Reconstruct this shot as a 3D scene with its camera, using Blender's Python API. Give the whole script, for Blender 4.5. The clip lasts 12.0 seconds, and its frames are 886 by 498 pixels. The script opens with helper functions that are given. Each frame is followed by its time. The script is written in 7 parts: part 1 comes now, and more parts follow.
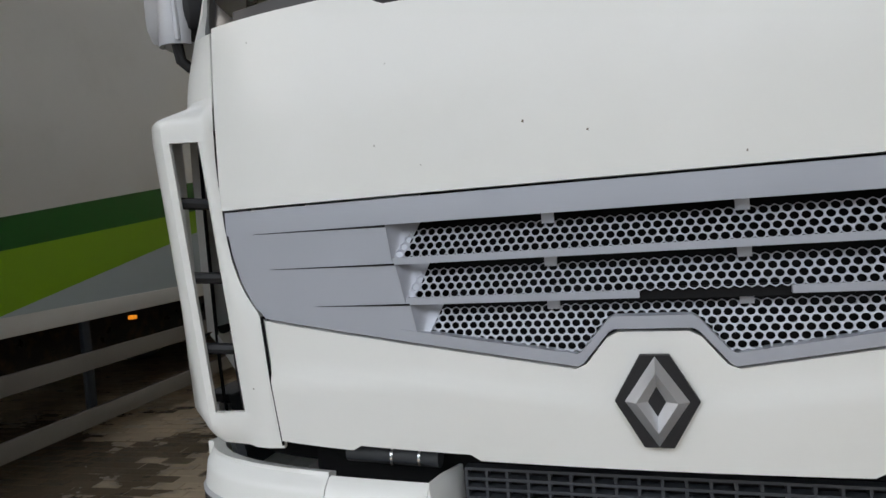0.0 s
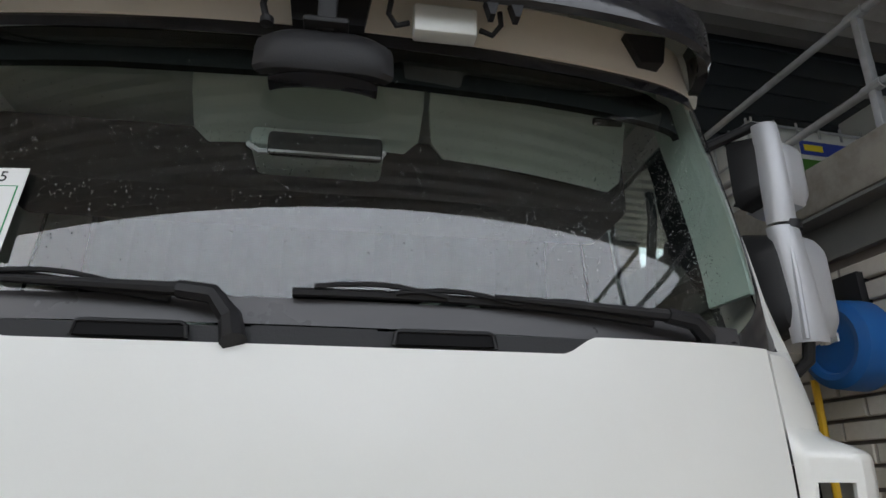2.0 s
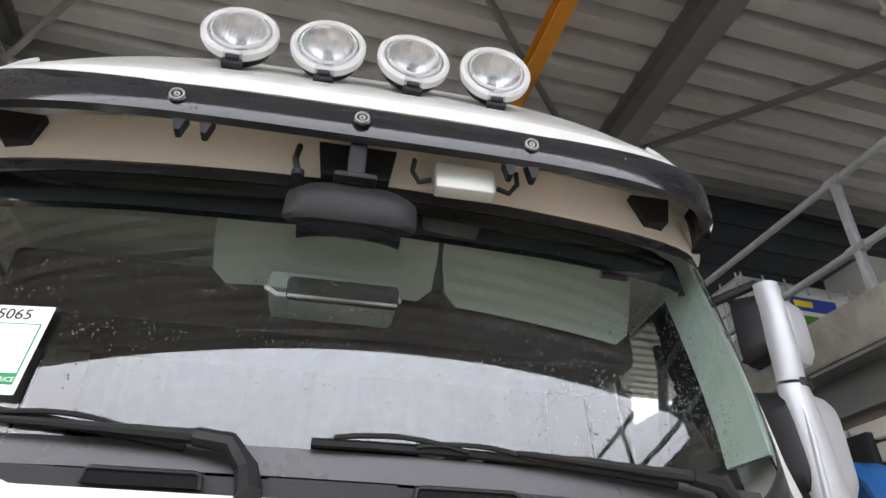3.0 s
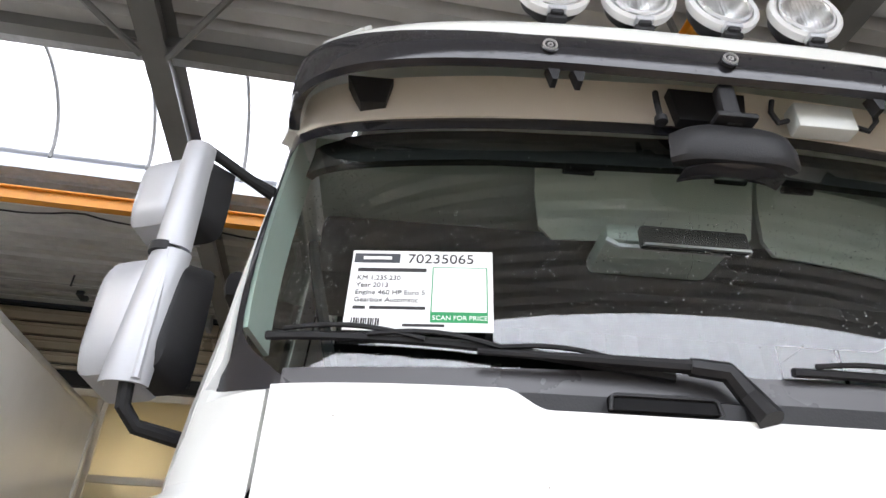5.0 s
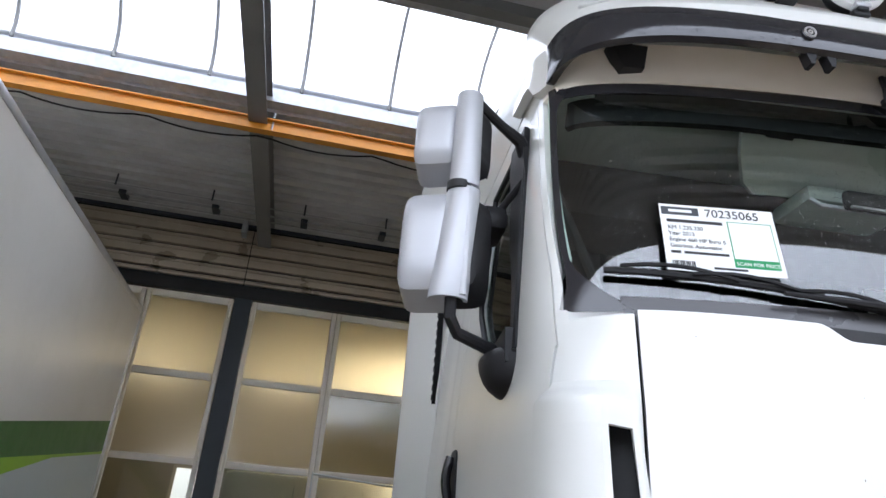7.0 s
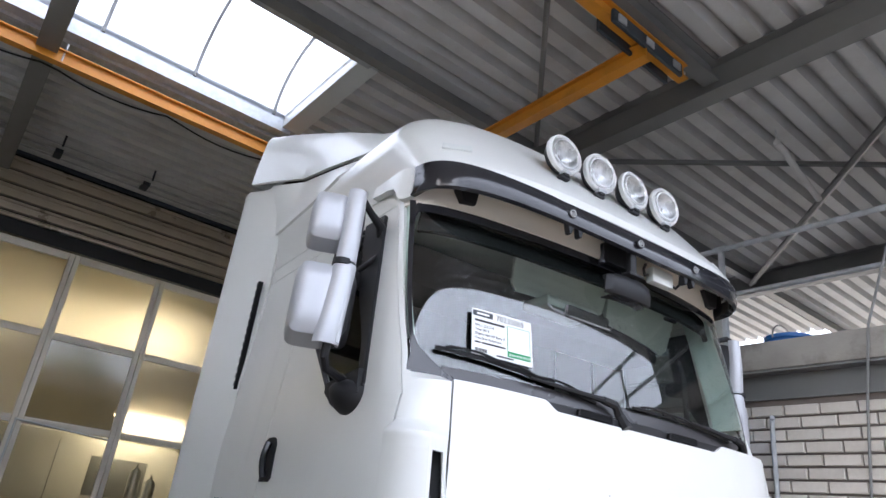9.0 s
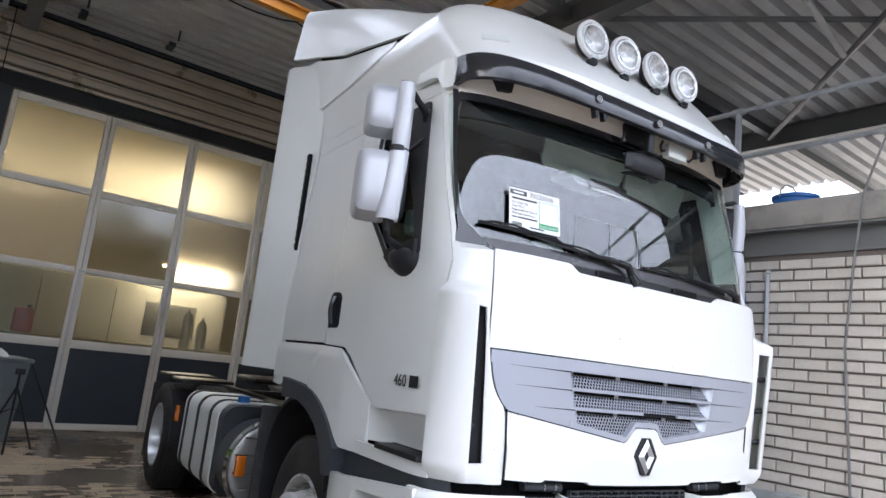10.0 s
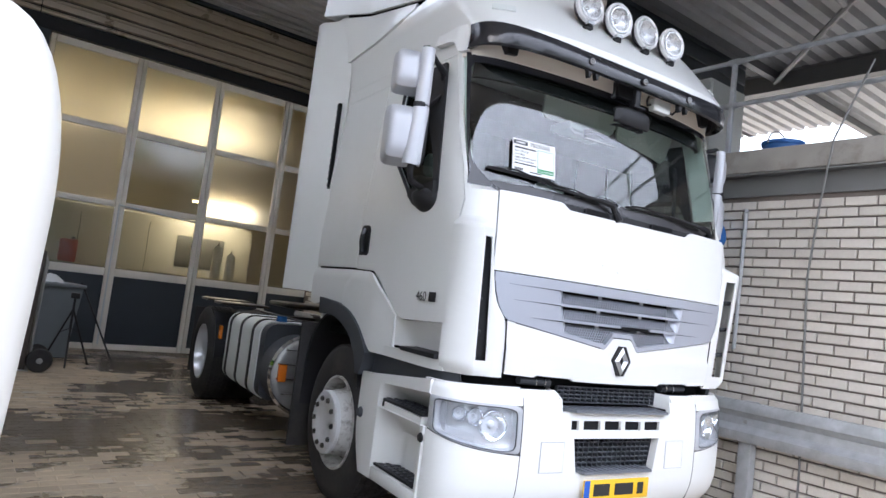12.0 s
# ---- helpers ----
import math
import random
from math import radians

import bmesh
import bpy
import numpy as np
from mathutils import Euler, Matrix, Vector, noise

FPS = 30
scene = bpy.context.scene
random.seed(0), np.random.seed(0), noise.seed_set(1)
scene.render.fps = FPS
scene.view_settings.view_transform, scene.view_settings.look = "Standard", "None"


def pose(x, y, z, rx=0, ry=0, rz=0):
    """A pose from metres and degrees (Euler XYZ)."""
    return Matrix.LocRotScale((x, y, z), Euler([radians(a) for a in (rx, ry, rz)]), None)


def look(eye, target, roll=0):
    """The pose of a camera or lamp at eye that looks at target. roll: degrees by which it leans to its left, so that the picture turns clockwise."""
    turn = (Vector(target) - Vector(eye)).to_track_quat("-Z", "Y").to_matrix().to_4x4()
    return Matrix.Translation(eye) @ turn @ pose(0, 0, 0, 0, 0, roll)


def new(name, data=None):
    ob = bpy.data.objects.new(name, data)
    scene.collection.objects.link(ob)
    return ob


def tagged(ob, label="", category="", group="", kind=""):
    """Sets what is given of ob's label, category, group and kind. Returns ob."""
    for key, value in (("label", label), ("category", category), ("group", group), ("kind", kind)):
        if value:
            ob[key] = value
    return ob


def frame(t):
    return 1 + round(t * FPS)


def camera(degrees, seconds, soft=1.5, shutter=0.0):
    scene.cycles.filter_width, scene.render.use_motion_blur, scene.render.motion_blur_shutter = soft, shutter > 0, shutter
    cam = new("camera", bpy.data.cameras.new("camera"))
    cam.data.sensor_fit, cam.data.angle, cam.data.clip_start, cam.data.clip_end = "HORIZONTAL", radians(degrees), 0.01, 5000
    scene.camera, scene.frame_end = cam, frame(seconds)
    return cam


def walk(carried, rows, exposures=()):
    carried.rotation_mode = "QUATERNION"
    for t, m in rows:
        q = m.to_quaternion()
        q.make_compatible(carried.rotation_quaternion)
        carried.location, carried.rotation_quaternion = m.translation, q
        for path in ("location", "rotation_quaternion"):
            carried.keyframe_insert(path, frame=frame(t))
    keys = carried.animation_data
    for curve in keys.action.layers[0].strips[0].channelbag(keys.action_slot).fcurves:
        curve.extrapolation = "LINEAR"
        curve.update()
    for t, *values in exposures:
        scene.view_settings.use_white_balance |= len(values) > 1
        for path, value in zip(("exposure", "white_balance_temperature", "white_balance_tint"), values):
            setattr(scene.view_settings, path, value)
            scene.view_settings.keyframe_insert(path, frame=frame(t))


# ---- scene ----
cam = camera(67.9, 12.0)
PATH = [
    (0, (0.018, -1.27, 1.532), (-0.603, 0.629, 1.446), -4.2),
    (0.5, (0.062, -1.25, 1.538), (-0.179, 0.733, 1.432), -3.0),
    (1, (0.097, -1.193, 1.606), (0.109, 0.805, 1.691), -1.7),
    (1.5, (0.111, -1.174, 1.71), (0.248, 0.79, 2.059), -0.2),
    (2, (0.069, -1.18, 1.749), (0.362, 0.679, 2.428), 0.1),
    (2.5, (0.054, -1.184, 1.75), (0.381, 0.493, 2.79), 0.6),
    (2.7, (0.039, -1.193, 1.758), (0.37, 0.469, 2.821), 1.2),
    (4.3, (-0.408, -1.096, 1.713), (-0.42, 0.595, 2.781), 0.7),
    (4.5, (-0.489, -1.062, 1.698), (-0.517, 0.639, 2.749), 1.3),
    (5, (-0.748, -1.031, 1.646), (-0.62, 0.673, 2.684), 2.1),
    (5.5, (-1.039, -1.107, 1.637), (-0.85, 0.598, 2.665), 3.6),
    (6, (-1.332, -1.032, 1.596), (-1.174, 0.683, 2.614), 4.0),
    (6.5, (-1.44, -1.018, 1.575), (-1.312, 0.712, 2.57), 4.7),
    (6.7, (-1.47, -1.083, 1.547), (-1.313, 0.714, 2.41), 4.5),
    (8.3, (-2.009, -1.728, 1.495), (-1.352, -0.005, 2.27), 7.4),
    (8.5, (-2.092, -1.754, 1.509), (-1.292, -0.084, 2.264), 6.6),
    (9, (-2.281, -1.895, 1.503), (-1.311, -0.335, 2.295), 6.9),
    (9.5, (-2.436, -2.08, 1.514), (-1.437, -0.448, 2.095), 7.1),
    (10, (-2.64, -2.213, 1.491), (-1.597, -0.543, 1.84), 6.4),
    (10.5, (-2.715, -2.388, 1.435), (-1.677, -0.686, 1.601), 6.0),
    (11, (-2.849, -2.58, 1.417), (-1.967, -0.791, 1.563), 6.5),
    (11.5, (-2.947, -2.731, 1.387), (-2.018, -0.967, 1.551), 6.8),
    (12, (-2.978, -2.754, 1.392), (-1.939, -1.052, 1.551), 7.0),
]
walk(cam, [(t, look(eye, target, roll)) for t, eye, target, roll in PATH],
     exposures=[(0, -0.28, 6550, 10), (1.0, -0.32, 6550, 10), (1.5, -0.47, 6550, 10), (2.0, -0.22, 6500, 10), (2.5, 0.68, 6550, 12), (4.3, 0.97, 6650, 13), (6.7, 0.66, 6100, 13), (8.3, 0.67, 5950, 15), (12, 0.69, 5950, 15)])

# ---------------------------------------------------------------- world and light
world = bpy.data.worlds.new("sky")
world.use_nodes = True
scene.world = world
wn = world.node_tree
sky = wn.nodes.new("ShaderNodeTexSky")
sky.sky_type = "NISHITA"
sky.sun_disc = False
sky.sun_elevation, sky.sun_rotation = radians(25), radians(254)
sky.air_density, sky.dust_density, sky.ozone_density = 1.6, 6.0, 1.0
soft_mix = wn.nodes.new("ShaderNodeMixRGB")
soft_mix.inputs[0].default_value = 0.92
soft_mix.inputs[2].default_value = (9.0, 9.5, 10.3, 1)
wn.links.new(sky.outputs[0], soft_mix.inputs[1])
# an overcast sky is brighter overhead than at the horizon
sky_at = wn.nodes.new("ShaderNodeTexCoord")
sky_up = wn.nodes.new("ShaderNodeSeparateXYZ")
sky_rise = wn.nodes.new("ShaderNodeMapRange")
sky_rise.inputs[3].default_value, sky_rise.inputs[4].default_value = 0.40, 2.35
sky_mul = wn.nodes.new("ShaderNodeMixRGB")
sky_mul.blend_type = "MULTIPLY"
sky_mul.inputs[0].default_value = 1
wn.links.new(sky_at.outputs["Generated"], sky_up.inputs[0])
wn.links.new(sky_up.outputs[2], sky_rise.inputs[0])
wn.links.new(soft_mix.outputs[0], sky_mul.inputs[1])
wn.links.new(sky_rise.outputs[0], sky_mul.inputs[2])
wn.links.new(sky_mul.outputs[0], wn.nodes["Background"].inputs[0])
wn.nodes["Background"].inputs[1].default_value = 0.28

sun_data = bpy.data.lights.new("sun", "SUN")
sun_data.energy, sun_data.angle, sun_data.color = 0.8, radians(60), (1.0, 0.99, 0.97)
sun = new("sun", sun_data)
sun.matrix_world = look((-8.86, -2.54, 5.3), (0, 0, 1))


# ---------------------------------------------------------------- mesh helpers
class Shape:
    """Collects vertices and faces of one mesh."""

    def __init__(self):
        self.v, self.f = [], []

    def add(self, verts, faces):
        k = len(self.v)
        self.v += [tuple(p) for p in verts]
        self.f += [tuple(i + k for i in f) for f in faces]
        return self

    def box(self, x0, x1, y0, y1, z0, z1, b=0.0):
        """A box; b bevels its edges."""
        x0, x1 = min(x0, x1), max(x0, x1)
        y0, y1 = min(y0, y1), max(y0, y1)
        z0, z1 = min(z0, z1), max(z0, z1)
        if b <= 0:
            v = [(x, y, z) for z in (z0, z1) for y in (y0, y1) for x in (x0, x1)]
            return self.add(v, [(0, 2, 3, 1), (4, 5, 7, 6), (0, 1, 5, 4), (2, 6, 7, 3), (0, 4, 6, 2), (1, 3, 7, 5)])
        bm = bmesh.new()
        bmesh.ops.create_cube(bm, size=1.0, matrix=Matrix.Translation(((x0 + x1) / 2, (y0 + y1) / 2, (z0 + z1) / 2)) @ Matrix.Diagonal((x1 - x0, y1 - y0, z1 - z0, 1)))
        bmesh.ops.bevel(bm, geom=bm.edges[:], offset=b, segments=2, affect="EDGES", profile=0.5)
        bm.verts.index_update()
        self.add([v.co[:] for v in bm.verts], [[v.index for v in f.verts] for f in bm.faces])
        bm.free()
        return self

    def moved(self, m):
        self.v = [tuple(m @ Vector(p)) for p in self.v]
        return self

    def tube(self, path, r, n=10, cap=True):
        """A round bar along a list of points; r may be a list."""
        pts = [Vector(p) for p in path]
        rs = r if isinstance(r, (list, tuple)) else [r] * len(pts)
        ring, up = [], None
        verts, faces = [], []
        for i, p in enumerate(pts):
            d = (pts[min(i + 1, len(pts) - 1)] - pts[max(i - 1, 0)]).normalized()
            if up is None:
                up = d.orthogonal().normalized()
            up = (up - d * up.dot(d)).normalized()
            w = d.cross(up)
            for k in range(n):
                a = 2 * math.pi * k / n
                verts.append(p + (up * math.cos(a) + w * math.sin(a)) * rs[i])
        for i in range(len(pts) - 1):
            for k in range(n):
                a, b2 = i * n + k, i * n + (k + 1) % n
                faces.append((a, b2, b2 + n, a + n))
        if cap:
            faces.append(tuple(range(n - 1, -1, -1)))
            faces.append(tuple(range((len(pts) - 1) * n, len(pts) * n)))
        return self.add(verts, faces)

    def lathe(self, prof, n=32, m=None, arc=1.0):
        """Turns (radius, height) pairs round the z axis, then applies m."""
        m = m or Matrix()
        verts = [m @ Vector((r * math.cos(2 * math.pi * arc * k / n), r * math.sin(2 * math.pi * arc * k / n), h)) for r, h in prof for k in range(n)]
        faces = [(i * n + k, i * n + (k + 1) % n, (i + 1) * n + (k + 1) % n, (i + 1) * n + k) for i in range(len(prof) - 1) for k in range(n)]
        return self.add(verts, faces)

    def prism(self, poly, d, m=None):
        """Extrudes a polygon in x, y by d along z, then applies m."""
        m = m or Matrix()
        n = len(poly)
        verts = [m @ Vector((x, y, 0)) for x, y in poly] + [m @ Vector((x, y, d)) for x, y in poly]
        faces = [tuple(range(n - 1, -1, -1)), tuple(range(n, 2 * n))] + [(i, (i + 1) % n, n + (i + 1) % n, n + i) for i in range(n)]
        return self.add(verts, faces)

    def sheet(self, grid, thick):
        """A skin through a grid of points (rows of equal length), thickened against its normal."""
        rows, cols = len(grid), len(grid[0])
        g = np.array([[tuple(p) for p in r] for r in grid], dtype=float)
        du = np.gradient(g, axis=1) if cols > 1 else None
        dv = np.gradient(g, axis=0)
        nrm = np.cross(du, dv)
        nrm /= np.maximum(np.linalg.norm(nrm, axis=2, keepdims=True), 1e-9)
        back = g - nrm * thick
        v = [tuple(p) for p in g.reshape(-1, 3)] + [tuple(p) for p in back.reshape(-1, 3)]
        k = rows * cols
        f = []
        for i in range(rows - 1):
            for j in range(cols - 1):
                a = i * cols + j
                f.append((a, a + 1, a + cols + 1, a + cols))
                f.append((k + a + cols, k + a + cols + 1, k + a + 1, k + a))
        rim = [j for j in range(cols)] + [i * cols + cols - 1 for i in range(1, rows)] + [(rows - 1) * cols + j for j in range(cols - 2, -1, -1)] + [i * cols for i in range(rows - 2, 0, -1)]
        for i in range(len(rim)):
            a, b2 = rim[i], rim[(i + 1) % len(rim)]
            f.append((b2, a, a + k, b2 + k))
        return self.add(v, f)


def mesh_of(name, shape, material, smooth=35):
    me = bpy.data.meshes.new(name)
    me.from_pydata(shape.v, [], shape.f)
    me.materials.append(material)
    bm = bmesh.new()
    bm.from_mesh(me)
    bmesh.ops.recalc_face_normals(bm, faces=bm.faces)
    if smooth:
        lim = radians(smooth)
        for f in bm.faces:
            f.smooth = True
        for e in bm.edges:
            if len(e.link_faces) == 2 and e.calc_face_angle(0) > lim:
                e.smooth = False
    bm.to_mesh(me)
    bm.free()
    return me


def part(name, shape, material, parent=None, label="", smooth=35):
    ob = new(name, mesh_of(name, shape, material, smooth))
    if parent is not None:
        ob.parent = parent
    if label:
        ob["label"] = label
    return ob


def share(name, data, parent, m):
    ob = new(name, data)
    ob.parent = parent
    ob.matrix_basis = m
    return ob


def thing(name, label, category, m=None, group="", kind=""):
    ob = new(name)
    ob.empty_display_size = 0.1
    if m is not None:
        ob.matrix_basis = m
    return tagged(ob, label, category, group, kind)


# ---------------------------------------------------------------- materials
def material(name, color, rough=0.5, metal=0.0, vary=0.08, scale=6.0, bump=0.0, bump_scale=60.0, coat=0.0, dirt=None, dirt_amount=0.0, dirt_scale=1.5, spec=0.5, rough_vary=0.1):
    """Paint, plastic, metal or mineral: base colour with coarse and fine variation, optional dirt and relief."""
    m = bpy.data.materials.new(name)
    m.use_nodes = True
    nt = m.node_tree
    bsdf = nt.nodes["Principled BSDF"]
    co = nt.nodes.new("ShaderNodeTexCoord")
    n1 = nt.nodes.new("ShaderNodeTexNoise")
    n1.inputs["Scale"].default_value, n1.inputs["Detail"].default_value = scale, 6
    nt.links.new(co.outputs["Object"], n1.inputs["Vector"])
    ramp = nt.nodes.new("ShaderNodeMapRange")
    ramp.inputs[3].default_value, ramp.inputs[4].default_value = 1 - vary, 1 + vary
    nt.links.new(n1.outputs[0], ramp.inputs[0])
    mul = nt.nodes.new("ShaderNodeMixRGB")
    mul.blend_type = "MULTIPLY"
    mul.inputs[0].default_value = 1
    mul.inputs[1].default_value = (*color, 1)
    nt.links.new(ramp.outputs[0], mul.inputs[2])
    out = mul.outputs[0]
    if dirt:
        n2 = nt.nodes.new("ShaderNodeTexNoise")
        n2.inputs["Scale"].default_value, n2.inputs["Detail"].default_value, n2.inputs["Roughness"].default_value = dirt_scale, 9, 0.65
        nt.links.new(co.outputs["Object"], n2.inputs["Vector"])
        r2 = nt.nodes.new("ShaderNodeMapRange")
        r2.inputs[1].default_value, r2.inputs[2].default_value, r2.inputs[4].default_value = 0.48, 0.75, dirt_amount
        nt.links.new(n2.outputs[0], r2.inputs[0])
        mx = nt.nodes.new("ShaderNodeMixRGB")
        mx.inputs[2].default_value = (*dirt, 1)
        nt.links.new(r2.outputs[0], mx.inputs[0])
        nt.links.new(out, mx.inputs[1])
        out = mx.outputs[0]
    nt.links.new(out, bsdf.inputs["Base Color"])
    rr = nt.nodes.new("ShaderNodeMapRange")
    rr.inputs[3].default_value, rr.inputs[4].default_value = max(0.02, rough - rough_vary), min(1, rough + rough_vary)
    nt.links.new(n1.outputs[0], rr.inputs[0])
    nt.links.new(rr.outputs[0], bsdf.inputs["Roughness"])
    bsdf.inputs["Metallic"].default_value = metal
    bsdf.inputs["Coat Weight"].default_value = coat
    bsdf.inputs["Coat Roughness"].default_value = 0.08
    bsdf.inputs["Specular IOR Level"].default_value = spec
    if bump:
        n3 = nt.nodes.new("ShaderNodeTexNoise")
        n3.inputs["Scale"].default_value, n3.inputs["Detail"].default_value = bump_scale, 4
        nt.links.new(co.outputs["Object"], n3.inputs["Vector"])
        b = nt.nodes.new("ShaderNodeBump")
        b.inputs["Strength"].default_value, b.inputs["Distance"].default_value = bump, 0.004
        nt.links.new(n3.outputs[0], b.inputs["Height"])
        nt.links.new(b.outputs[0], bsdf.inputs["Normal"])
    return m


def glass(name, tint=(1, 1, 1), rough=0.0, ior=1.45, coat=0.0):
    m = bpy.data.materials.new(name)
    m.use_nodes = True
    b = m.node_tree.nodes["Principled BSDF"]
    b.inputs["Base Color"].default_value = (*tint, 1)
    b.inputs["Roughness"].default_value = rough
    b.inputs["Transmission Weight"].default_value = 1
    b.inputs["IOR"].default_value = ior
    return m


def thin_glass(name, tint, gloss=0.02, film=1.62):
    """A thin pane: lets straight light through, tinted, with a mirror film by Fresnel."""
    m = bpy.data.materials.new(name)
    m.use_nodes = True
    nt = m.node_tree
    nt.nodes.remove(nt.nodes["Principled BSDF"])
    tr = nt.nodes.new("ShaderNodeBsdfTransparent")
    tr.inputs[0].default_value = (*tint, 1)
    gl = nt.nodes.new("ShaderNodeBsdfGlossy")
    gl.inputs["Roughness"].default_value = gloss
    lw = nt.nodes.new("ShaderNodeLayerWeight")
    lw.inputs[0].default_value = 0.5
    pw = nt.nodes.new("ShaderNodeMath")
    pw.operation = "POWER"
    pw.inputs[1].default_value = 5
    nt.links.new(lw.outputs["Facing"], pw.inputs[0])
    f0 = ((film - 1) / (film + 1)) ** 2
    fr = nt.nodes.new("ShaderNodeMapRange")
    fr.inputs[3].default_value, fr.inputs[4].default_value = f0, 1.0
    nt.links.new(pw.outputs[0], fr.inputs[0])
    mx = nt.nodes.new("ShaderNodeMixShader")
    nt.links.new(fr.outputs[0], mx.inputs[0])
    nt.links.new(tr.outputs[0], mx.inputs[1])
    nt.links.new(gl.outputs[0], mx.inputs[2])
    nt.links.new(mx.outputs[0], nt.nodes["Material Output"].inputs[0])
    return m


def glow(name, color, strength):
    m = bpy.data.materials.new(name)
    m.use_nodes = True
    b = m.node_tree.nodes["Principled BSDF"]
    b.inputs["Base Color"].default_value = (*color, 1)
    b.inputs["Emission Color"].default_value = (*color, 1)
    b.inputs["Emission Strength"].default_value = strength
    return m


WHITE = material("white_truck_paint", (0.76, 0.765, 0.74), 0.32, vary=0.015, scale=2, coat=0.35, dirt=(0.5, 0.48, 0.42), dirt_amount=0.10, dirt_scale=2.0)
CREAM = material("cream_header_paint", (0.88, 0.82, 0.73), 0.4, vary=0.03, dirt=(0.45, 0.36, 0.26), dirt_amount=0.14, dirt_scale=3)
GREY = material("silver_grey_paint", (0.40, 0.42, 0.47), 0.38, metal=0.25, vary=0.03, coat=0.2)
SILVER = material("silver_mirror_paint", (0.50, 0.51, 0.54), 0.42, metal=0.22, vary=0.04, coat=0.12)
BLACK = material("black_plastic", (0.016, 0.016, 0.018), 0.52, vary=0.25, spec=0.35, bump=0.15, bump_scale=220)
GLOSS = material("glossy_black_visor", (0.022, 0.022, 0.026), 0.05, vary=0.2, bump=0.04, bump_scale=220, rough_vary=0.03)
DARK = material("dark_grey_plastic", (0.045, 0.05, 0.058), 0.5, vary=0.15, bump=0.15, bump_scale=200)
CHROME = material("chrome", (0.75, 0.76, 0.78), 0.10, metal=1.0, vary=0.03, rough_vary=0.05)
STEEL = material("worn_steel", (0.42, 0.42, 0.41), 0.45, metal=0.8, vary=0.15, dirt=(0.12, 0.09, 0.06), dirt_amount=0.5, dirt_scale=6)
ALU = material("brushed_aluminium", (0.62, 0.63, 0.64), 0.35, metal=0.75, vary=0.08, dirt=(0.2, 0.17, 0.12), dirt_amount=0.3, dirt_scale=4)
RUBBER = material("tyre_rubber", (0.022, 0.021, 0.021), 0.75, vary=0.3, bump=0.3, bump_scale=90, dirt=(0.09, 0.075, 0.06), dirt_amount=0.45, dirt_scale=5)
GREASE = material("greasy_black_metal", (0.02, 0.019, 0.017), 0.3, vary=0.4, metal=0.2, dirt=(0.25, 0.16, 0.06), dirt_amount=0.3, dirt_scale=8)
# black of the joints, also of sheets that stand in for inner shade
SEAM_AND_SHADE = material("dark_seam_and_shade", (0.011, 0.011, 0.012), 0.85, spec=0.15)
CABIN = material("cab_interior_grey", (0.42, 0.49, 0.45), 0.75, vary=0.1, bump=0.2, bump_scale=120)
# near-black: the dimness inside the cab is put into this colour
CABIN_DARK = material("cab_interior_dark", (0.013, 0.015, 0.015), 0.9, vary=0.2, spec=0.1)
DASH = material("dashboard_top", (0.075, 0.08, 0.08), 0.75, vary=0.1, spec=0.25)
WINDOW = thin_glass("windscreen_glass", (0.90, 0.95, 0.93), 0.008, 1.92)
SIDEGLASS = thin_glass("side_glass", (0.66, 0.71, 0.70))
BRICKM = material("white_brick", (0.62, 0.58, 0.52), 0.8, vary=0.12, scale=9, bump=0.5, bump_scale=70, dirt=(0.33, 0.29, 0.24), dirt_amount=0.5, dirt_scale=5)
MORTAR = material("brick_mortar", (0.20, 0.17, 0.15), 0.9, vary=0.2, scale=12, bump=0.4)
CONCRETE = material("concrete_slab", (0.33, 0.31, 0.28), 0.85, vary=0.25, scale=5, bump=0.5, bump_scale=40, dirt=(0.11, 0.09, 0.07), dirt_amount=0.75, dirt_scale=4)
ROOFM = material("corrugated_sheet", (0.57, 0.565, 0.55), 0.6, vary=0.10, scale=3, dirt=(0.25, 0.22, 0.18), dirt_amount=0.3, dirt_scale=2)
CLAD = material("door_cladding", (0.52, 0.44, 0.335), 0.30, metal=0.35, vary=0.1, scale=2, dirt=(0.2, 0.16, 0.11), dirt_amount=0.3)
GIRDER = material("grey_girder_paint", (0.185, 0.185, 0.18), 0.45, vary=0.12, dirt=(0.08, 0.08, 0.08), dirt_amount=0.4)
GALV = material("galvanised_steel", (0.46, 0.48, 0.50), 0.5, metal=0.45, vary=0.28, scale=14, dirt=(0.2, 0.19, 0.17), dirt_amount=0.4, dirt_scale=5)
ORANGE = material("crane_orange_paint", (0.62, 0.25, 0.02), 0.45, vary=0.08, dirt=(0.2, 0.09, 0.02), dirt_amount=0.4, dirt_scale=3)
FRAME = material("cream_door_frame", (0.84, 0.79, 0.70), 0.45, vary=0.05, dirt=(0.25, 0.21, 0.15), dirt_amount=0.3)
PANELD = material("dark_door_panel", (0.028, 0.036, 0.045), 0.5, vary=0.15)
ROOMM = material("workshop_wall", (0.42, 0.38, 0.30), 0.8, vary=0.15, scale=1.2)
TRAILW = material("trailer_white", (0.66, 0.64, 0.59), 0.35, vary=0.03, scale=1.5, dirt=(0.45, 0.42, 0.36), dirt_amount=0.25)
GREEN1 = material("trailer_dark_green", (0.010, 0.11, 0.012), 0.4, vary=0.04)
GREEN2 = material("trailer_lime_green", (0.22, 0.42, 0.012), 0.4, vary=0.04)
PALEBLUE = material("trailer_pale_band", (0.42, 0.48, 0.48), 0.4, vary=0.04)
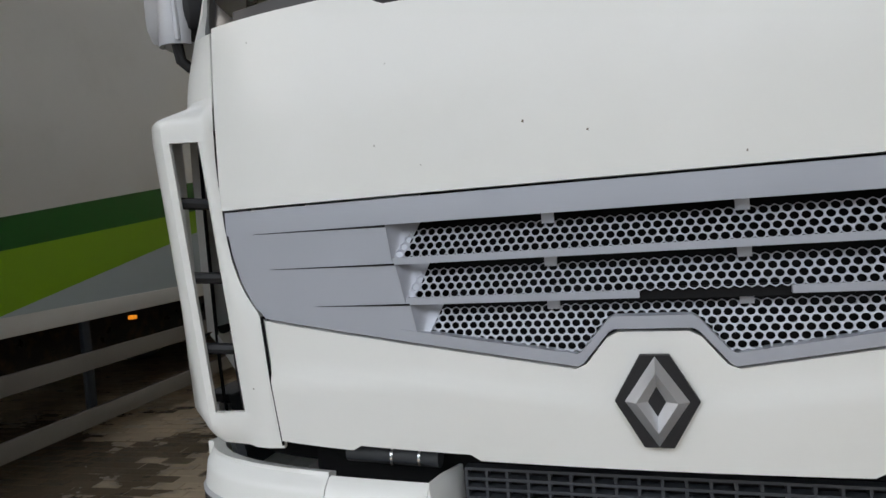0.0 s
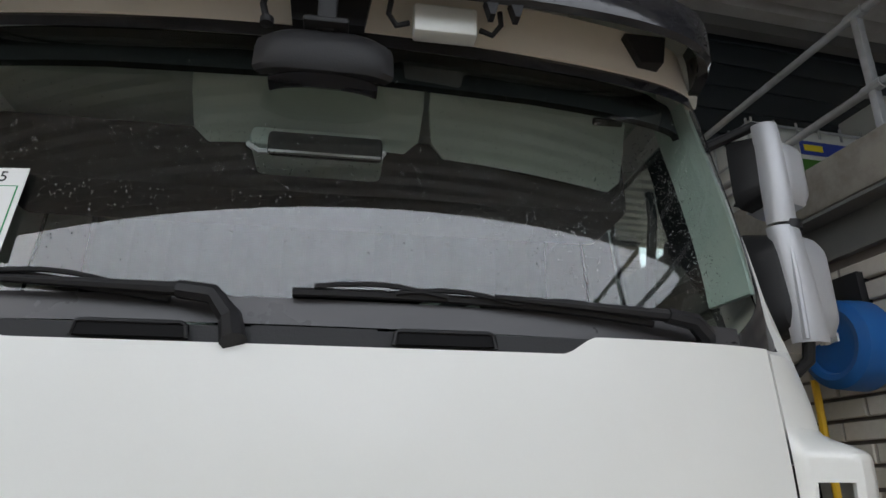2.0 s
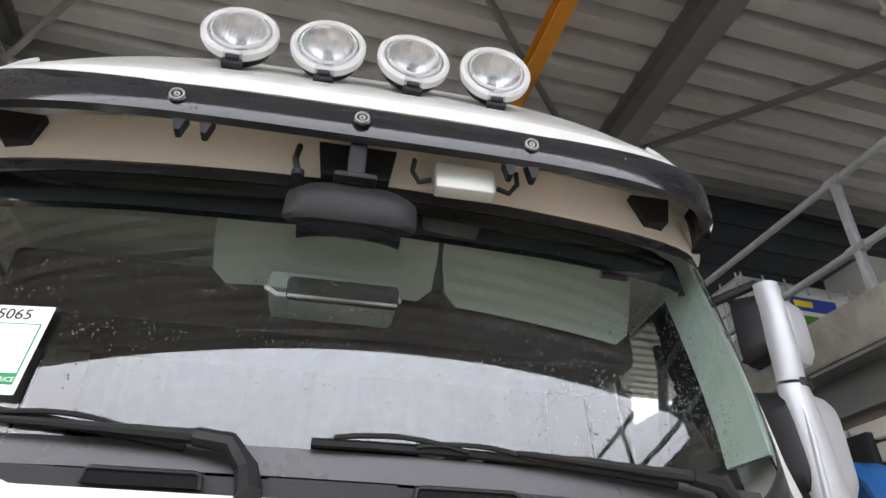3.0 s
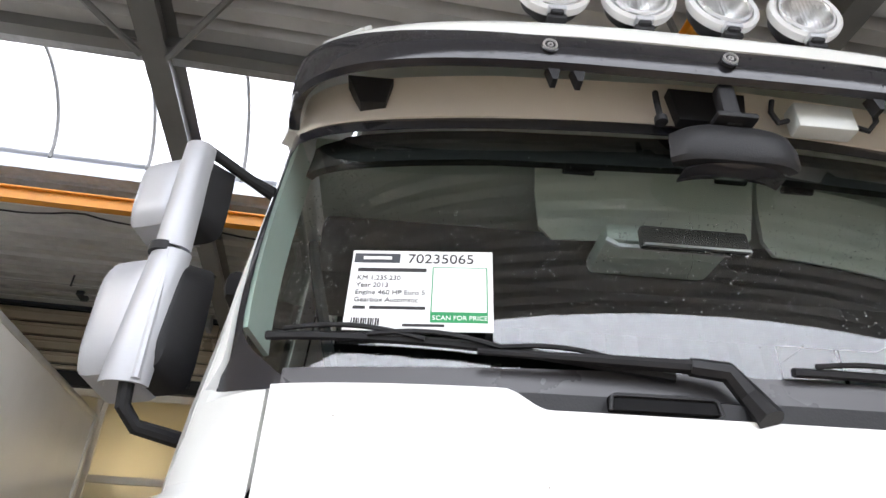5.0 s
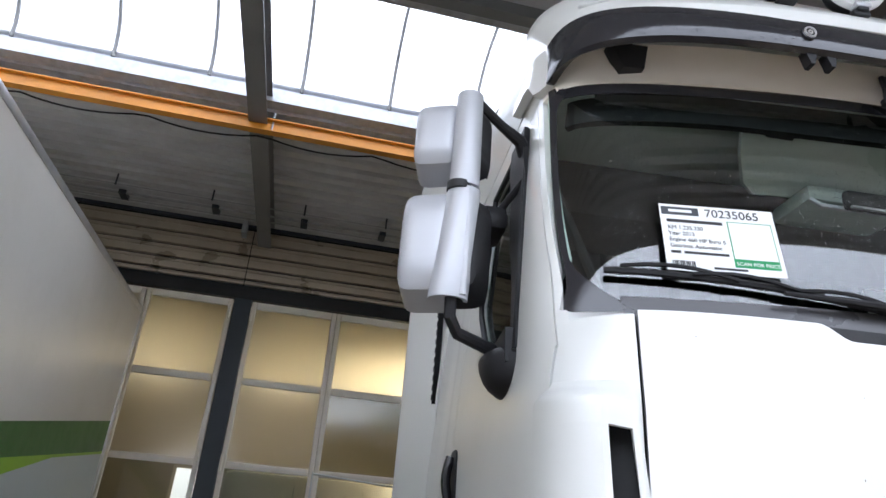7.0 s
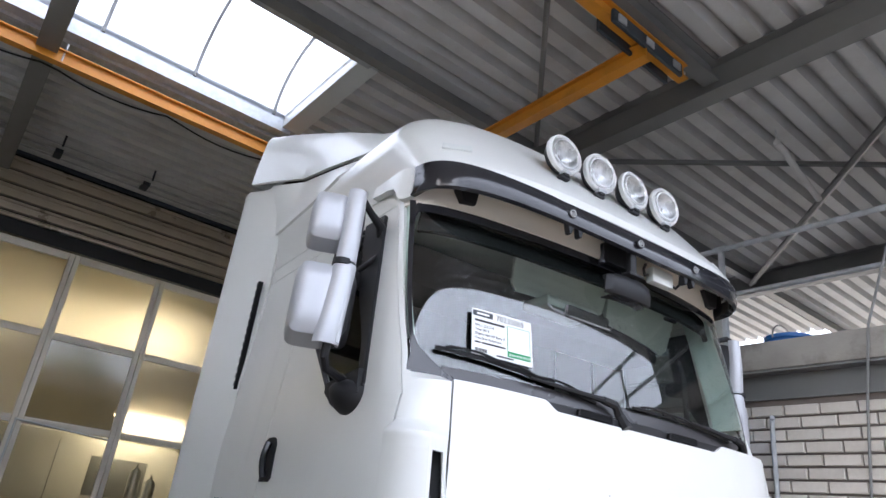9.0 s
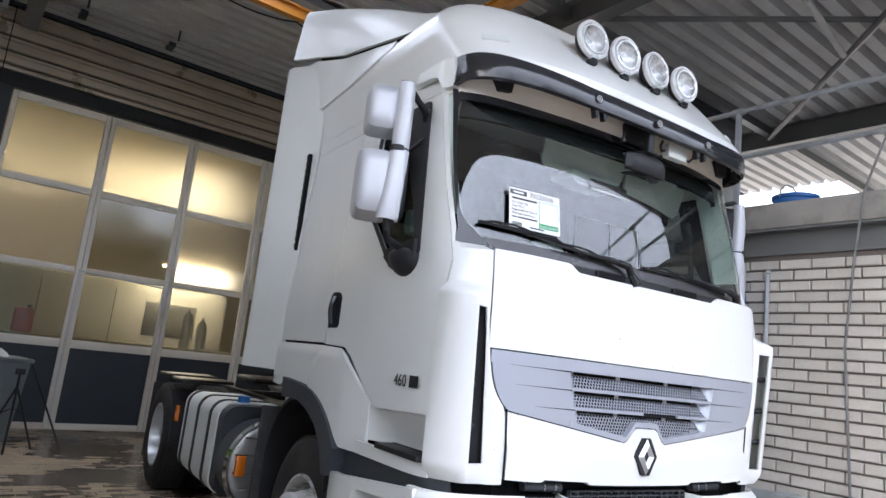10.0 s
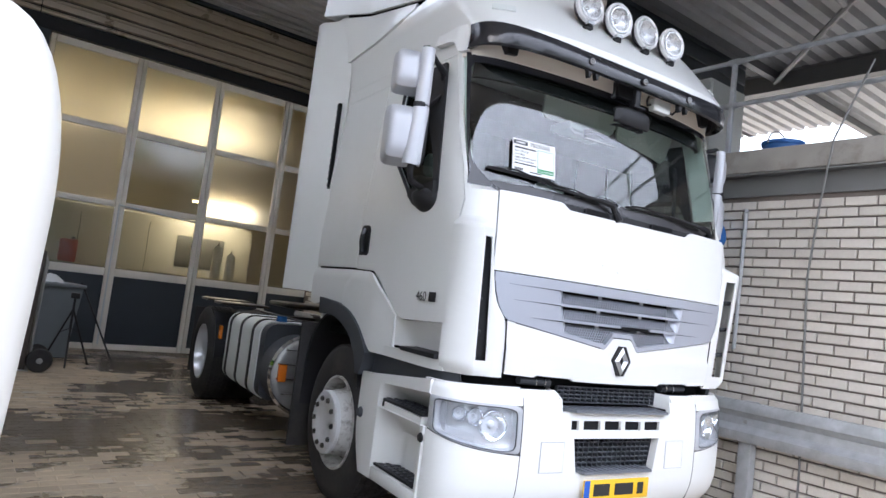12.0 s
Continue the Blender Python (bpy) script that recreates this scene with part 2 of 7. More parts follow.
PAPER = material("white_paper", (0.80, 0.81, 0.80), 0.6, vary=0.02)
INK = material("black_ink", (0.02, 0.02, 0.02), 0.6)
GREENINK = material("green_ink", (0.02, 0.28, 0.10), 0.6)
YELLOW = material("plate_yellow", (0.85, 0.50, 0.02), 0.4, vary=0.03)
BLUE = material("plate_blue", (0.02, 0.10, 0.45), 0.4)
AMBER = material("amber_lens", (0.85, 0.22, 0.02), 0.25)
BLUEPL = material("blue_plastic", (0.015, 0.13, 0.42), 0.4, vary=0.08)
IBCM = material("ibc_white_plastic", (0.66, 0.68, 0.66), 0.45, vary=0.05, scale=3)
BINM = material("grey_bin_plastic", (0.16, 0.18, 0.19), 0.5, vary=0.1)

# ---------------------------------------------------------------- the building (its own frame, turned a little against the truck)
BT = pose(0, 0, 0, 0, 0, 4.5)
DOOR_Y, BRICK_X, ROOF_Z = 8.87, 1.98, 5.95


def setting(name, shape, mat, label="", smooth=35, m=None):
    ob = part(name, shape, mat, None, label, smooth)
    ob.matrix_basis = BT if m is None else m
    ob["kind"] = "structure"
    return ob


def floor_material(name, pieces=False):
    """Worn clinker paving: dry tan, a dark wet stretch with a ragged edge along the truck, pale worn patches."""
    m = material(name, (0.43, 0.34, 0.235), 0.6, vary=0.22, scale=2.3, bump=0.5, bump_scale=25, rough_vary=0.15)
    nt = m.node_tree
    bsdf = nt.nodes["Principled BSDF"]
    src = bsdf.inputs["Base Color"].links[0].from_socket
    geo = nt.nodes.new("ShaderNodeNewGeometry")

    def calc(op, a, b):
        n = nt.nodes.new("ShaderNodeMath")
        n.operation = op
        for k, v in enumerate((a, b)):
            if isinstance(v, (int, float)):
                n.inputs[k].default_value = v
            elif v is not None:
                nt.links.new(v, n.inputs[k])
        return n.outputs[0]

    def ranged(value, lo, hi, a=0.0, b=1.0):
        r = nt.nodes.new("ShaderNodeMapRange")
        for k, v in ((1, lo), (2, hi), (3, a), (4, b)):
            r.inputs[k].default_value = v
        nt.links.new(value, r.inputs[0])
        return r.outputs[0]

    def noise(scale, stretch, detail=8):
        mp = nt.nodes.new("ShaderNodeMapping")
        mp.inputs["Scale"].default_value = stretch
        nt.links.new(geo.outputs["Position"], mp.inputs[0])
        n = nt.nodes.new("ShaderNodeTexNoise")
        n.inputs["Scale"].default_value, n.inputs["Detail"].default_value, n.inputs["Roughness"].default_value = scale, detail, 0.62
        nt.links.new(mp.outputs[0], n.inputs["Vector"])
        return n.outputs[0]

    def blend(mask, under, color):
        b = nt.nodes.new("ShaderNodeMixRGB")
        b.inputs[2].default_value = (*color, 1)
        nt.links.new(mask, b.inputs[0])
        nt.links.new(under, b.inputs[1])
        return b.outputs[0]

    if pieces:
        oi = nt.nodes.new("ShaderNodeObjectInfo")
        each = calc("FRACT", calc("ADD", oi.outputs["Random"], geo.outputs["Random Per Island"]), None)
    else:
        each = calc("ADD", 0.5, 0.0)
    shift = calc("SUBTRACT", each, 0.5)
    sep = nt.nodes.new("ShaderNodeSeparateXYZ")
    nt.links.new(geo.outputs["Position"], sep.inputs[0])
    strip = ranged(calc("ABSOLUTE", calc("ADD", sep.outputs[0], 1.2), None), 0.7, 1.9, 0.08, -0.13)
    # under and beside the trailer the wet mask also paints its shade
    beside = calc("MULTIPLY", ranged(calc("ABSOLUTE", calc("ADD", sep.outputs[0], 4.2), None), 1.0, 2.1, 0.22, 0.0), ranged(sep.outputs[1], 2.6, 4.6, 1.0, 0.0))
    strip = calc("ADD", strip, beside)
    wet = ranged(calc("ADD", calc("ADD", noise(0.55, (0.8, 1.3, 1)), strip), calc("MULTIPLY", shift, 0.13)), 0.495, 0.535)
    pale = ranged(calc("ADD", noise(1.5, (0.6, 1.5, 1)), calc("MULTIPLY", shift, 0.16)), 0.575, 0.605, 0.0, 0.85)
    spots = ranged(noise(5.5, (0.7, 1.4, 1)), 0.61, 0.65, 0.0, 0.8)
    tone = nt.nodes.new("ShaderNodeMixRGB")
    tone.blend_type = "MULTIPLY"
    tone.inputs[0].default_value = 1
    nt.links.new(src, tone.inputs[1])
    nt.links.new(ranged(each, 0, 1, 0.80, 1.18), tone.inputs[2])
    out = blend(pale, tone.outputs[0], (0.47, 0.41, 0.32))
    out = blend(spots, out, (0.07, 0.052, 0.038))
    out = blend(calc("MULTIPLY", wet, 0.86), out, (0.075, 0.058, 0.042))
    nt.links.new(out, bsdf.inputs["Base Color"])
    nt.links.new(ranged(wet, 0, 1, 0.6, 0.20), bsdf.inputs["Roughness"])
    return m


FLOORM = floor_material("wet_concrete_floor")
# ground: one sheet to the horizon
g = Shape()
ring = [0, 1, 2, 3, 4.5, 6, 8, 11, 15, 25, 60, 200, 800, 3000]
axis = [-r for r in reversed(ring[1:])] + ring
g.add([(x, y, 0) for y in axis for x in axis], [(j * len(axis) + i, j * len(axis) + i + 1, (j + 1) * len(axis) + i + 1, (j + 1) * len(axis) + i) for j in range(len(axis) - 1) for i in range(len(axis) - 1)])
ground = setting("ground", g, FLOORM, "wet stained concrete yard floor")
# unseen dark ground, added so that less light bounces up to the roof
DARK_YARD = material("dark_yard_ground", (0.05, 0.05, 0.052), 0.45, vary=0.3, scale=1.2, bump=0.6, bump_scale=80, rough_vary=0.2)
setting("yard", Shape().box(-60, 60, -80, -4.4, -0.02, 0.006), DARK_YARD, "unseen dark ground added outside the canopy to cut bounced light")


def box_wall(name, x0, x1, y0, y1, z0, z1, mat, label=""):
    return setting(name, Shape().box(x0, x1, y0, y1, z0, z1), mat, label)


# door wall: cladding above the folding doors, in overlapping horizontal boards
for i in range(5):
    z0 = (4.895, 4.995, 5.180, 5.395, 5.605)[i]
    h = (4.995, 5.180, 5.395, 5.605, 5.83)[i] - z0
    y = DOOR_Y - 0.05
    prof = ((y + 0.07, z0 + 0.012), (y + 0.012, z0 + 0.012), (y, z0 + 0.022), (y, z0 + h * 0.52), (y + 0.016, z0 + h * 0.56), (y + 0.016, z0 + h * 0.64), (y, z0 + h * 0.68), (y, z0 + h - 0.03), (y + 0.014, z0 + h - 0.018), (y + 0.07, z0 + h - 0.018))
    for x0, x1 in ((-9, -2.762), (-2.748, 6)):
        cl = Shape().add([(x, a, b) for a, b in prof for x in (x0, x1)], [(2 * k, 2 * k + 1, 2 * k + 3, 2 * k + 2) for k in range(len(prof) - 1)])
        setting("wall_board", cl, CLAD, "beige ribbed metal cladding board above the doors", 20)
setting("wall_bracket", Shape().box(-2.93, -2.86, DOOR_Y - 0.30, DOOR_Y - 0.05, 5.66, 5.86, 0.006), GALV)
box_wall("wall_north", -9, 6, DOOR_Y + 0.03, DOOR_Y + 0.2, 4.80, 6.6, BLACK)
# unseen wall added behind the trailer, keeps light off the floor below it
box_wall("unseen_wall_west", -7.0, -6.85, 0.4, DOOR_Y - 0.06, 0, 5.9, ROOMM)
box_wall("door_lintel", -9, 6, DOOR_Y - 0.06, DOOR_Y + 0.1, 4.68, 4.89, BLACK)

# corrugated canopy roof: ridges along the building's x axis
YE, Y1, X0, X1 = -4.08, DOOR_Y + 0.3, -9.0, 10.6
SKX0, SKX1, SKY0, SKY1 = -8.6, -0.02, 3.40, 5.20


def corrugated(x0, x1, y0, y1, z, pitch=0.258, amp=0.062):
    s = Shape()
    n = int((y1 - y0) / pitch)
    prof = []
    for i in range(n):
        for k in range(8):
            prof.append((y0 + (i + (0, 0.08, 0.18, 0.24, 0.30, 0.55, 0.84, 0.92)[k]) * pitch, z + amp * (1, 1, 1, 0, -1, -1, -1, 0)[k]))
    v = [(x, y, zz) for y, zz in prof for x in (x0, x1)] + [(x, y, zz + 0.012) for y, zz in prof for x in (x0, x1)]
    m = len(prof)
    f = [(2 * i, 2 * i + 1, 2 * i + 3, 2 * i + 2) for i in range(m - 1)] + [(2 * m + 2 * i + 2, 2 * m + 2 * i + 3, 2 * m + 2 * i + 1, 2 * m + 2 * i) for i in range(m - 1)]
    return s.add(v, f)


roof = corrugated(X0, 14.0, YE, SKY0 + 0.1, ROOF_Z)
r2 = corrugated(X0, X1, SKY1, Y1, ROOF_Z)
roof.add(r2.v, r2.f)
r3 = corrugated(SKX1 + 0.04, X1, SKY0 - 0.06, SKY1 + 0.3, ROOF_Z)
roof.add(r3.v, r3.f)
setting("ceiling", roof, ROOFM, "pale grey corrugated roof sheets")

# vaulted translucent rooflight
poly = bpy.data.materials.new("translucent_sheet")
poly.use_nodes = True
pn = poly.node_tree
pn.nodes.remove(pn.nodes["Principled BSDF"])
tl = pn.nodes.new("ShaderNodeBsdfTranslucent")
tl.inputs[0].default_value = (0.62, 0.62, 0.63, 1)
pn.links.new(tl.outputs[0], pn.nodes["Material Output"].inputs[0])
vault = Shape()


def arch(u, r=0.0):
    a = math.pi * u
    return (SKY0 + SKY1) / 2 - math.cos(a) * (SKY1 - SKY0) / 2, ROOF_Z + 0.05 + math.sin(a) * (0.78 + r)


vault.add([(x, *arch(u / 16)) for u in range(17) for x in (SKX0, SKX1)], [(2 * u, 2 * u + 1, 2 * u + 3, 2 * u + 2) for u in range(16)])
vault.add([(SKX1, *arch(u / 16)) for u in range(17)], [tuple(range(17))])
setting("rooflight", vault, poly, "vaulted white translucent rooflight")
for i in range(9):
    x = -0.16 - i * 1.0
    rb = Shape().tube([(x, *arch(u / 16, -0.03)) for u in range(17)], 0.022, 6)
    ob = setting("rooflight_rib", rb, GIRDER)
setting("rooflight_curb", Shape().box(SKX0, SKX1 + 0.12, SKY1, SKY1 + 0.16, ROOF_Z - 0.12, ROOF_Z + 0.12).box(SKX0, SKX1 + 0.12, SKY0 - 0.14, SKY0, ROOF_Z - 0.1, ROOF_Z + 0.12), GALV)
setting("rooflight_end", Shape().box(SKX1, SKX1 + 0.24, SKY0, SKY1, ROOF_Z - 0.07, ROOF_Z + 0.12, 0.01), IBCM)


def i_beam(s, a, b, w, h, t=0.014):
    """An I-section between two points, web upright."""
    a, b = Vector(a), Vector(b)
    d = (b - a).normalized()
    side = d.cross(Vector((0, 0, 1))).normalized()
    up = side.cross(d)
    w, h, t2 = w / 2, h / 2, t / 2
    ring = [(-w, -h), (w, -h), (w, -h + t), (t2, -h + t), (t2, h - t), (w, h - t), (w, h), (-w, h), (-w, h - t), (-t2, h - t), (-t2, -h + t), (-w, -h + t)]
    v = [p + side * cx + up * cz for p in (a, b) for cx, cz in ring]
    s.add(v, [(i, (i + 1) % 12, 12 + (i + 1) % 12, 12 + i) for i in range(12)] + [(11, 10, 3, 2, 1, 0), (10, 9, 4, 3), (9, 8, 7, 6, 5, 4)] + [(12, 13, 14, 15, 22, 23), (15, 16, 21, 22), (16, 17, 18, 19, 20, 21)])
    return s


for x in (-2.56, 2.47, 7.4):
    setting("girder", i_beam(Shape(), (x, -0.75, ROOF_Z - 0.22), (x, DOOR_Y, ROOF_Z - 0.22), 0.2, 0.34), GIRDER, "grey painted steel girder")
for y in (3.12,):
    setting("purlin", i_beam(Shape(), (X0, y, ROOF_Z - 0.13), (14.0, y, ROOF_Z - 0.13), 0.12, 0.2), GIRDER)
# orange light crane: runway behind the rooflight, bridge across, second runway with end carriage
setting("rooflight_gutter", Shape().box(SKX0, SKX1 + 0.5, SKY1 + 0.16, SKY1 + 0.36, ROOF_Z - 0.16, ROOF_Z - 0.04), GALV)
setting("crane_runway", i_beam(Shape(), (X0, 5.27, 5.54), (1.45, 5.27, 5.54), 0.10, 0.16), ORANGE, "orange steel crane runway beam")
setting("crane_runway", i_beam(Shape(), (-0.6, 0.93, 5.52), (1.95, 0.93, 5.52), 0.10, 0.16), ORANGE, "orange steel crane runway beam")
setting("crane_bridge", i_beam(Shape(), (1.29, 0.85, 5.33), (1.29, 5.5, 5.33), 0.10, 0.16), ORANGE, "orange crane bridge beam")
car = Shape().box(0.85, 1.80, 0.84, 0.875, 5.36, 5.49, 0.01).box(0.85, 1.80, 0.985, 1.02, 5.36, 5.49, 0.01)
setting("crane_carriage", car, PANELD, "black crane end carriage")
for x in (0.95, 1.32, 1.70):
    setting("carriage_plate", Shape().box(x - 0.05, x + 0.05, 0.826, 0.838, 5.385, 5.455), GALV)
setting("crane_clip", Shape().box(1.34, 1.40, 1.62, 1.70, 5.38, 5.46, 0.008), GALV)
for x in (-2.56, 2.47):
    setting("crane_hanger", Shape().box(x - 0.05, x + 0.05, 5.22, 5.32, 5.60, 5.68).tube([(x + 0.16, 5.27, 5.50), (x + 0.16, 5.27, 5.72)], 0.012, 8), GALV)
sag = []
for i in range(60):
    x = -8.0 + i * 0.16
    sag.append((x, 5.36, 5.47 - 0.09 * abs(math.sin(math.pi * x / 1.25)) ** 0.8))
setting("crane_cable", Shape().tube(sag, 0.011, 6), BLACK)
# small roof steel: braces, ties, conduits, a fluorescent tube
setting("roof_brace", Shape().box(-0.025, 0.025, -0.006, 0.006, 0, 2.2).moved(Matrix.Translation((-2.52, 2.95, 5.62)) @ pose(0, 0, 0, -62, 0, 60)), GIRDER)
setting("roof_brace", Shape().tube([(-2.46, 3.02, 5.55), (-1.2, 1.6, 5.84)], 0.028, 6).tube([(-2.66, 3.02, 5.55), (-3.9, 1.6, 5.84)], 0.028, 6), GIRDER)
setting("roof_brace", Shape().tube([(0.65, 1.39, 5.80), (2.24, 3.03, 5.80)], 0.03, 6), GIRDER)
setting("roof_brace", Shape().tube([(2.5, 3.0, 5.70), (6.2, -0.9, 5.80)], 0.035, 6), GIRDER)
setting("roof_brace", Shape().tube([(4.05, 0.0, 5.72), (7.25, 3.1, 5.68)], 0.04, 6), GIRDER)
setting("roof_beam", i_beam(Shape(), (-2.46, 0.90, 5.75), (2.37, 0.90, 5.75), 0.16, 0.22), GIRDER, "grey steel beam beside the crane runway")
setting("roof_pipe", Shape().tube([(3.38, 0.80, 5.45), (4.75, 1.0, 5.45)], 0.035, 10).tube([(3.38, 0.80, 5.45), (3.38, 0.80, 5.60)], 0.008, 6), ROOFM, "pale plastic pipe hung from the roof")
setting("conduit", Shape().tube([(-9, 8.15, 5.80), (2.2, 8.15, 5.80)], 0.018, 8).tube([(-9, 7.95, 5.83), (2.2, 7.95, 5.83)], 0.009, 6).tube([(-9, 8.32, 5.78), (2.2, 8.32, 5.78)], 0.012, 6), STEEL)
for x in (-4.6, -3.3, -2.0, -0.8):
    setting("conduit_clip", Shape().tube([(x, 7.75, 5.72), (x, 7.75, 5.92)], 0.014, 6).box(x - 0.05, x + 0.05, 8.10, 8.34, 5.77, 5.83), PANELD)
setting("eaves_trim", Shape().box(-9, 6, DOOR_Y - 0.10, DOOR_Y - 0.04, 5.835, 5.89, 0.006), PANELD)
setting("smoke_alarm", Shape().lathe([(0.0, -0.05), (0.05, -0.045), (0.06, 0.0)], 20, pose(-3.75, 2.1, 5.90)), IBCM)

# brick wall with its steel beam and slab
bw = Shape().box(BRICK_X + 0.012, BRICK_X + 0.22, YE - 2, 8.8, 0, 2.56)
brick_wall = setting("wall_brick", bw, MORTAR, "painted white brick wall with dark open joints")
setting("wall_beam", i_beam(Shape(), (BRICK_X + 0.08, YE - 2, 2.66), (BRICK_X + 0.08, 8.8, 2.66), 0.2, 0.2), GIRDER)
setting("deck_slab", Shape().box(BRICK_X - 0.02, 13.0, YE - 2, 8.8, 2.765, 2.96, 0.012), CONCRETE, "stained concrete deck slab edge")
# unseen dark block on the deck, added to cut the sky mirrored in the windscreen
setting("unseen_wall_east", Shape().box(3.9, 7.5, -2.4, -0.6, 2.96, 5.9), PANELD)
# dark cladding behind the deck
for i in range(12):
    z0 = 2.965 + i * 0.25
    setting("wall_board", Shape().box(3.25, 6.6, 3.25, 3.35, z0, z0 + 0.238, 0.012), PANELD, "dark ribbed cladding board")
# unseen west wall added to block light, then the workshop room behind the doors
setting("unseen_wall_west", Shape().box(-9.2, -9.0, 0.0, DOOR_Y, 0, 6.0), ROOMM)
room = Shape()
room.box(-9, -3.95, 14.0, 14.2, 0, 5).box(-3.05, 6, 14.0, 14.2, 0, 5).box(-3.95, -3.05, 14.0, 14.2, 0, 1.0).box(-3.95, -3.05, 14.0, 14.2, 2.6, 5).box(-9.2, -9, DOOR_Y + 0.2, 14, 0, 5).box(6, 6.2, DOOR_Y + 0.2, 14, 0, 5).box(-9, 6, DOOR_Y + 0.2, 14.2, 4.9, 5.0)
setting("room_wall", room, ROOMM)
setting("window_far", Shape().box(-3.95, -3.89, 13.98, 14.08, 1.0, 2.6).box(-3.11, -3.05, 13.98, 14.08, 1.0, 2.6).box(-3.52, -3.48, 13.98, 14.08, 1.0, 2.6).box(-3.89, -3.11, 13.98, 14.08, 2.54, 2.6).box(-3.89, -3.11, 13.98, 14.08, 1.0, 1.06), FRAME, "pale framed window in the workshop's back wall")

# ---------------------------------------------------------------- folding glazed doors
PANE_HI = glass("frosted_pane", (0.76, 0.72, 0.58), 0.60, 1.4)
PANE_MID = glass("hazy_pane", (0.86, 0.84, 0.76), 0.36, 1.4)
PANE_LO = thin_glass("workshop_pane", (0.78, 0.77, 0.70), 0.10, 1.9)


def glazed_leaf(x0, widths, clear):
    """One group of door leaves from x0 to the right: cream frame, three rows of panes, dark kick panels."""
    w = sum(widths)
    ob = new("folding_door")
    tagged(ob, "cream framed glazed folding workshop door with dark lower panels", "door", "workshop doors", "structure")
    ob.matrix_basis = BT @ pose(x0, DOOR_Y, 0)
    bars = Shape()
    zr = [(0.02, 0.11), (1.16, 1.28), (2.24, 2.33), (3.40, 3.50), (4.55, 4.66)]
    x = 0.0
    for i, wi in enumerate(widths):
        for a, b in ((x, x + 0.075), (x + wi - 0.075, x + wi)):
            part("stile", Shape().box(a + 0.004, b - 0.004, -0.03, 0.03, 0.02, 4.66, 0.006), FRAME, ob)
        for z0, z1 in zr:
            part("rail", Shape().box(x + 0.075, x + wi - 0.075, -0.026, 0.026, z0, z1, 0.005), FRAME, ob)
        part("kick_panel", Shape().box(x + 0.075, x + wi - 0.075, -0.015, 0.015, 0.11, 1.16), PANELD, ob)
        for k, (a, b) in enumerate(zip(zr[1:-1], zr[2:])):
            mat = PANE_HI if k == 2 else PANE_MID if k == 1 and i != clear else PANE_LO
            pane = part("pane", Shape().box(x + 0.075, x + wi - 0.075, -0.006, 0.006, a[1], b[0]), mat, ob)
            pane.visible_shadow = False
        x += wi
    return ob


glazed_leaf(-2.575, (1.29, 1.25, 1.25, 1.25), 1)
glazed_leaf(-6.60, (1.25, 1.25, 1.25), 9)
setting("door_post", Shape().box(-2.84, -2.585, DOOR_Y - 0.05, DOOR_Y + 0.1, 0, 4.7), PANELD)
for z in (2.30, 4.45):
    for x in (-2.87, -2.555):
        setting("door_hinge", Shape().tube([(x, DOOR_Y - 0.06, z - 0.11), (x, DOOR_Y - 0.06, z + 0.11)], 0.022, 8), FRAME)
setting("door_bolt", Shape().tube([(-1.30, DOOR_Y - 0.045, 0.1), (-1.30, DOOR_Y - 0.045, 2.3)], 0.012, 6).tube([(-1.30, DOOR_Y - 0.05, 2.28), (-0.10, DOOR_Y - 0.05, 2.20)], 0.014, 6), IBCM)
setting("wall_pier", Shape().box(2.47, 6, DOOR_Y, DOOR_Y + 0.2, 0, 4.8).box(-9, -6.62, DOOR_Y, DOOR_Y + 0.2, 0, 4.8), ROOMM)


def warm_lamp(x, y, z, power, sx=1.2, sy=0.15):
    d = bpy.data.lights.new("workshop_lamp", "AREA")
    d.shape, d.size, d.size_y, d.energy, d.color = "RECTANGLE", sx, sy, power * 0.85, (1.0, 0.86, 0.60)
    ob = new("workshop_lamp", d)
    ob.matrix_basis = BT @ pose(x, y, z)
    return ob


TUBE = glow("warm_tube", (1.0, 0.80, 0.45), 9.0)
for x, y, z, power in ((-4.4, 12.6, 4.55, 7), (-2.0, 12.9, 4.60, 6), (-0.40, 11.2, 4.30, 9), (0.75, 11.2, 4.45, 20), (0.9, 10.8, 2.75, 26)):
    warm_lamp(x, y, z - 0.06, power, 1.3, 0.4)
    tb = thing("tube_lamp", "warm lit fluorescent tube lamp in the workshop", "lamp", BT @ pose(x, y, z), "workshop tube lamps")
    part("tube", Shape().tube([(-0.6, 0, 0), (0.6, 0, 0)], 0.022, 10), TUBE, tb)
    part("lamp_tray", Shape().box(-0.62, 0.62, -0.06, 0.06, 0.03, 0.07, 0.01), FRAME, tb)
    part("lamp_wire", Shape().tube([(0, 0, 0.07), (0, 0, 4.9 - z)], 0.006, 5), BLACK, tb)


# things in the workshop, seen through the lower panes
can = thing("canister", "red plastic canister standing on a bench", "canister", BT @ pose(-1.75, 10.2, 1.30))
part("body", Shape().box(-0.13, 0.13, -0.1, 0.1, 0, 0.38, 0.03), material("red_plastic", (0.45, 0.03, 0.02), 0.4), can)
part("cap", Shape().tube([(0.06, 0, 0.37), (0.06, 0, 0.43)], 0.03, 12), BLACK, can)
bench = thing("workbench", "long wooden workbench on steel legs", "workbench", BT @ pose(-1.0, 10.2, 0))
part("bench_top", Shape().box(-1.9, 3.0, -0.35, 0.35, 1.24, 1.30, 0.01), ROOMM, bench)
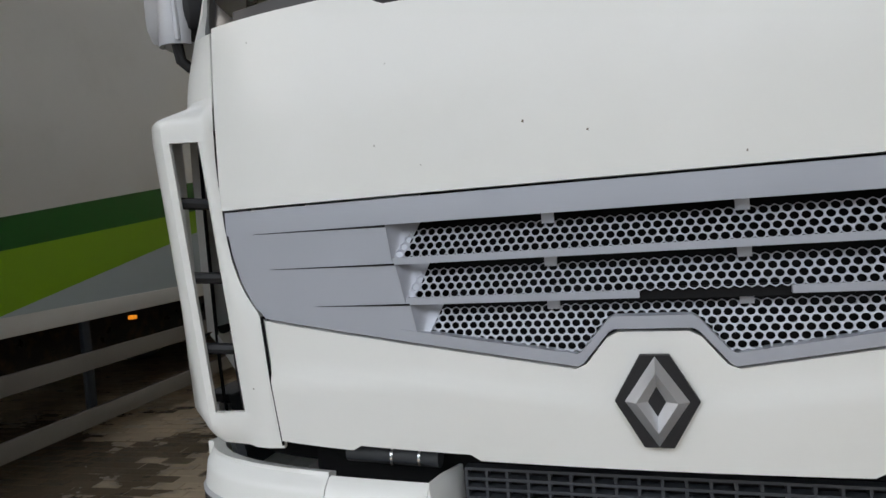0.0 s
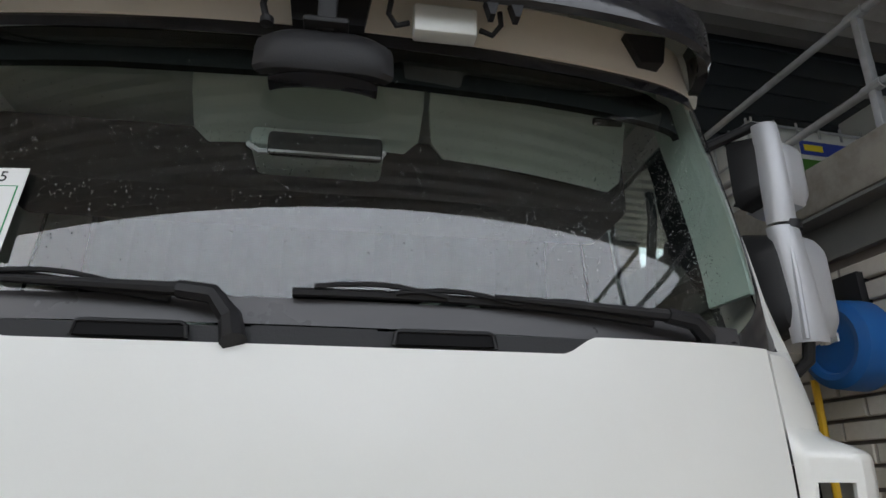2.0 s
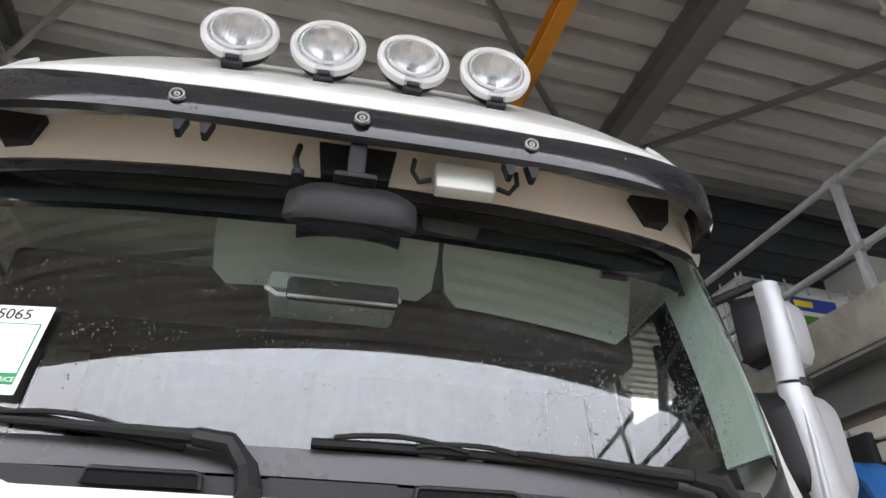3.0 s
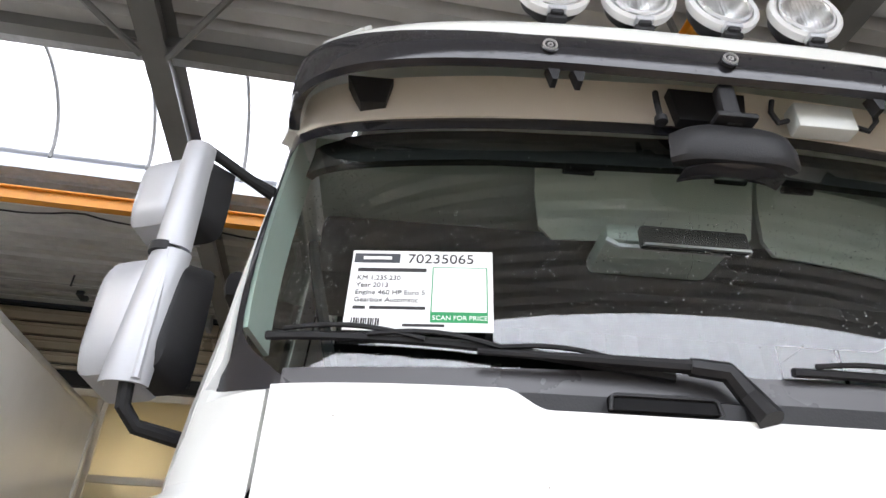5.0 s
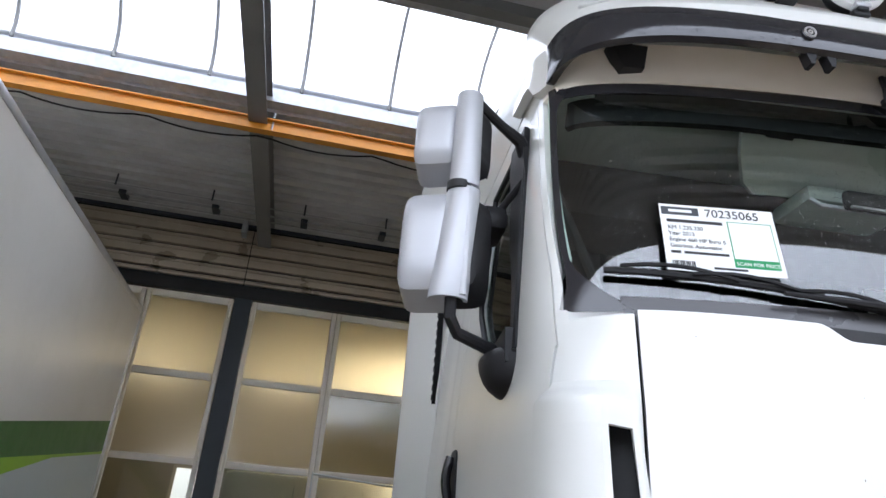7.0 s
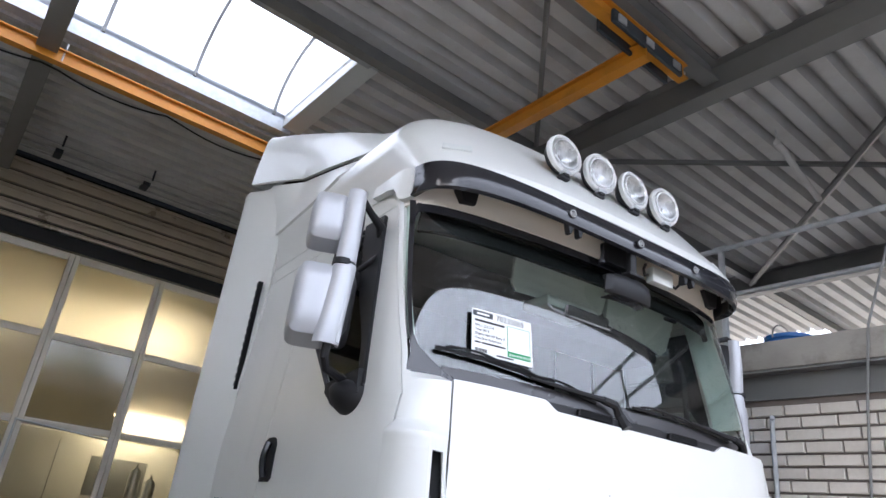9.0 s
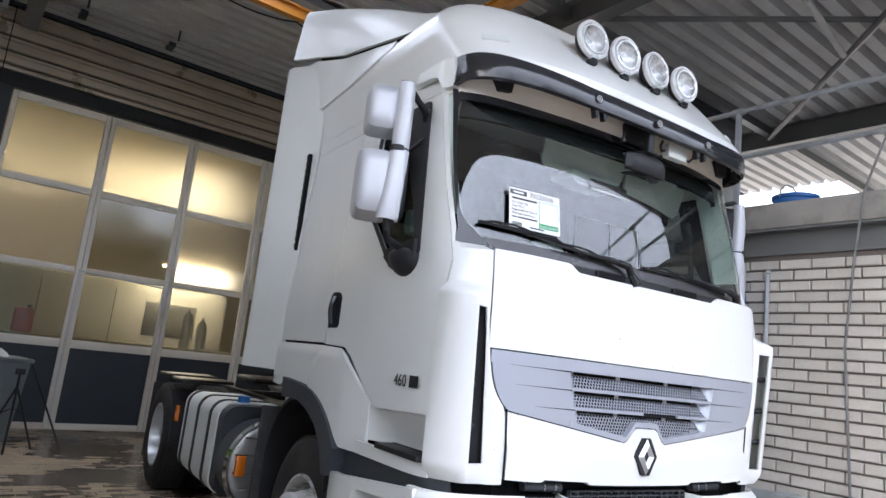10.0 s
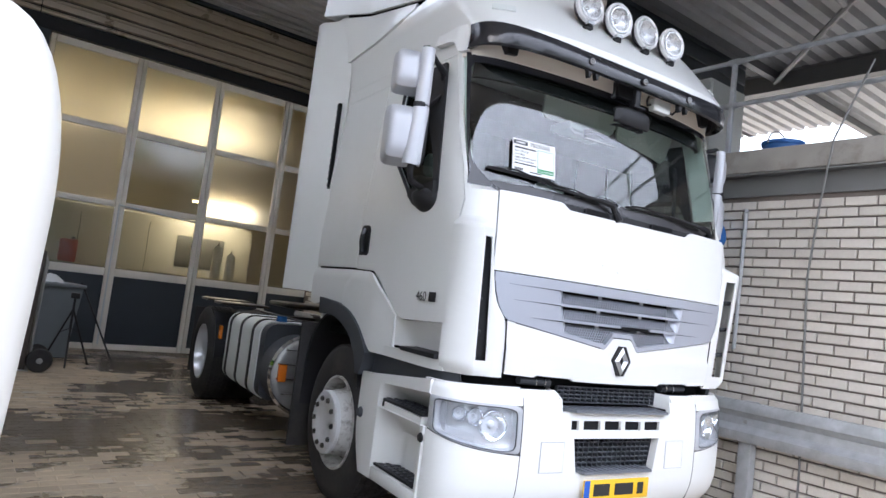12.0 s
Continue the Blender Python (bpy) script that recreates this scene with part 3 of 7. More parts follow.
for x in (-1.8, 0.5, 2.9):
    part("leg", Shape().box(x - 0.04, x + 0.04, -0.3, 0.3, 0, 1.24), GIRDER, bench)
van = thing("van", "white panel van parked in the workshop", "van", BT @ pose(-0.35, 12.2, 0))
part("body", Shape().box(-2.4, 2.2, -0.9, 0.9, 0.35, 2.45, 0.22), TRAILW, van)
part("window", Shape().box(0.60, 1.55, -0.915, -0.885, 1.45, 2.08, 0.012), GIRDER, van, "grey van side window")
for x in (-1.15, 0.05):
    part("door_seam", Shape().box(x - 0.005, x + 0.005, -0.906, -0.89, 0.5, 2.25), SEAM_AND_SHADE, van)
part("tail_lamp", Shape().box(-2.405, -2.36, -0.86, -0.72, 1.0, 1.5, 0.01), AMBER, van)
for x in (-1.6, 1.4):
    part("wheel", Shape().lathe([(0, 0.1), (0.3, 0.1), (0.33, 0.06), (0.33, -0.1)], 24, pose(x, -0.85, 0.33, 90)), RUBBER, van)
for x, h in ((0.72, 0.55), (0.98, 0.42)):
    cyl = thing("gas_cylinder", "tall steel cylinder on the workbench", "cylinder", BT @ pose(x, 10.1, 1.30), "steel cylinders")
    part("shell", Shape().lathe([(0, 0), (0.09, 0), (0.09, h), (0.05, h + 0.07), (0.0, h + 0.08)], 20), ALU, cyl)
    part("valve", Shape().tube([(0, 0, h + 0.07), (0, 0, h + 0.15)], 0.02, 10), STEEL, cyl)

# ---------------------------------------------------------------- the truck: cab skin
truck = thing("truck", "white tractor unit with silver grey grille and four roof lamps", "truck")


def lerp(table, z):
    for (a, va), (b, vb) in zip(table, table[1:]):
        if z <= b:
            k = max(0.0, (z - a) / (b - a))
            return va + (vb - va) * k
    return table[-1][1]


FRONT_Y = [(0.95, 0.02), (1.04, 0.008), (1.2, -0.006), (1.55, -0.012), (1.8, -0.006), (2.02, 0.006)] + [(2.028 + 0.0665 * i, 0.045 + 0.120 * 0.0665 * i + 0.075 * (0.0665 * i) ** 2) for i in range(12)] + [(2.96, 0.192)]
SIDE_X = [(0.95, 1.13), (1.1, 1.14), (1.8, 1.15), (2.1, 1.13), (2.8, 1.075), (3.0, 1.06)]
DEPTH = [(0.95, 0.42), (2.02, 0.44), (2.03, 0.40), (2.8, 0.43)]
POWER = [(0.95, 4.6), (2.02, 4.4), (2.03, 10.0), (2.8, 9.5)]
BOW = [(0.95, 0.0), (2.02, 0.0), (2.03, 0.100), (2.96, 0.108)]


def curve(z, low):
    """One quarter of the front's outline, with the lower or the upper cab's roundness."""
    q = min(z, 2.02) if low else max(z, 2.03)
    yf, xs, d, p, bow = lerp(FRONT_Y, q), lerp(SIDE_X, z), lerp(DEPTH, q), lerp(POWER, q), lerp(BOW, q)
    out = []
    for i in range(49):
        a = math.pi / 2 * i / 48
        x = xs * math.sin(a) ** (2 / p)
        out.append((x, yf + d * (1 - math.cos(a) ** (2 / p)) + bow * x * x))
    return out


def ease(t):
    t = max(0.0, min(1.0, t))
    return t * t * (3 - 2 * t)


def contour(z, ys=2.06):
    """The cab's outline at height z, from the middle of the front round one side: points and lengths."""
    lo, up = curve(z, True), curve(z, False)
    g, h = ease((z - 1.88) / 0.30), 1.0 if z >= 2.025 else 0.0
    pts = []
    for a, b in zip(lo, up):
        e = ease((a[0] - 0.97) / 0.10)
        w = h * (1 - e) + g * e
        pts.append((a[0] + (b[0] - a[0]) * w, a[1] + (b[1] - a[1]) * w))
    xs, y1 = pts[-1]
    pts += [(xs, y1 + (ys - y1) * i / 10) for i in range(1, 11)]
    ln = [0.0]
    for a, b in zip(pts, pts[1:]):
        ln.append(ln[-1] + math.hypot(b[0] - a[0], b[1] - a[1]))
    return pts, ln


CACHE = {}


def outline(z):
    k = round(z, 4)
    if k not in CACHE:
        CACHE[k] = contour(k)
    return CACHE[k]


def at_len(s, z, out=0.0):
    """A point of the cab's skin at signed length s and height z, moved outwards."""
    pts, ln = outline(z)
    a = min(abs(s), ln[-1] - 1e-6)
    i = max(0, min(len(ln) - 2, int(np.searchsorted(ln, a)) - 1))
    k = (a - ln[i]) / max(1e-9, ln[i + 1] - ln[i])
    x, y = pts[i][0] + (pts[i + 1][0] - pts[i][0]) * k, pts[i][1] + (pts[i + 1][1] - pts[i][1]) * k
    tx, ty = pts[i + 1][0] - pts[i][0], pts[i + 1][1] - pts[i][1]
    q = math.hypot(tx, ty)
    x, y = x + out * ty / q, y - out * tx / q
    return (x if s >= 0 else -x, y, z)


def len_x(x, z):
    pts, ln = outline(z)
    return math.copysign(float(np.interp(abs(x), [p[0] for p in pts[:49]], ln[:49])), x)


def len_y(y, z, sgn=1):
    pts, ln = outline(z)
    return sgn * float(np.interp(y, [p[1] for p in pts], ln))


def skin(zs, left, right, cols, out=0.0, thick=0.02, shape=None):
    """A panel of the cab: at each height between the lengths left(z) and right(z)."""
    grid = []
    for z in zs:
        a, b = sorted((left(z), right(z)))
        grid.append([at_len(a + (b - a) * j / (cols - 1), z, out) for j in range(cols)])
    return (shape or Shape()).sheet(grid, thick)


def span(a, b, n):
    return [a + (b - a) * i / n for i in range(n + 1)]


def fx(x):
    return lambda z: len_x(x, z)


def fy(y, sgn):
    if callable(y):
        return lambda z: len_y(y(z), z, sgn)
    return lambda z: len_y(y, z, sgn)


def columns(sgn, ys, low, high, rows, out=0.0, thick=0.02, shape=None, bulge=None):
    """A side panel in upright strips: at each y from low(y) to high(y)."""
    cols = sorted(ys, reverse=sgn < 0)
    grid = []
    for i in range(rows + 1):
        row = []
        for y in cols:
            z = low(y) + (high(y) - low(y)) * i / rows
            o = out + (bulge(y, z) if bulge else 0)
            row.append(at_len(len_y(y, max(z, 0.95), sgn), max(z, 0.95), o)[:2] + (z,))
        grid.append(row)
    return (shape or Shape()).sheet(grid, thick)


def facing(x, z, out=0.0):
    """The place on the cab's front at x and z."""
    return at_len(len_x(x, z), z, out)


# -- front flap, notched for the wipers
def hood_top(x):
    k = min(1.0, max(0.0, (abs(x) - 0.485) / 0.075))
    return 1.985 + 0.035 * k * k * (3 - 2 * k)


grid = []
for i in range(17):
    grid.append([facing(x, 1.592 + (hood_top(x) - 1.592) * i / 16) for x in span(-0.95, 0.95, 120)])
part("front_flap", Shape().sheet(grid, 0.03), WHITE, truck, "white painted front flap")


def seam_x(z):
    """The half width of the front panels."""
    return lerp([(1.04, 0.826), (1.10, 0.830), (1.345, 0.848), (1.367, 0.876), (1.42, 0.908), (1.486, 0.930), (1.552, 0.941), (1.585, 0.945), (1.70, 0.957), (2.1, 0.957)], z)


# -- silver grey grille panel
def grille_low(x):
    a = abs(x)
    if a < 0.075:
        return 1.306
    if a < 0.135:
        return 1.306 - (a - 0.075) / 0.06 * 0.072
    return 1.234 + (a - 0.135) * 0.150


gp = skin(span(1.532, 1.586, 3), fx(-0.937), fx(0.937), 40, 0, 0.03)
def cheek(z):
    """The inner edge of the solid cheek: it steps at each of the three openings."""
    for z0, z1, xb, xt in ((1.448, 1.532, 0.507, 0.516), (1.363, 1.448, 0.484, 0.501), (1.27, 1.363, 0.458, 0.474)):
        if z >= z0:
            return xb + (xt - xb) * (z - z0) / (z1 - z0)
    return 0.48


for sgn in (-1, 1):
    grid = []
    zb = grille_low(0.458)
    for zi in span(zb, 1.3625, 5) + span(1.3635, 1.4475, 6) + span(1.4485, 1.532, 6):
        s = (zi - zb) / (1.532 - zb)
        row = []
        for j in range(23):
            f = j / 22
            zl = grille_low(0.458 + 0.380 * f)
            z = zl + (1.532 - zl) * s
            x0, x1 = cheek(zi), seam_x(z) - 0.008
            row.append(facing(sgn * (x0 + (x1 - x0) * f), z))
        grid.append(row if sgn > 0 else row[::-1])
    gp.sheet(grid, 0.03)
    for z0, z1 in ((1.449, 1.532), (1.364, 1.447), (1.285, 1.362)):
        g2 = []
        for z in span(z0, z1, 5):
            s = (z - z0) / (z1 - z0)
            g2.append([facing(sgn * (cheek(z) - (0.012 + 0.046 * s) * u), z, 0.001 - (0.006 + 0.044 * s) * w) for u, w in ((0, 0), (0.18, 0.45), (0.5, 0.8), (1, 1))])
        gp.sheet(g2 if sgn < 0 else [r[::-1] for r in g2], 0.006)
# border under the lowest opening
grid = []
for i in range(4):
    grid.append([facing(x, grille_low(x) + 0.024 * i / 3, 0.003) for x in span(-0.50, 0.50, 100)])
gp.sheet(grid, 0.03)
grille_panel = part("grille_panel", gp, GREY, truck, "silver grey grille panel")
for sgn in (-1, 1):
    for z, x0, x1 in ((1.530, 0.517, 0.85), (1.449, 0.503, 0.81), (1.364, 0.476, 0.70)):
        pts = [facing(sgn * x, z + 0.004 * (x - x0), 0.0015) for x in span(x0, x1, 8)]
        # raised near-black lines paint the shade of the pressed creases
        part("crease", Shape().tube(pts, [0.0022 - 0.0018 * i / 8 for i in range(9)], 6), SEAM_AND_SHADE, grille_panel)


def perforated(z0, rows, halfw, tilt=0.84, floor=None):
    """A slanted sheet with round holes in staggered rows; z0 is its front lower edge."""
    s = Shape()
    pitch, rise = 0.0190, 0.01645
    r = 0.0081
    m = int(2 * halfw / pitch)
    for j in range(rows):
        for i in range(-m, m + 1):
            x = (i + 0.5 * (j % 2)) * pitch
            if abs(x) > halfw - 0.008 * j:
                continue
            h = (j + 0.5) * rise
            zc = z0 + h * tilt
            if floor and zc < floor(x) + 0.018:
                continue
            ring = []
            for k in range(12):
                a = math.pi / 6 * k
                hx = pitch / 2 / math.cos((a + math.pi / 6) % (math.pi / 3) - math.pi / 6)
                ring.append((hx * math.cos(a), hx * math.sin(a)))
            ring2 = [(r * math.cos(math.pi / 6 * k), r * math.sin(math.pi / 6 * k)) for k in range(12)]

            def put(u, w, back=0.0):
                zz = zc + w * tilt
                p = facing(x + u, max(zz, 1.2), -0.004 - (h + w) * 0.50 * (0.55 if floor else 1) - back)
                return p

            v = [put(*q) for q in ring] + [put(*q) for q in ring2] + [put(*q, 0.004) for q in ring2]
            s.add(v, [(k, (k + 1) % 12, 12 + (k + 1) % 12, 12 + k) for k in range(12)] + [(12 + k, 12 + (k + 1) % 12, 24 + (k + 1) % 12, 24 + k) for k in range(12)])
    return s


part("grille_mesh", perforated(1.462, 4, 0.515), GREY, truck, "perforated grey grille sheet", 0)
part("grille_mesh", perforated(1.377, 4, 0.495), GREY, truck, "perforated grey grille sheet", 0)
part("grille_mesh", perforated(1.236, 8, 0.517, 0.86, grille_low), GREY, truck, "perforated grey grille sheet", 0)
for z in (1.448, 1.363):
    xs = span(-0.507, 0.507, 40)
    if z < 1.4:
        part("grille_bar", Shape().sheet([[facing(x, zz, 0.0) for x in span(-0.484, -0.02, 20)] for zz in (z, z + 0.007, z + 0.014)], 0.012), GREY, truck)
        lip = Shape().sheet([[facing(x, zz, 0.0) for x in span(0.235, 0.484, 12)] for zz in (z, z + 0.007, z + 0.014)], 0.012)
    else:
        lip = Shape().sheet([[facing(x, zz, 0.0) for x in xs] for zz in (z, z + 0.007, z + 0.014)], 0.012)
    part("grille_bar", lip, GREY, truck)
# near-black strip paints the shade left by the missing bar
part("broken_bar", Shape().sheet([[facing(x, zz, -0.012) for x in span(-0.02, 0.235, 12)] for zz in (1.358, 1.380)], 0.01), SEAM_AND_SHADE, truck, "near-black strip put in for the shade where the grille bar broke off")
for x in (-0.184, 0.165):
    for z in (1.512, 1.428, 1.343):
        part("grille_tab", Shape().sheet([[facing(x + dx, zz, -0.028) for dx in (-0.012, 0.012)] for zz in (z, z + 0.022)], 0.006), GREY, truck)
# near-black sheet paints the shade behind the mesh
part("grille_shade", Shape().box(-0.62, 0.62, 0.20, 0.22, 1.2, 1.57), SEAM_AND_SHADE, truck)
# -- lower front panel with a raised shoulder line
grid = []
for i in range(13):
    row = []
    for x in span(-0.93, 0.93, 80):
        zt = grille_low(x * 0.903) - 0.006
        zb = 1.036 + 0.02 * (abs(x) / 0.9) ** 2 + (0.012 if 0.40 < abs(x) < 0.70 else 0)
        f = i / 12
        z = zb + (zt - zb) * f
        shoulder = 0.003 + 0.010 * max(0.0, min(1.0, (1.225 - 0.05 * (1 - min(1, abs(x) / 0.5)) - z) / 0.03))
        row.append(facing(x / 0.93 * (seam_x(z) - 0.008), z, shoulder))
    grid.append(row)
part("lower_flap", Shape().sheet(grid, 0.03), WHITE, truck, "white lower front panel")

for sgn in (-1, 1):
    pts = [facing(sgn * (seam_x(z) - 0.003), z, 0.006) for z in span(1.045, 1.345, 8)]
    part("seam", Shape().tube(pts, 0.0035, 6), SEAM_AND_SHADE, truck)

# -- emblem: dark six-sided plate with a chrome diamond, as plain shapes
EM = Matrix.Translation((0, -0.004, 1.173)) @ pose(0, 0, 0, 90, 0, 0)
emblem = part("emblem_plate", Shape().prism([(0.026, 0.086), (-0.026, 0.086), (-0.075, 0), (-0.026, -0.086), (0.026, -0.086), (0.075, 0)], 0.02, EM), BLACK, truck, "black six-sided badge plate")
dia = Shape()
for a, b, c, d in (((0, 0.084), (-0.057, 0.0), (-0.016, 0.0), (0, 0.028)), ((0, 0.084), (0.057, 0.0), (0.016, 0.0), (0, 0.028)), ((0, -0.084), (-0.057, 0.0), (-0.016, 0.0), (0, -0.028)), ((0, -0.084), (0.057, 0.0), (0.016, 0.0), (0, -0.028))):
    mid = ((a[0] + b[0] + c[0] + d[0]) / 4, (a[1] + b[1] + c[1] + d[1]) / 4)
    v = [EM @ Vector((*p, 0.02)) for p in (a, b, c, d)] + [EM @ Vector(((p[0] + q[0]) / 2, (p[1] + q[1]) / 2, 0.034)) for p, q in ((a, d), (b, c))]
    dia.add(v, [(0, 1, 5, 4), (4, 5, 2, 3), (0, 4, 3), (1, 2, 5)])
part("emblem_diamond", dia, material("brushed_badge_chrome", (0.50, 0.51, 0.53), 0.38, metal=0.7, vary=0.05), emblem, "chrome diamond shape", 0)


# -- corner panels with upright air vanes
def glass_edge(z):
    return 0.185 + (z - 2.05) * 0.31


def door_seam(z):
    return 0.165 if z < 1.95 else 0.165 + (z - 1.95) * 0.345


def win_front(z):
    return 0.40 + (z - 1.95) * 0.18


for sgn in (-1, 1):
    cp = skin(span(1.862, 2.04, 6), fx(0.957 * sgn), fy(lambda z: door_seam(z) - 0.004, sgn), 12, 0.0, 0.02)

    def wing(z):
        """The corner's outline at height z: strip beside the flap, then the wing that stands off the cab."""
        k = max(0.0, min(1.0, (z - 1.10) / 0.66))
        a, xs, xo = seam_x(z), 0.930 + 0.058 * k, 1.005 + 0.043 * k
        ya = facing(a, z)[1]
        ys = 0.040 - 0.012 * k
        yo = 0.030 - 0.028 * k
        p = [(a, ya)] + [(a + (xs - a) * f, ya + (ys - ya) * f - 0.008 * math.sin(math.pi * f)) for f in (0.35, 0.7, 1.0)]
        p += [(xo, yo), (xo + 0.016, yo - 0.004), (xo + 0.042, yo + 0.006), (xo + 0.078, yo + 0.038), (1.135 + 0.013 * k, yo + 0.085), (1.146 + 0.008 * k, door_seam(z) - 0.004)]
        w = max(0.0, min(1.0, (1.862 - z) / 0.058))
        w = w * w * (3 - 2 * w)
        if w < 1:
            l0, l1 = len_x(a, z), len_y(door_seam(z) - 0.004, z, 1)
            base = [at_len(l0 + (l1 - l0) * (q[0] - a) / (p[-1][0] - a), z) for q in p]
            p = [(b[0] + (q[0] - b[0]) * w, b[1] + (q[1] - b[1]) * w) for q, b in zip(p, base)]
        t = max(0.0, (1.10 - z) / 0.065)
        p = [(x - 0.035 * t * max(0, (x - 0.95) / 0.2), y + 0.05 * t * t * max(0, (x - 0.9) / 0.2)) for x, y in p]
        return [(sgn * x, y, z) for x, y in p]

    def panel(zs, c0, c1):
        rows = [wing(z)[c0:c1] for z in zs]
        cp.sheet(rows if sgn > 0 else [r[::-1] for r in rows], 0.014)

    panel(span(1.757, 1.862, 12), 0, 10)
    panel(span(1.115, 1.757, 16), 0, 4)
    panel(span(1.115, 1.757, 16), 4, 10)
    panel(span(1.035, 1.115, 6), 0, 10)
    part("corner_panel", cp, WHITE, truck, "white cab corner panel with an air vane")
    part("vane_channel", skin(span(1.08, 1.79, 6), fx(0.90 * sgn), lambda z: len_x(sgn * (0.995 + 0.05 * (z - 1.10) / 0.66), z), 6, -0.035, 0.012), BLACK, truck)
    for z in (1.615, 1.435, 1.262):
        k = (z - 1.10) / 0.66
        part("vane_fin", Shape().tube([(sgn * (0.955 + 0.055 * k), 0.080, z - 0.004), (sgn * (1.03 + 0.043 * k), 0.055 - 0.02 * k, z + 0.004)], 0.014, 8), BLACK, truck)
    # A-pillar between windscreen and door
    part("pillar", skin(span(2.04, 2.86, 12), fy(glass_edge, sgn), fy(lambda z: door_seam(z) - 0.004, sgn), 6, 0.0, 0.02), WHITE, truck)
    part("seam", skin(span(1.05, 2.84, 20), fy(lambda z: door_seam(z) - 0.012, sgn), fy(lambda z: door_seam(z) + 0.012, sgn), 3, -0.022, 0.004), SEAM_AND_SHADE, truck)
    part("seam", skin(span(1.06, 2.03, 14), lambda z: len_x(sgn * (seam_x(z) - 0.018), z), lambda z: len_x(sgn * (seam_x(z) + 0.010), z), 3, -0.024, 0.004), SEAM_AND_SHADE, truck)


# -- doors and sleeper sides
def door_low(y):
    return lerp([(0.17, 1.285), (0.62, 1.265), (0.70, 1.29), (0.98, 1.50), (1.06, 1.535), (1.4, 1.545)], y)


def window_low(y):
    return lerp([(0.40, 2.0), (0.44, 1.945), (0.60, 1.935), (0.66, 1.95), (1.02, 2.28), (1.06, 2.34)], y)


for sgn in (-1, 1):
    dr = Shape()
    columns(sgn, span(0.169, 0.40, 5), door_low, lambda y: 1.95, 10, 0, 0.02, dr)
    columns(sgn, span(0.40, 1.06, 16), door_low, window_low, 10, 0, 0.02, dr)
    columns(sgn, span(1.06, 1.325, 6), door_low, lambda y: 2.83, 16, 0, 0.02, dr)
    skin(span(1.95, 2.83, 12), fy(lambda z: door_seam(z), sgn), fy(win_front, sgn), 5, 0, 0.02, dr)
    columns(sgn, span(0.48, 1.325, 14), lambda y: 2.79, lambda y: 2.83, 2, 0, 0.02, dr)
    door = part("door", dr, WHITE, truck, "white cab door")
    part("door_glass", skin(span(1.93, 2.81, 10), fy(win_front, sgn), fy(1.07, sgn), 8, -0.014, 0.004), SIDEGLASS, door, "dark side window glass")
    edge = [(0.40, 2.0), (0.44, 1.945), (0.60, 1.935), (0.66, 1.95), (1.02, 2.28), (1.06, 2.34), (1.06, 2.79), (0.555, 2.79), (0.40, 2.0)]
    part("window_seal", Shape().tube([at_len(len_y(y, z, sgn), z, 0.001) for y, z in edge], 0.011, 6), BLACK, door)
    # handle in its recess
    hd = Shape()
    columns(sgn, span(1.165, 1.305, 6), lambda y: 1.635 + 0.9 * max(0, 1.185 - y), lambda y: 1.835 - 1.2 * max(0, 1.195 - y) - 0.8 * max(0, y - 1.285), 4, 0.005, 0.012, hd)
    hb = part("handle_recess", hd, BLACK, door)
    part("door_handle", Shape().tube([at_len(len_y(1.235, z, sgn), z, 0.014 + 0.014 * math.sin(math.pi * (z - 1.655) / 0.155)) for z in span(1.655, 1.81, 9)], 0.017, 8), GLOSS, hb)
    # sleeper side with a pressed flute
    sl = columns(sgn, span(1.333, 2.06, 16), lambda y: 1.55, lambda y: 2.83, 18, 0, 0.02, None, lambda y, z: -0.012 * max(0, 1 - abs(y - 1.62) / 0.10) * max(0, min(1, (2.6 - z) / 0.3, (z - 1.62) / 0.1)))
    part("sleeper_side", sl, WHITE, truck, "white sleeper side panel")
    part("seam", columns(sgn, span(1.318, 1.34, 2), lambda y: 1.55, lambda y: 2.83, 6, -0.022, 0.004), SEAM_AND_SHADE, truck)
    part("seam", columns(sgn, span(0.19, 2.05, 24), lambda y: door_low(y) - 0.014, lambda y: door_low(y) + 0.012, 1, -0.022, 0.004), SEAM_AND_SHADE, truck)
    part("cab_rail", columns(sgn, span(0.45, 2.06, 16), lambda y: 2.833, lambda y: 2.935, 3, 0.0, 0.02, None, lambda y, z: 0.004 * max(0, (z - 2.85) / 0.08)), WHITE, truck)
    # fender over the front wheel
    def arch_low(y):
        return lerp([(0.93, 1.035), (1.0, 1.085), (1.053, 1.134), (1.12, 1.182), (1.19, 1.224), (1.27, 1.258), (1.344, 1.281), (1.45, 1.298), (1.55, 1.308), (1.80, 1.320), (1.86, 1.285), (1.93, 1.262), (2.06, 1.275)], y)

    def flare(y, z):
        # the fender stands off the cab, with a pressed curve behind which it falls back a little
        crease = lerp([(1.302, 1.464), (1.36, 1.455), (1.427, 1.425), (1.49, 1.34), (1.547, 1.21)], z)
        return (0.020 + 0.014 * ease((crease - y) / 0.05)) * min(1, max(0, (y - 0.70) / 0.25)) * min(1, max(0, (1.55 - z) / 0.06))

    fe = columns(sgn, span(0.70, 2.06, 64), arch_low, lambda y: min(door_low(min(y, 1.4)) - 0.008, 1.535), 14, 0.0, 0.02, None, flare)
    fender = part("fender", fe, WHITE, truck, "white wheel fender")
    lip_out = [(0.885, 0.990), (0.955, 0.962), (1.024, 0.942), (1.085, 0.995), (1.134, 1.05), (1.182, 1.117), (1.224, 1.19), (1.258, 1.27), (1.281, 1.344), (1.302, 1.48), (1.312, 1.62), (1.322, 1.80)]
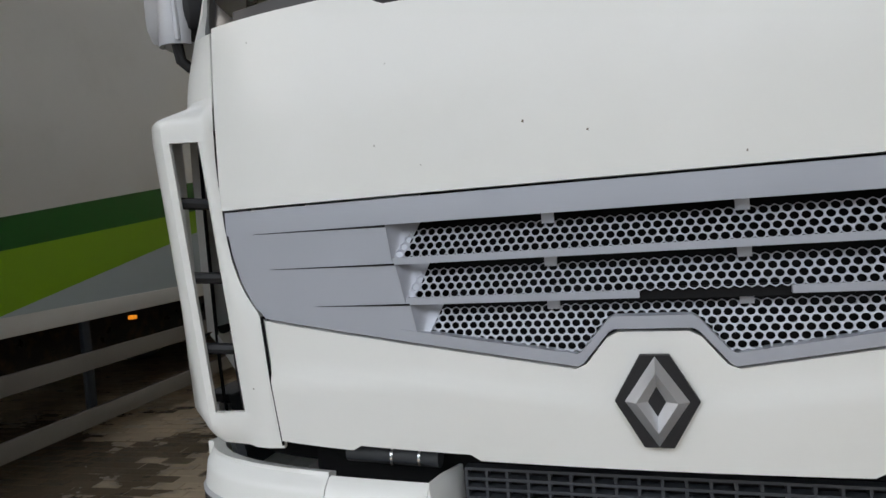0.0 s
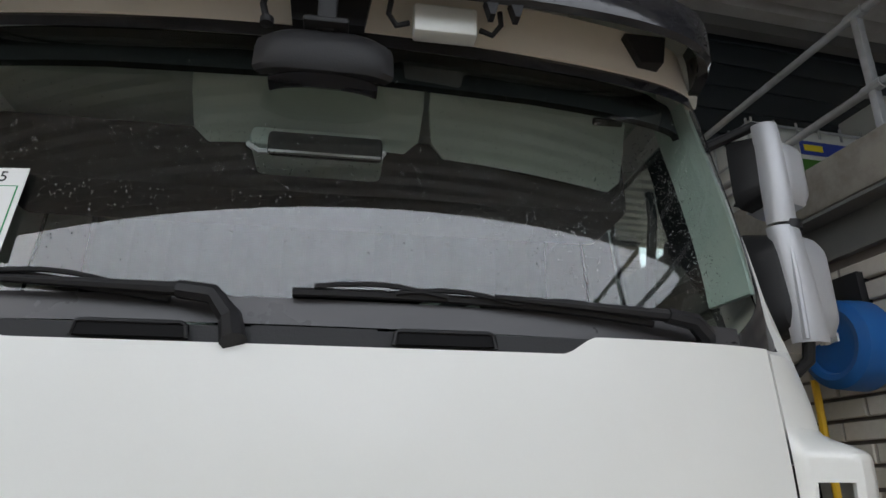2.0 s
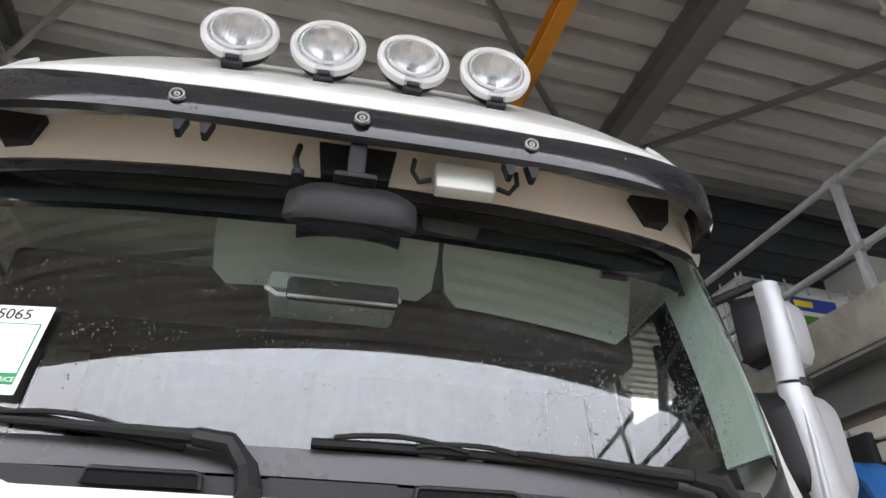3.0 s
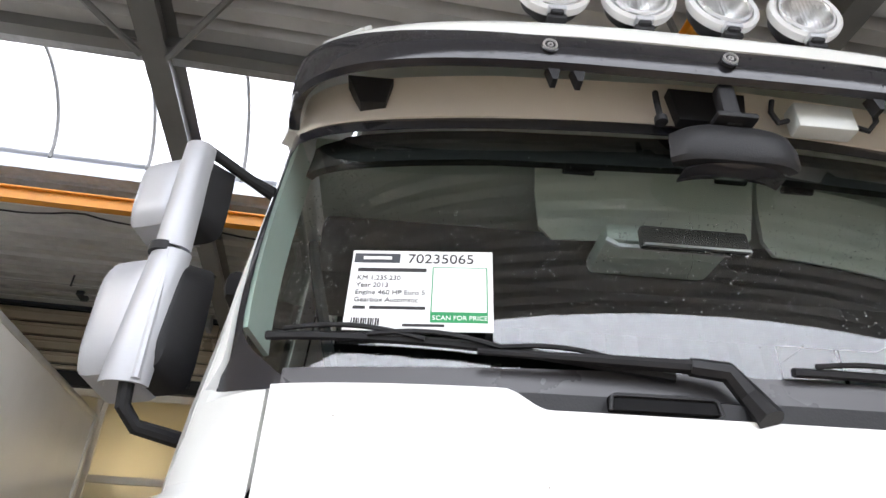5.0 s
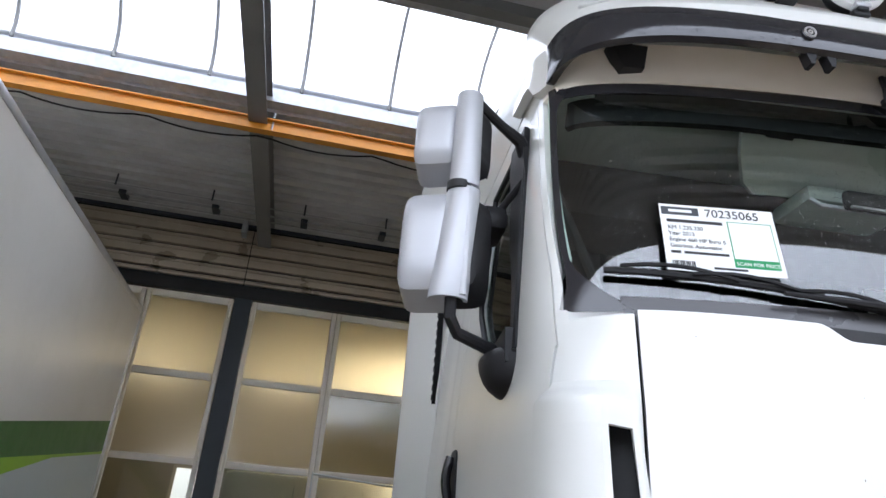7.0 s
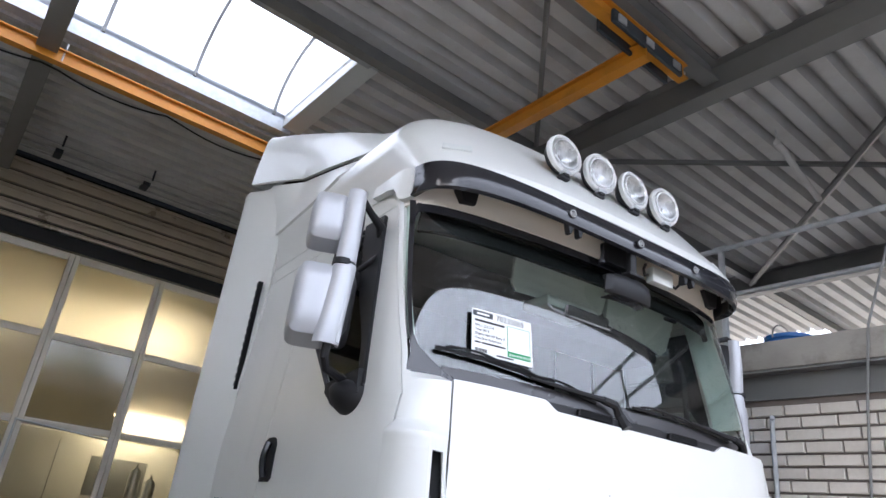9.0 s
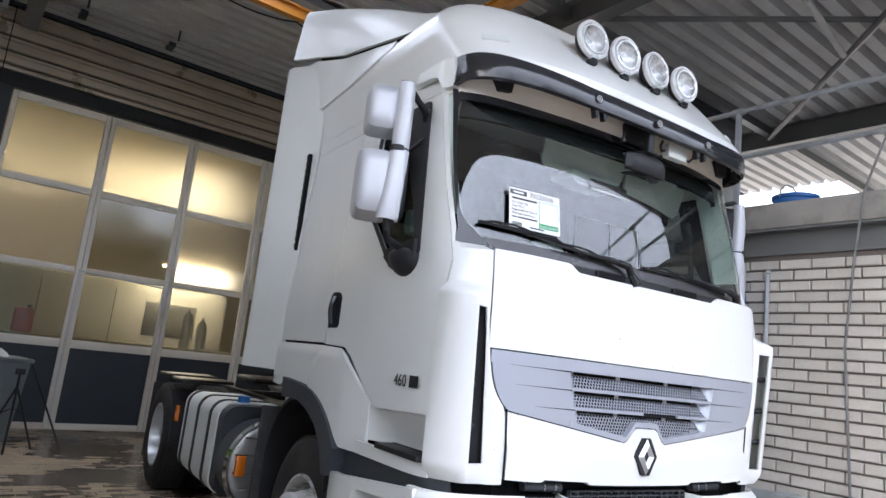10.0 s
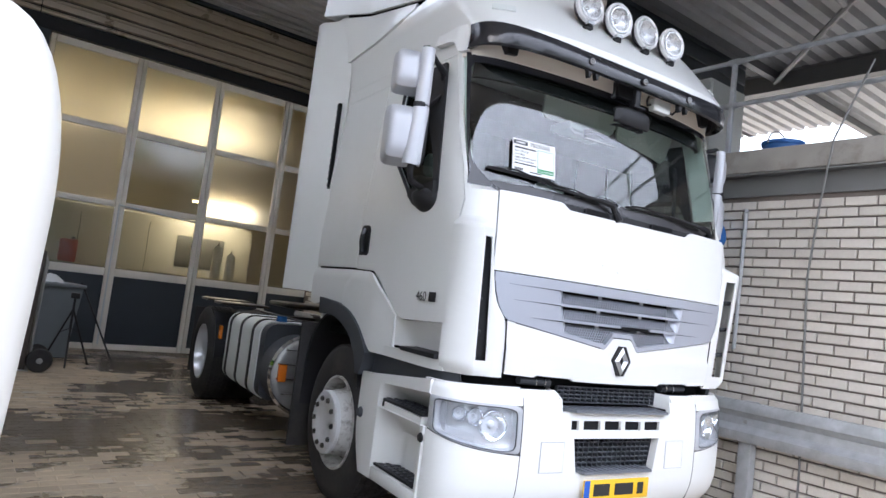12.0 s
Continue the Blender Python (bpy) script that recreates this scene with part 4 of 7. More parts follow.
    lip_in = [(0.885, 1.046), (0.95, 1.075), (1.005, 1.105), (1.055, 1.155), (1.09, 1.195), (1.115, 1.228), (1.14, 1.28), (1.16, 1.33), (1.182, 1.40), (1.206, 1.50), (1.212, 1.62), (1.205, 1.78)]
    lip = [[(sgn * 1.192, y, z) for z, y in pair] for pair in zip(lip_in, lip_out)]
    part("arch_lip", Shape().sheet([[r[k] for r in (lip if sgn > 0 else lip)] for k in (0, 1)], 0.16 * (1 if sgn > 0 else -1)), DARK, fender, "dark plastic wheel arch lip")
    # recess under the door with its tread
    rec = columns(sgn, span(0.165, 0.80, 14), lambda y: 1.108, lambda y: min(1.283, door_low(y) - 0.006), 6, 0, 0.015, None, lambda y, z: -0.006 - 0.080 * max(0.0, min(1.0, (1.275 - z) / 0.15)) ** 0.8 * (1 - ease((y - 0.54) / 0.20)))
    part("step_recess", rec, WHITE, truck)
    sk = columns(sgn, span(0.165, 0.78, 10), lambda y: 1.035, lambda y: 1.095, 2, 0.012, 0.02)
    part("sill", sk, WHITE, truck)
    part("step_tread", Shape().box(sgn * 1.06, sgn * 1.163, 0.18, 0.56, 1.092, 1.118, 0.006), BLACK, truck, "black ribbed step tread")
    # dark band under the cab
    part("sill_band", columns(sgn, span(0.10, 1.0, 14), lambda y: 0.885, lambda y: 1.04, 3, -0.020, 0.02), DARK, truck, "dark grey plastic sill band")
    # lower step box
    sx = sgn
    rear = []
    for h in span(0.0, 1.0, 14):
        z = 0.325 + 0.585 * h
        tip = 1.0 - 0.10 * max(0.0, (0.60 - z) / 0.275) ** 1.5
        r = [(sx * 1.125, tip + 0.012, z), (sx * 1.158, tip + 0.004, z), (sx * 1.165, tip - 0.012, z), (sx * 1.166, 0.86, z + 0.006 * h), (sx * 1.164, 0.735, z + 0.020 * h)]
        rear.append(r if sx > 0 else r[::-1])
    part("step_panel", Shape().sheet([r[::-1] for r in rear], 0.03), WHITE, truck, "white moulded entry step panel")
    up = []
    for h in span(0.0, 1.0, 6):
        f = max(0.0, 1 - h * 1.5)
        r = [(sx * (1.164 - (0.004 + 0.19 * f) * ease((0.735 - y) / 0.12)), y, 0.778 + (0.152 + 0.105 * (0.735 - y)) * h) for y in span(0.735, 0.185, 16)]
        up.append(r if sx < 0 else r[::-1])
    part("step_recess", Shape().sheet(up, 0.02), WHITE, truck)
    lowr = []
    for z in span(0.400, 0.742, 8):
        f = max(0.0, min(1.0, (0.742 - z) / 0.12))
        r = [(sx * (1.164 - 0.150 * f * ease((0.735 - y) / 0.11) * ease((y - 0.225) / 0.05)), y, z) for y in span(0.735, 0.20, 18)]
        lowr.append(r if sx < 0 else r[::-1])
    part("step_recess", Shape().sheet(lowr, 0.02), WHITE, truck)
    part("step_lip", Shape().box(sx * 1.166, sx * 1.136, 0.20, 0.735, 0.325, 0.402, 0.010), WHITE, truck)
    m0 = [(sx * 1.160, 0.235), (sx * 1.160, 0.66), (sx * 1.10, 0.72), (sx * 0.96, 0.72), (sx * 0.96, 0.235)]
    part("step_shelf", Shape().prism(m0, 0.040, pose(0, 0, 0.740)), WHITE, truck)
    part("step_floor", Shape().box(sx * 1.150, sx * 0.93, 0.22, 0.86, 0.385, 0.404, 0.004), WHITE, truck)
    part("step_back", Shape().box(sx * 1.00, sx * 0.93, 0.20, 0.985, 0.33, 0.885, 0.004), WHITE, truck)
    for z, y0, y1 in ((0.781, 0.245, 0.70), (0.406, 0.24, 0.80)):
        tr = part("step_tread", Shape().box(sx * (0.975 if z > 0.6 else 1.02), sx * 1.152, y0, y1, z, z + 0.016, 0.004), BLACK, truck, "black studded step tread")
        st = Shape()
        for i in range(int((y1 - y0) / 0.05)):
            for k in range(1, 4):
                st.box(sx * (0.985 + k * 0.043), sx * (1.005 + k * 0.043), y0 + 0.02 + i * 0.05, y0 + 0.045 + i * 0.05, z + 0.016, z + 0.021)
        tagged(part("tread_studs", st, DARK, tr), kind="stuff")
    part("side_marker", Shape().lathe([(0.0, 0.022), (0.022, 0.02), (0.034, 0.0)], 20, pose(sx * 1.165, 0.945, 0.665, 0, 90 * sx, 0)), DARK, truck)

# ---------------------------------------------------------------- windscreen, header, visor, roof
def edge_len(sgn, inset=0.0):
    # length along the skin to the glass edge, less an inset
    return lambda z: len_y(glass_edge(max(z, 2.05)), z, sgn) - sgn * inset


def glass_point(x, z):
    """The glass as one smooth bowed surface."""
    h = z - 2.028
    yf, xs, d = 0.045 + 0.120 * h + 0.075 * h * h, 1.1350 - 0.0745 * h, 0.40 + 0.039 * h
    q = min(0.999999, abs(x) / xs) ** 9.8
    return (x, yf + d * (1 - (1 - q) ** (1 / 9.8)) + 0.103 * x * x + 0.006, z)


gs = []
for z in span(2.03, 2.835, 40):
    a = abs(at_len(edge_len(1, 0.01)(z), z, -0.006)[0])
    gs.append([glass_point(a * math.sin(math.pi / 2 * f), z) for f in span(-1, 1, 120)])
ws = Shape().add([p for r in gs for p in r], [(i * 121 + j, i * 121 + j + 1, i * 121 + j + 122, i * 121 + j + 121) for i in range(40) for j in range(120)])
windscreen = part("windscreen", ws, WINDOW, truck, "wet laminated windscreen")
windscreen.visible_shadow = False
# black border round the glass
def glass_half(z):
    return abs(at_len(edge_len(1, 0.01)(z), z, -0.006)[0])


def border(rows, mat):
    part("glass_border", Shape().sheet([[(p[0], p[1] - 0.0035, p[2]) for p in r] for r in rows], 0.002), mat, windscreen)


FRIT = material("grey_glass_frit", (0.06, 0.058, 0.062), 0.3, vary=0.1, spec=0.4)
for sgn in (-1, 1):
    rows = []
    for z in span(2.03, 2.835, 40):
        a = glass_half(z)
        w = 0.014 + 0.20 * max(0, (2.20 - z) / 0.17) ** 2.2 + 0.05 * max(0, (z - 2.70) / 0.1) ** 3
        rows.append([glass_point(sgn * (a - w * f), z) for f in (span(1, 0, 8) if sgn > 0 else span(0, 1, 8))])
    border(rows, GLOSS)
border([[glass_point((glass_half(z) - 0.03) * f, z) for f in span(-1, 1, 60)] for z in span(2.765, 2.835, 5)], GLOSS)
border([[glass_point(min(0.95, glass_half(z) - 0.12) * f, z) for f in span(-1, 1, 60)] for z in span(2.031, 2.084, 3)], FRIT)
# scuttle with its vents under the wipers
scut = part("scuttle", skin(span(1.955, 2.018, 3), fx(-0.72), fx(0.72), 40, -0.012, 0.02), BLACK, truck, "black plastic scuttle below the windscreen")
for x0, x1 in ((-0.385, -0.195), (0.165, 0.355)):
    part("vent", Shape().sheet([[facing(x, z, 0.004) for x in span(x0, x1, 8)] for z in (1.992, 2.014)], 0.012), SEAM_AND_SHADE, scut)
    part("vent_rim", Shape().tube([facing(x, z, 0.006) for x, z in ((x0, 1.99), (x0 + 0.004, 2.013), (x0 + 0.012, 2.017), (x1 - 0.012, 2.017), (x1 - 0.004, 2.013), (x1, 1.99))], 0.004, 6), BLACK, scut)
part("scuttle_cap", Shape().sheet([[facing(x, z, -0.006) for x in span(-0.09, 0.135, 10)] for z in (1.975, 2.0, 2.020)], 0.012), BLACK, scut)

# cream header above the glass
header = part("header_panel", skin(span(2.808, 2.965, 5), fy(0.47, -1), fy(0.47, 1), 60, 0.0, 0.015), CREAM, truck, "cream header panel above the windscreen")
for x in (-0.86, 0.86):
    y = facing(x, 2.87)[1]
    part("visor_bracket", Shape().prism([(-0.06, 0.0), (0.06, 0.0), (0.045, -0.085), (-0.02, -0.09)], 0.05, pose(x, y + 0.015, 2.93, 90)), BLACK, truck)
for x in (-0.42, -0.36, 0.38, 0.44):
    part("visor_clip", Shape().prism([(-0.018, 0.0), (0.018, 0.0), (0.006, -0.045), (-0.006, -0.045)], 0.03, pose(x, 0.075, 2.832, 90)), BLACK, truck)
part("washer_hose", Shape().tube([(-0.145, 0.12, 2.85), (-0.15, 0.11, 2.80), (-0.14, 0.125, 2.765)], 0.008, 8).lathe([(0.0, 0), (0.016, 0.004), (0.016, 0.02), (0, 0.024)], 12, pose(-0.14, 0.125, 2.752)), BLACK, truck)
ctl = part("control_box", Shape().box(0.20, 0.355, 0.10, 0.15, 2.765, 2.845, 0.008), IBCM, truck, "white plastic lamp control box")
for x in (0.19, 0.365):
    s_ = -1 if x < 0.27 else 1
    part("cable", Shape().tube([(x, 0.125, 2.80), (x + s_ * 0.03, 0.12, 2.785), (x + s_ * 0.05, 0.11, 2.81), (x + s_ * 0.045, 0.10, 2.84)], 0.007, 8), BLACK, ctl)

# front mirror on its arm
fm = part("front_mirror", Shape().sheet([[(x * w, y + 0.035 * abs(x / 0.155) ** 4, z + dz * abs(x / 0.155) ** 3) for x in span(-0.155, 0.155, 18)] for y, z, w, dz in ((0.075, 2.594, 0.88, 0.014), (0.058, 2.598, 0.97, 0.008), (0.05, 2.612, 1.0, 0.002), (0.046, 2.66, 0.99, 0), (0.05, 2.69, 0.96, -0.006), (0.062, 2.705, 0.92, -0.012), (0.09, 2.712, 0.86, -0.014))], 0.02), BLACK, truck, "black front proximity mirror")
part("mirror_arm", Shape().box(-0.022, 0.022, 0.05, 0.085, 2.70, 2.83, 0.008).box(-0.05, 0.05, 0.03, 0.08, 2.705, 2.722, 0.006), BLACK, fm)
part("mirror_mount", Shape().prism([(-0.10, 0.055), (0.10, 0.055), (0.085, -0.045), (-0.085, -0.045)], 0.03, pose(0.0, 0.165, 2.83, 90)), BLACK, fm)
part("mirror_glass", Shape().sheet([[(x, y + 0.03 * abs(x / 0.12) ** 3, 2.598 - d * (1 - (x / 0.125) ** 2)) for x in span(-0.12, 0.12, 14)] for y, d in ((0.066, 0.0), (0.08, 0.010), (0.095, 0.014), (0.115, 0.004))], 0.006), GLOSS, fm)
part("mirror_back", Shape().box(-0.135, 0.135, 0.075, 0.118, 2.605, 2.705, 0.02), BLACK, fm)


# outside visor
def visor_row(k, yo):
    row = []
    for i in range(49):
        a = math.pi * 0.95 * (i / 48 - 0.5)
        x = math.copysign(1.078 * abs(math.sin(a)) ** (2 / 3.4), a)
        y = 0.022 + yo + 0.42 * (1 - math.cos(a) ** (2 / 3.4))
        e = (abs(x) / 1.076) ** 3
        row.append((x, y, 2.818 + 0.022 * e + k * (0.105 + 0.035 * e)))
    return row


visor = part("sun_visor", Shape().sheet([visor_row(k, yo) for k, yo in ((0, 0.022), (0.08, 0.004), (0.3, 0.0), (0.7, 0.0), (1.0, 0.012))], 0.03), GLOSS, truck, "glossy black outside sun visor")
for x, y, z in ((-1.050, 0.342, 2.915), (-0.433, 0.030, 2.872), (0, 0.016, 2.868), (0.431, 0.030, 2.874), (1.050, 0.342, 2.915)):
    turn = -60 if x < -1 else 60 if x > 1 else 0
    m = Matrix.Translation((x, y, z)) @ pose(0, 0, 0, 90, 0, 0) @ pose(0, 0, 0, 0, turn, 0)
    ml = part("marker_lamp", Shape().lathe([(0.022, 0.0), (0.022, 0.008), (0.018, 0.010), (0.0, 0.009)], 20, m), GLOSS, visor, "small round marker lamp")
    part("lamp_ring", Shape().lathe([(0.0185, 0.010), (0.017, 0.0135), (0.0145, 0.0135), (0.013, 0.0098)], 20, m), STEEL, ml)
    part("lamp_ring", Shape().lathe([(0.008, 0.0098), (0.007, 0.0125), (0.004, 0.0125), (0.003, 0.0098)], 14, m), STEEL, ml)

# roof: raked front, high rear deflector
ROOF_Y = [(2.925, 0.03), (2.965, 0.032), (3.0, 0.055), (3.07, 0.115), (3.15, 0.185), (3.25, 0.268), (3.35, 0.350), (3.41, 0.402), (3.445, 0.445), (3.465, 0.50), (3.49, 0.64), (3.515, 0.84)]
ROOF_X = [(2.925, 1.072), (3.0, 1.076), (3.10, 1.082), (3.20, 1.085), (3.28, 1.072), (3.36, 1.035), (3.44, 0.975), (3.515, 0.90)]
ROOF_END = [(2.925, 2.06), (3.18, 2.06), (3.22, 1.62), (3.28, 1.26), (3.40, 1.06), (3.515, 0.88)]


def roof_row(z, n=49):
    yf, xs, ye = lerp(ROOF_Y, z), lerp(ROOF_X, z), lerp(ROOF_END, z)
    d = min(0.40, ye - yf - 0.02)
    row = []
    for i in range(n):
        a = math.pi * (i / (n - 1) - 0.5)
        c = max(0.0, math.cos(a))
        row.append((math.copysign(xs * abs(math.sin(a)) ** (2 / 3.1), a), yf + d * (1 - c ** (2 / 3.1)), z))
    far = [yf + d + (ye - yf - d) * f for f in (0.3, 0.65, 1.0)]
    side = [(xs + 0.02 * ease((z - 2.93) / 0.25) * max(0, (y - 1.2) / 0.9) ** 2, y, z) for y in far]
    return [(-x, y, q) for x, y, q in side[::-1]] + row + side


zs = span(2.925, 3.25, 16) + span(3.25, 3.515, 18)[1:]
roof_part = part("roof", Shape().sheet([roof_row(z) for z in zs], 0.02), WHITE, truck, "white high roof with rear deflector", 28)
# rear spoiler on the roof, standing off the cab by a dark gap
SPOIL = ((0.84, 0.90, 3.44, 0.86, 3.512), (1.15, 0.96, 3.445, 0.90, 3.615), (1.50, 1.035, 3.47, 0.965, 3.765), (1.86, 1.065, 3.525, 1.03, 3.90), (2.06, 1.18, 3.54, 1.135, 3.935), (2.26, 1.285, 3.548, 1.235, 3.96))
rows = []
for y, wb, zb, wt, zt in SPOIL:
    half = [(wb, zb), (wb - 0.2 * (wb - wt), zb + 0.3 * (zt - zb)), (wt + 0.012, zt - 0.05), (wt - 0.006, zt - 0.016), (wt - 0.04, zt), (wt * 0.5, zt + 0.012)]
    rows.append([(-x, y, z) for x, z in half] + [(0, y, zt + 0.016)] + [(x, y, z) for x, z in half[::-1]])
part("spoiler", Shape().sheet([r[::-1] for r in rows], 0.02), WHITE, roof_part, "white rear roof spoiler", 22)
part("spoiler_end", Shape().add(rows[-1], [tuple(range(len(rows[-1])))]), WHITE, roof_part)
for sgn in (-1, 1):
    rows = []
    for f in span(0, 1, 14):
        y = 1.25 + 0.84 * f
        zl = lerp([(1.06, 3.40), (1.26, 3.28), (1.62, 3.215), (2.06, 3.175), (2.26, 3.17)], y) - 0.006
        xl = lerp(ROOF_X, zl) + 0.02 * max(0, (y - 1.2) / 0.9) ** 2 - 0.003
        zh, xh = lerp([(q[0], q[2]) for q in SPOIL], y) - 0.022, lerp([(q[0], q[1]) for q in SPOIL], y) - 0.012
        rows.append([(sgn * (xl + (xh - xl) * k - 0.012 * math.sin(math.pi * k)), y, zl + (zh - zl) * k) for k in span(0, 1, 5)])
    part("roof_side", Shape().sheet(rows if sgn > 0 else [r[::-1] for r in rows], 0.02), WHITE, roof_part)
    # near-black sheet stands in for the shade under the spoiler
    part("spoiler_gap_shade", Shape().sheet([[(sgn * (0.93 + 0.17 * f), 1.25 + 0.97 * f, z + 0.06 * f) for f in span(0, 1, 8)] for z in (3.40, 3.56)], 0.01), SEAM_AND_SHADE, roof_part)
for sgn in (-1, 1):
    # side lamp plate
    part("side_lamp", Shape().box(-0.068, 0.068, -0.006, 0.006, -0.027, 0.027, 0.004).moved(Matrix.Translation((sgn * 0.939, 0.246, 3.093)) @ pose(0, 0, 0, -36, 0, 30 * sgn)), IBCM, roof_part, "pale marker lamp with two screws")
    # ear that carries the visor's end
    low = ((0.365, 2.835), (0.395, 2.83), (0.425, 2.835), (0.445, 2.87), (0.475, 2.90), (0.53, 2.915), (0.60, 2.92), (0.68, 2.93))
    ear = Shape().sheet([[(sgn * (1.075 + 0.032 * min(1, (y - 0.365) / 0.07) - 0.01 * k), y, zl + (2.99 - zl) * k) for y, zl in low][::sgn] for k in (0, 0.15, 0.5, 1)], 0.03)
    part("roof_ear", ear, WHITE, roof_part)
    # cab-side wind deflector behind the sleeper
    fr = []
    for z in span(1.35, 3.525, 18):
        xf = lerp([(1.35, 1.140), (2.2, 1.145), (2.8, 1.10), (3.2, 1.105), (3.525, 1.150)], z)
        row = [(sgn * (xf - 0.01), 2.03, z), (sgn * (xf + 0.034), 2.085, z), (sgn * (xf * 0.4 + 1.23 * 0.6), 2.19, z), (sgn * 1.278, 2.32, z), (sgn * 1.282, 2.40, z)]
        fr.append(row if sgn > 0 else row[::-1])
    fair = part("side_deflector", Shape().sheet(fr, 0.02), WHITE, truck, "white cab side wind deflector")
    part("deflector_seal", Shape().box(sgn * 1.13, sgn * 1.156, 2.035, 2.062, 2.15, 2.83), SEAM_AND_SHADE, fair)
    for i in range(14):
        z = 2.17 + i * 0.048
        part("seal_tooth", Shape().box(sgn * 1.15, sgn * 1.161, 2.038, 2.058, z, z + 0.026), BLACK, fair)
# cab closing faces: back wall, floor, ceiling
part("back_wall", Shape().box(-1.06, 1.06, 2.02, 2.06, 1.1, 2.95), WHITE, truck)
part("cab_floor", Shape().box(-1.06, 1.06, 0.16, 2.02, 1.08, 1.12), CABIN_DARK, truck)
part("cab_ceiling", Shape().box(-1.02, 1.02, 0.50, 2.02, 2.90, 2.93), CABIN, truck)

# ---------------------------------------------------------------- four round roof lamps
RIMW = material("lamp_rim_white", (0.72, 0.72, 0.72), 0.35, vary=0.03)
LENSM = glass("lamp_lens", (1, 1, 1), 0.22)
REFL = material("lamp_reflector", (0.90, 0.91, 0.92), 0.28, metal=0.65, vary=0.02, rough_vary=0.04)
lampbody = mesh_of("lamp_housing", Shape().lathe([(0.0, -0.075), (0.05, -0.07), (0.085, -0.04), (0.104, 0.0), (0.106, 0.012)], 40), BLACK)
lamprim = mesh_of("lamp_rim", Shape().lathe([(0.106, -0.004), (0.109, 0.006), (0.108, 0.020), (0.099, 0.027), (0.090, 0.022), (0.089, 0.012)], 40), RIMW)
lampin = mesh_of("lamp_reflector", Shape().lathe([(0.0, -0.05), (0.02, -0.05), (0.05, -0.035), (0.075, -0.012), (0.089, 0.012)], 40), REFL)
lamplens = mesh_of("lamp_lens", Shape().lathe([(0.0, 0.026), (0.05, 0.024), (0.089, 0.018), (0.089, 0.014), (0.05, 0.019), (0.0, 0.021)], 40), LENSM)
lampring = mesh_of("lamp_ring", Shape().lathe([(0.074, 0.024), (0.076, 0.029), (0.081, 0.029), (0.083, 0.022)], 40), REFL)
lampbulb = mesh_of("lamp_bulb", Shape().lathe([(0.0, -0.01), (0.014, -0.012), (0.017, -0.04), (0.017, -0.05)], 16), STEEL)
lampfacet = Shape()
for k in range(-5, 6):
    x = k * 0.0125
    h = math.sqrt(max(0, 0.066 ** 2 - x * x))
    if h > 0.012:
        lampfacet.box(x - 0.0012, x + 0.0012, -h, h, 0.017, 0.0195)
lampfacet = mesh_of("lamp_flutes", lampfacet, LENSM)
for i, x in enumerate((-0.369, -0.119, 0.131, 0.381)):
    m = Matrix.Translation((x, 0.175, 3.268)) @ pose(0, 0, 0, 90 - 4 + (i % 2) * 3, 0, (0, -2, 3, -1)[i])
    lamp = share("roof_lamp", lampbody, truck, m)
    lamp["label"] = "round clear driving lamp with a silver rim"
    for nm, d in (("lamp_rim", lamprim), ("lamp_reflector", lampin), ("lamp_lens", lamplens), ("lamp_ring", lampring), ("lamp_bulb", lampbulb), ("lamp_flutes", lampfacet)):
        share(nm, d, lamp, Matrix())
    lb = Shape().box(-0.018, 0.018, -0.13, -0.10, -0.012, 0.03, 0.004).box(-0.028, 0.028, -0.142, -0.122, -0.05, 0.02, 0.004)
    part("lamp_bracket", lb, BLACK, lamp)
    part("lamp_clamp", Shape().box(-0.026, 0.026, -0.118, -0.100, 0.0, 0.034, 0.005), SILVER, lamp)

# ---------------------------------------------------------------- wipers
for bx, kx, tip, kz in ((-0.115, -0.223, -0.965, 2.084), (0.835, 0.731, -0.004, 2.084)):
    def onglass(x, z, o):
        p = facing(x, z, o)
        return p

    arm = [onglass(bx, 1.985 if bx < 0.5 else 2.032, 0.012), onglass(bx - 0.012, 2.035 if bx < 0.5 else 2.05, 0.035), onglass(bx - 0.045, 2.075, 0.045), onglass(kx, kz, 0.042)]
    wp = part("wiper", Shape().tube(arm, [0.024, 0.021, 0.019, 0.017], 8).tube([onglass(kx, kz, 0.042), onglass(kx + (tip - kx) * 0.5, 2.100, 0.036)], [0.014, 0.006], 8), BLACK, truck, "black windscreen wiper")
    zt = 2.147 if tip < -0.5 else 2.092
    part("wiper_blade", Shape().tube([onglass(kx - 0.02 + (tip - kx) * f, 2.071 + (zt - 2.071) * f + 0.012 * math.sin(math.pi * f), 0.016) for f in span(0, 1, 14)], 0.009, 6), BLACK, wp)
    for f0, f1 in ((0.1, 0.42), (0.42, 0.74), (0.6, 0.95)):
        part("wiper_yoke", Shape().tube([onglass(kx - 0.02 + (tip - kx) * f, 2.074 + (zt - 2.071) * f + 0.008 + 0.012 * math.sin(math.pi * (f - f0) / (f1 - f0)), 0.028 + 0.008 * math.sin(math.pi * (f - f0) / (f1 - f0))) for f in span(f0, f1, 8)], 0.005, 6), BLACK, wp)

# ---------------------------------------------------------------- notice sheet behind the wiper
SH = Matrix.Translation(facing(-0.702, 2.247, 0.010)) @ pose(0, 0, 0, 90 - 9.5, 0, 0) @ pose(0, 0, 0, 0, -6.5, 0) @ pose(0, 0, 0, 0, 0, -1.0)
notice = part("notice_sheet", Shape().box(-0.1425, 0.1425, -0.098, 0.098, 0, 0.0015), PAPER, None, "")
notice.matrix_basis = SH
tagged(notice, "white printed notice sheet behind the windscreen wiper", "notice")


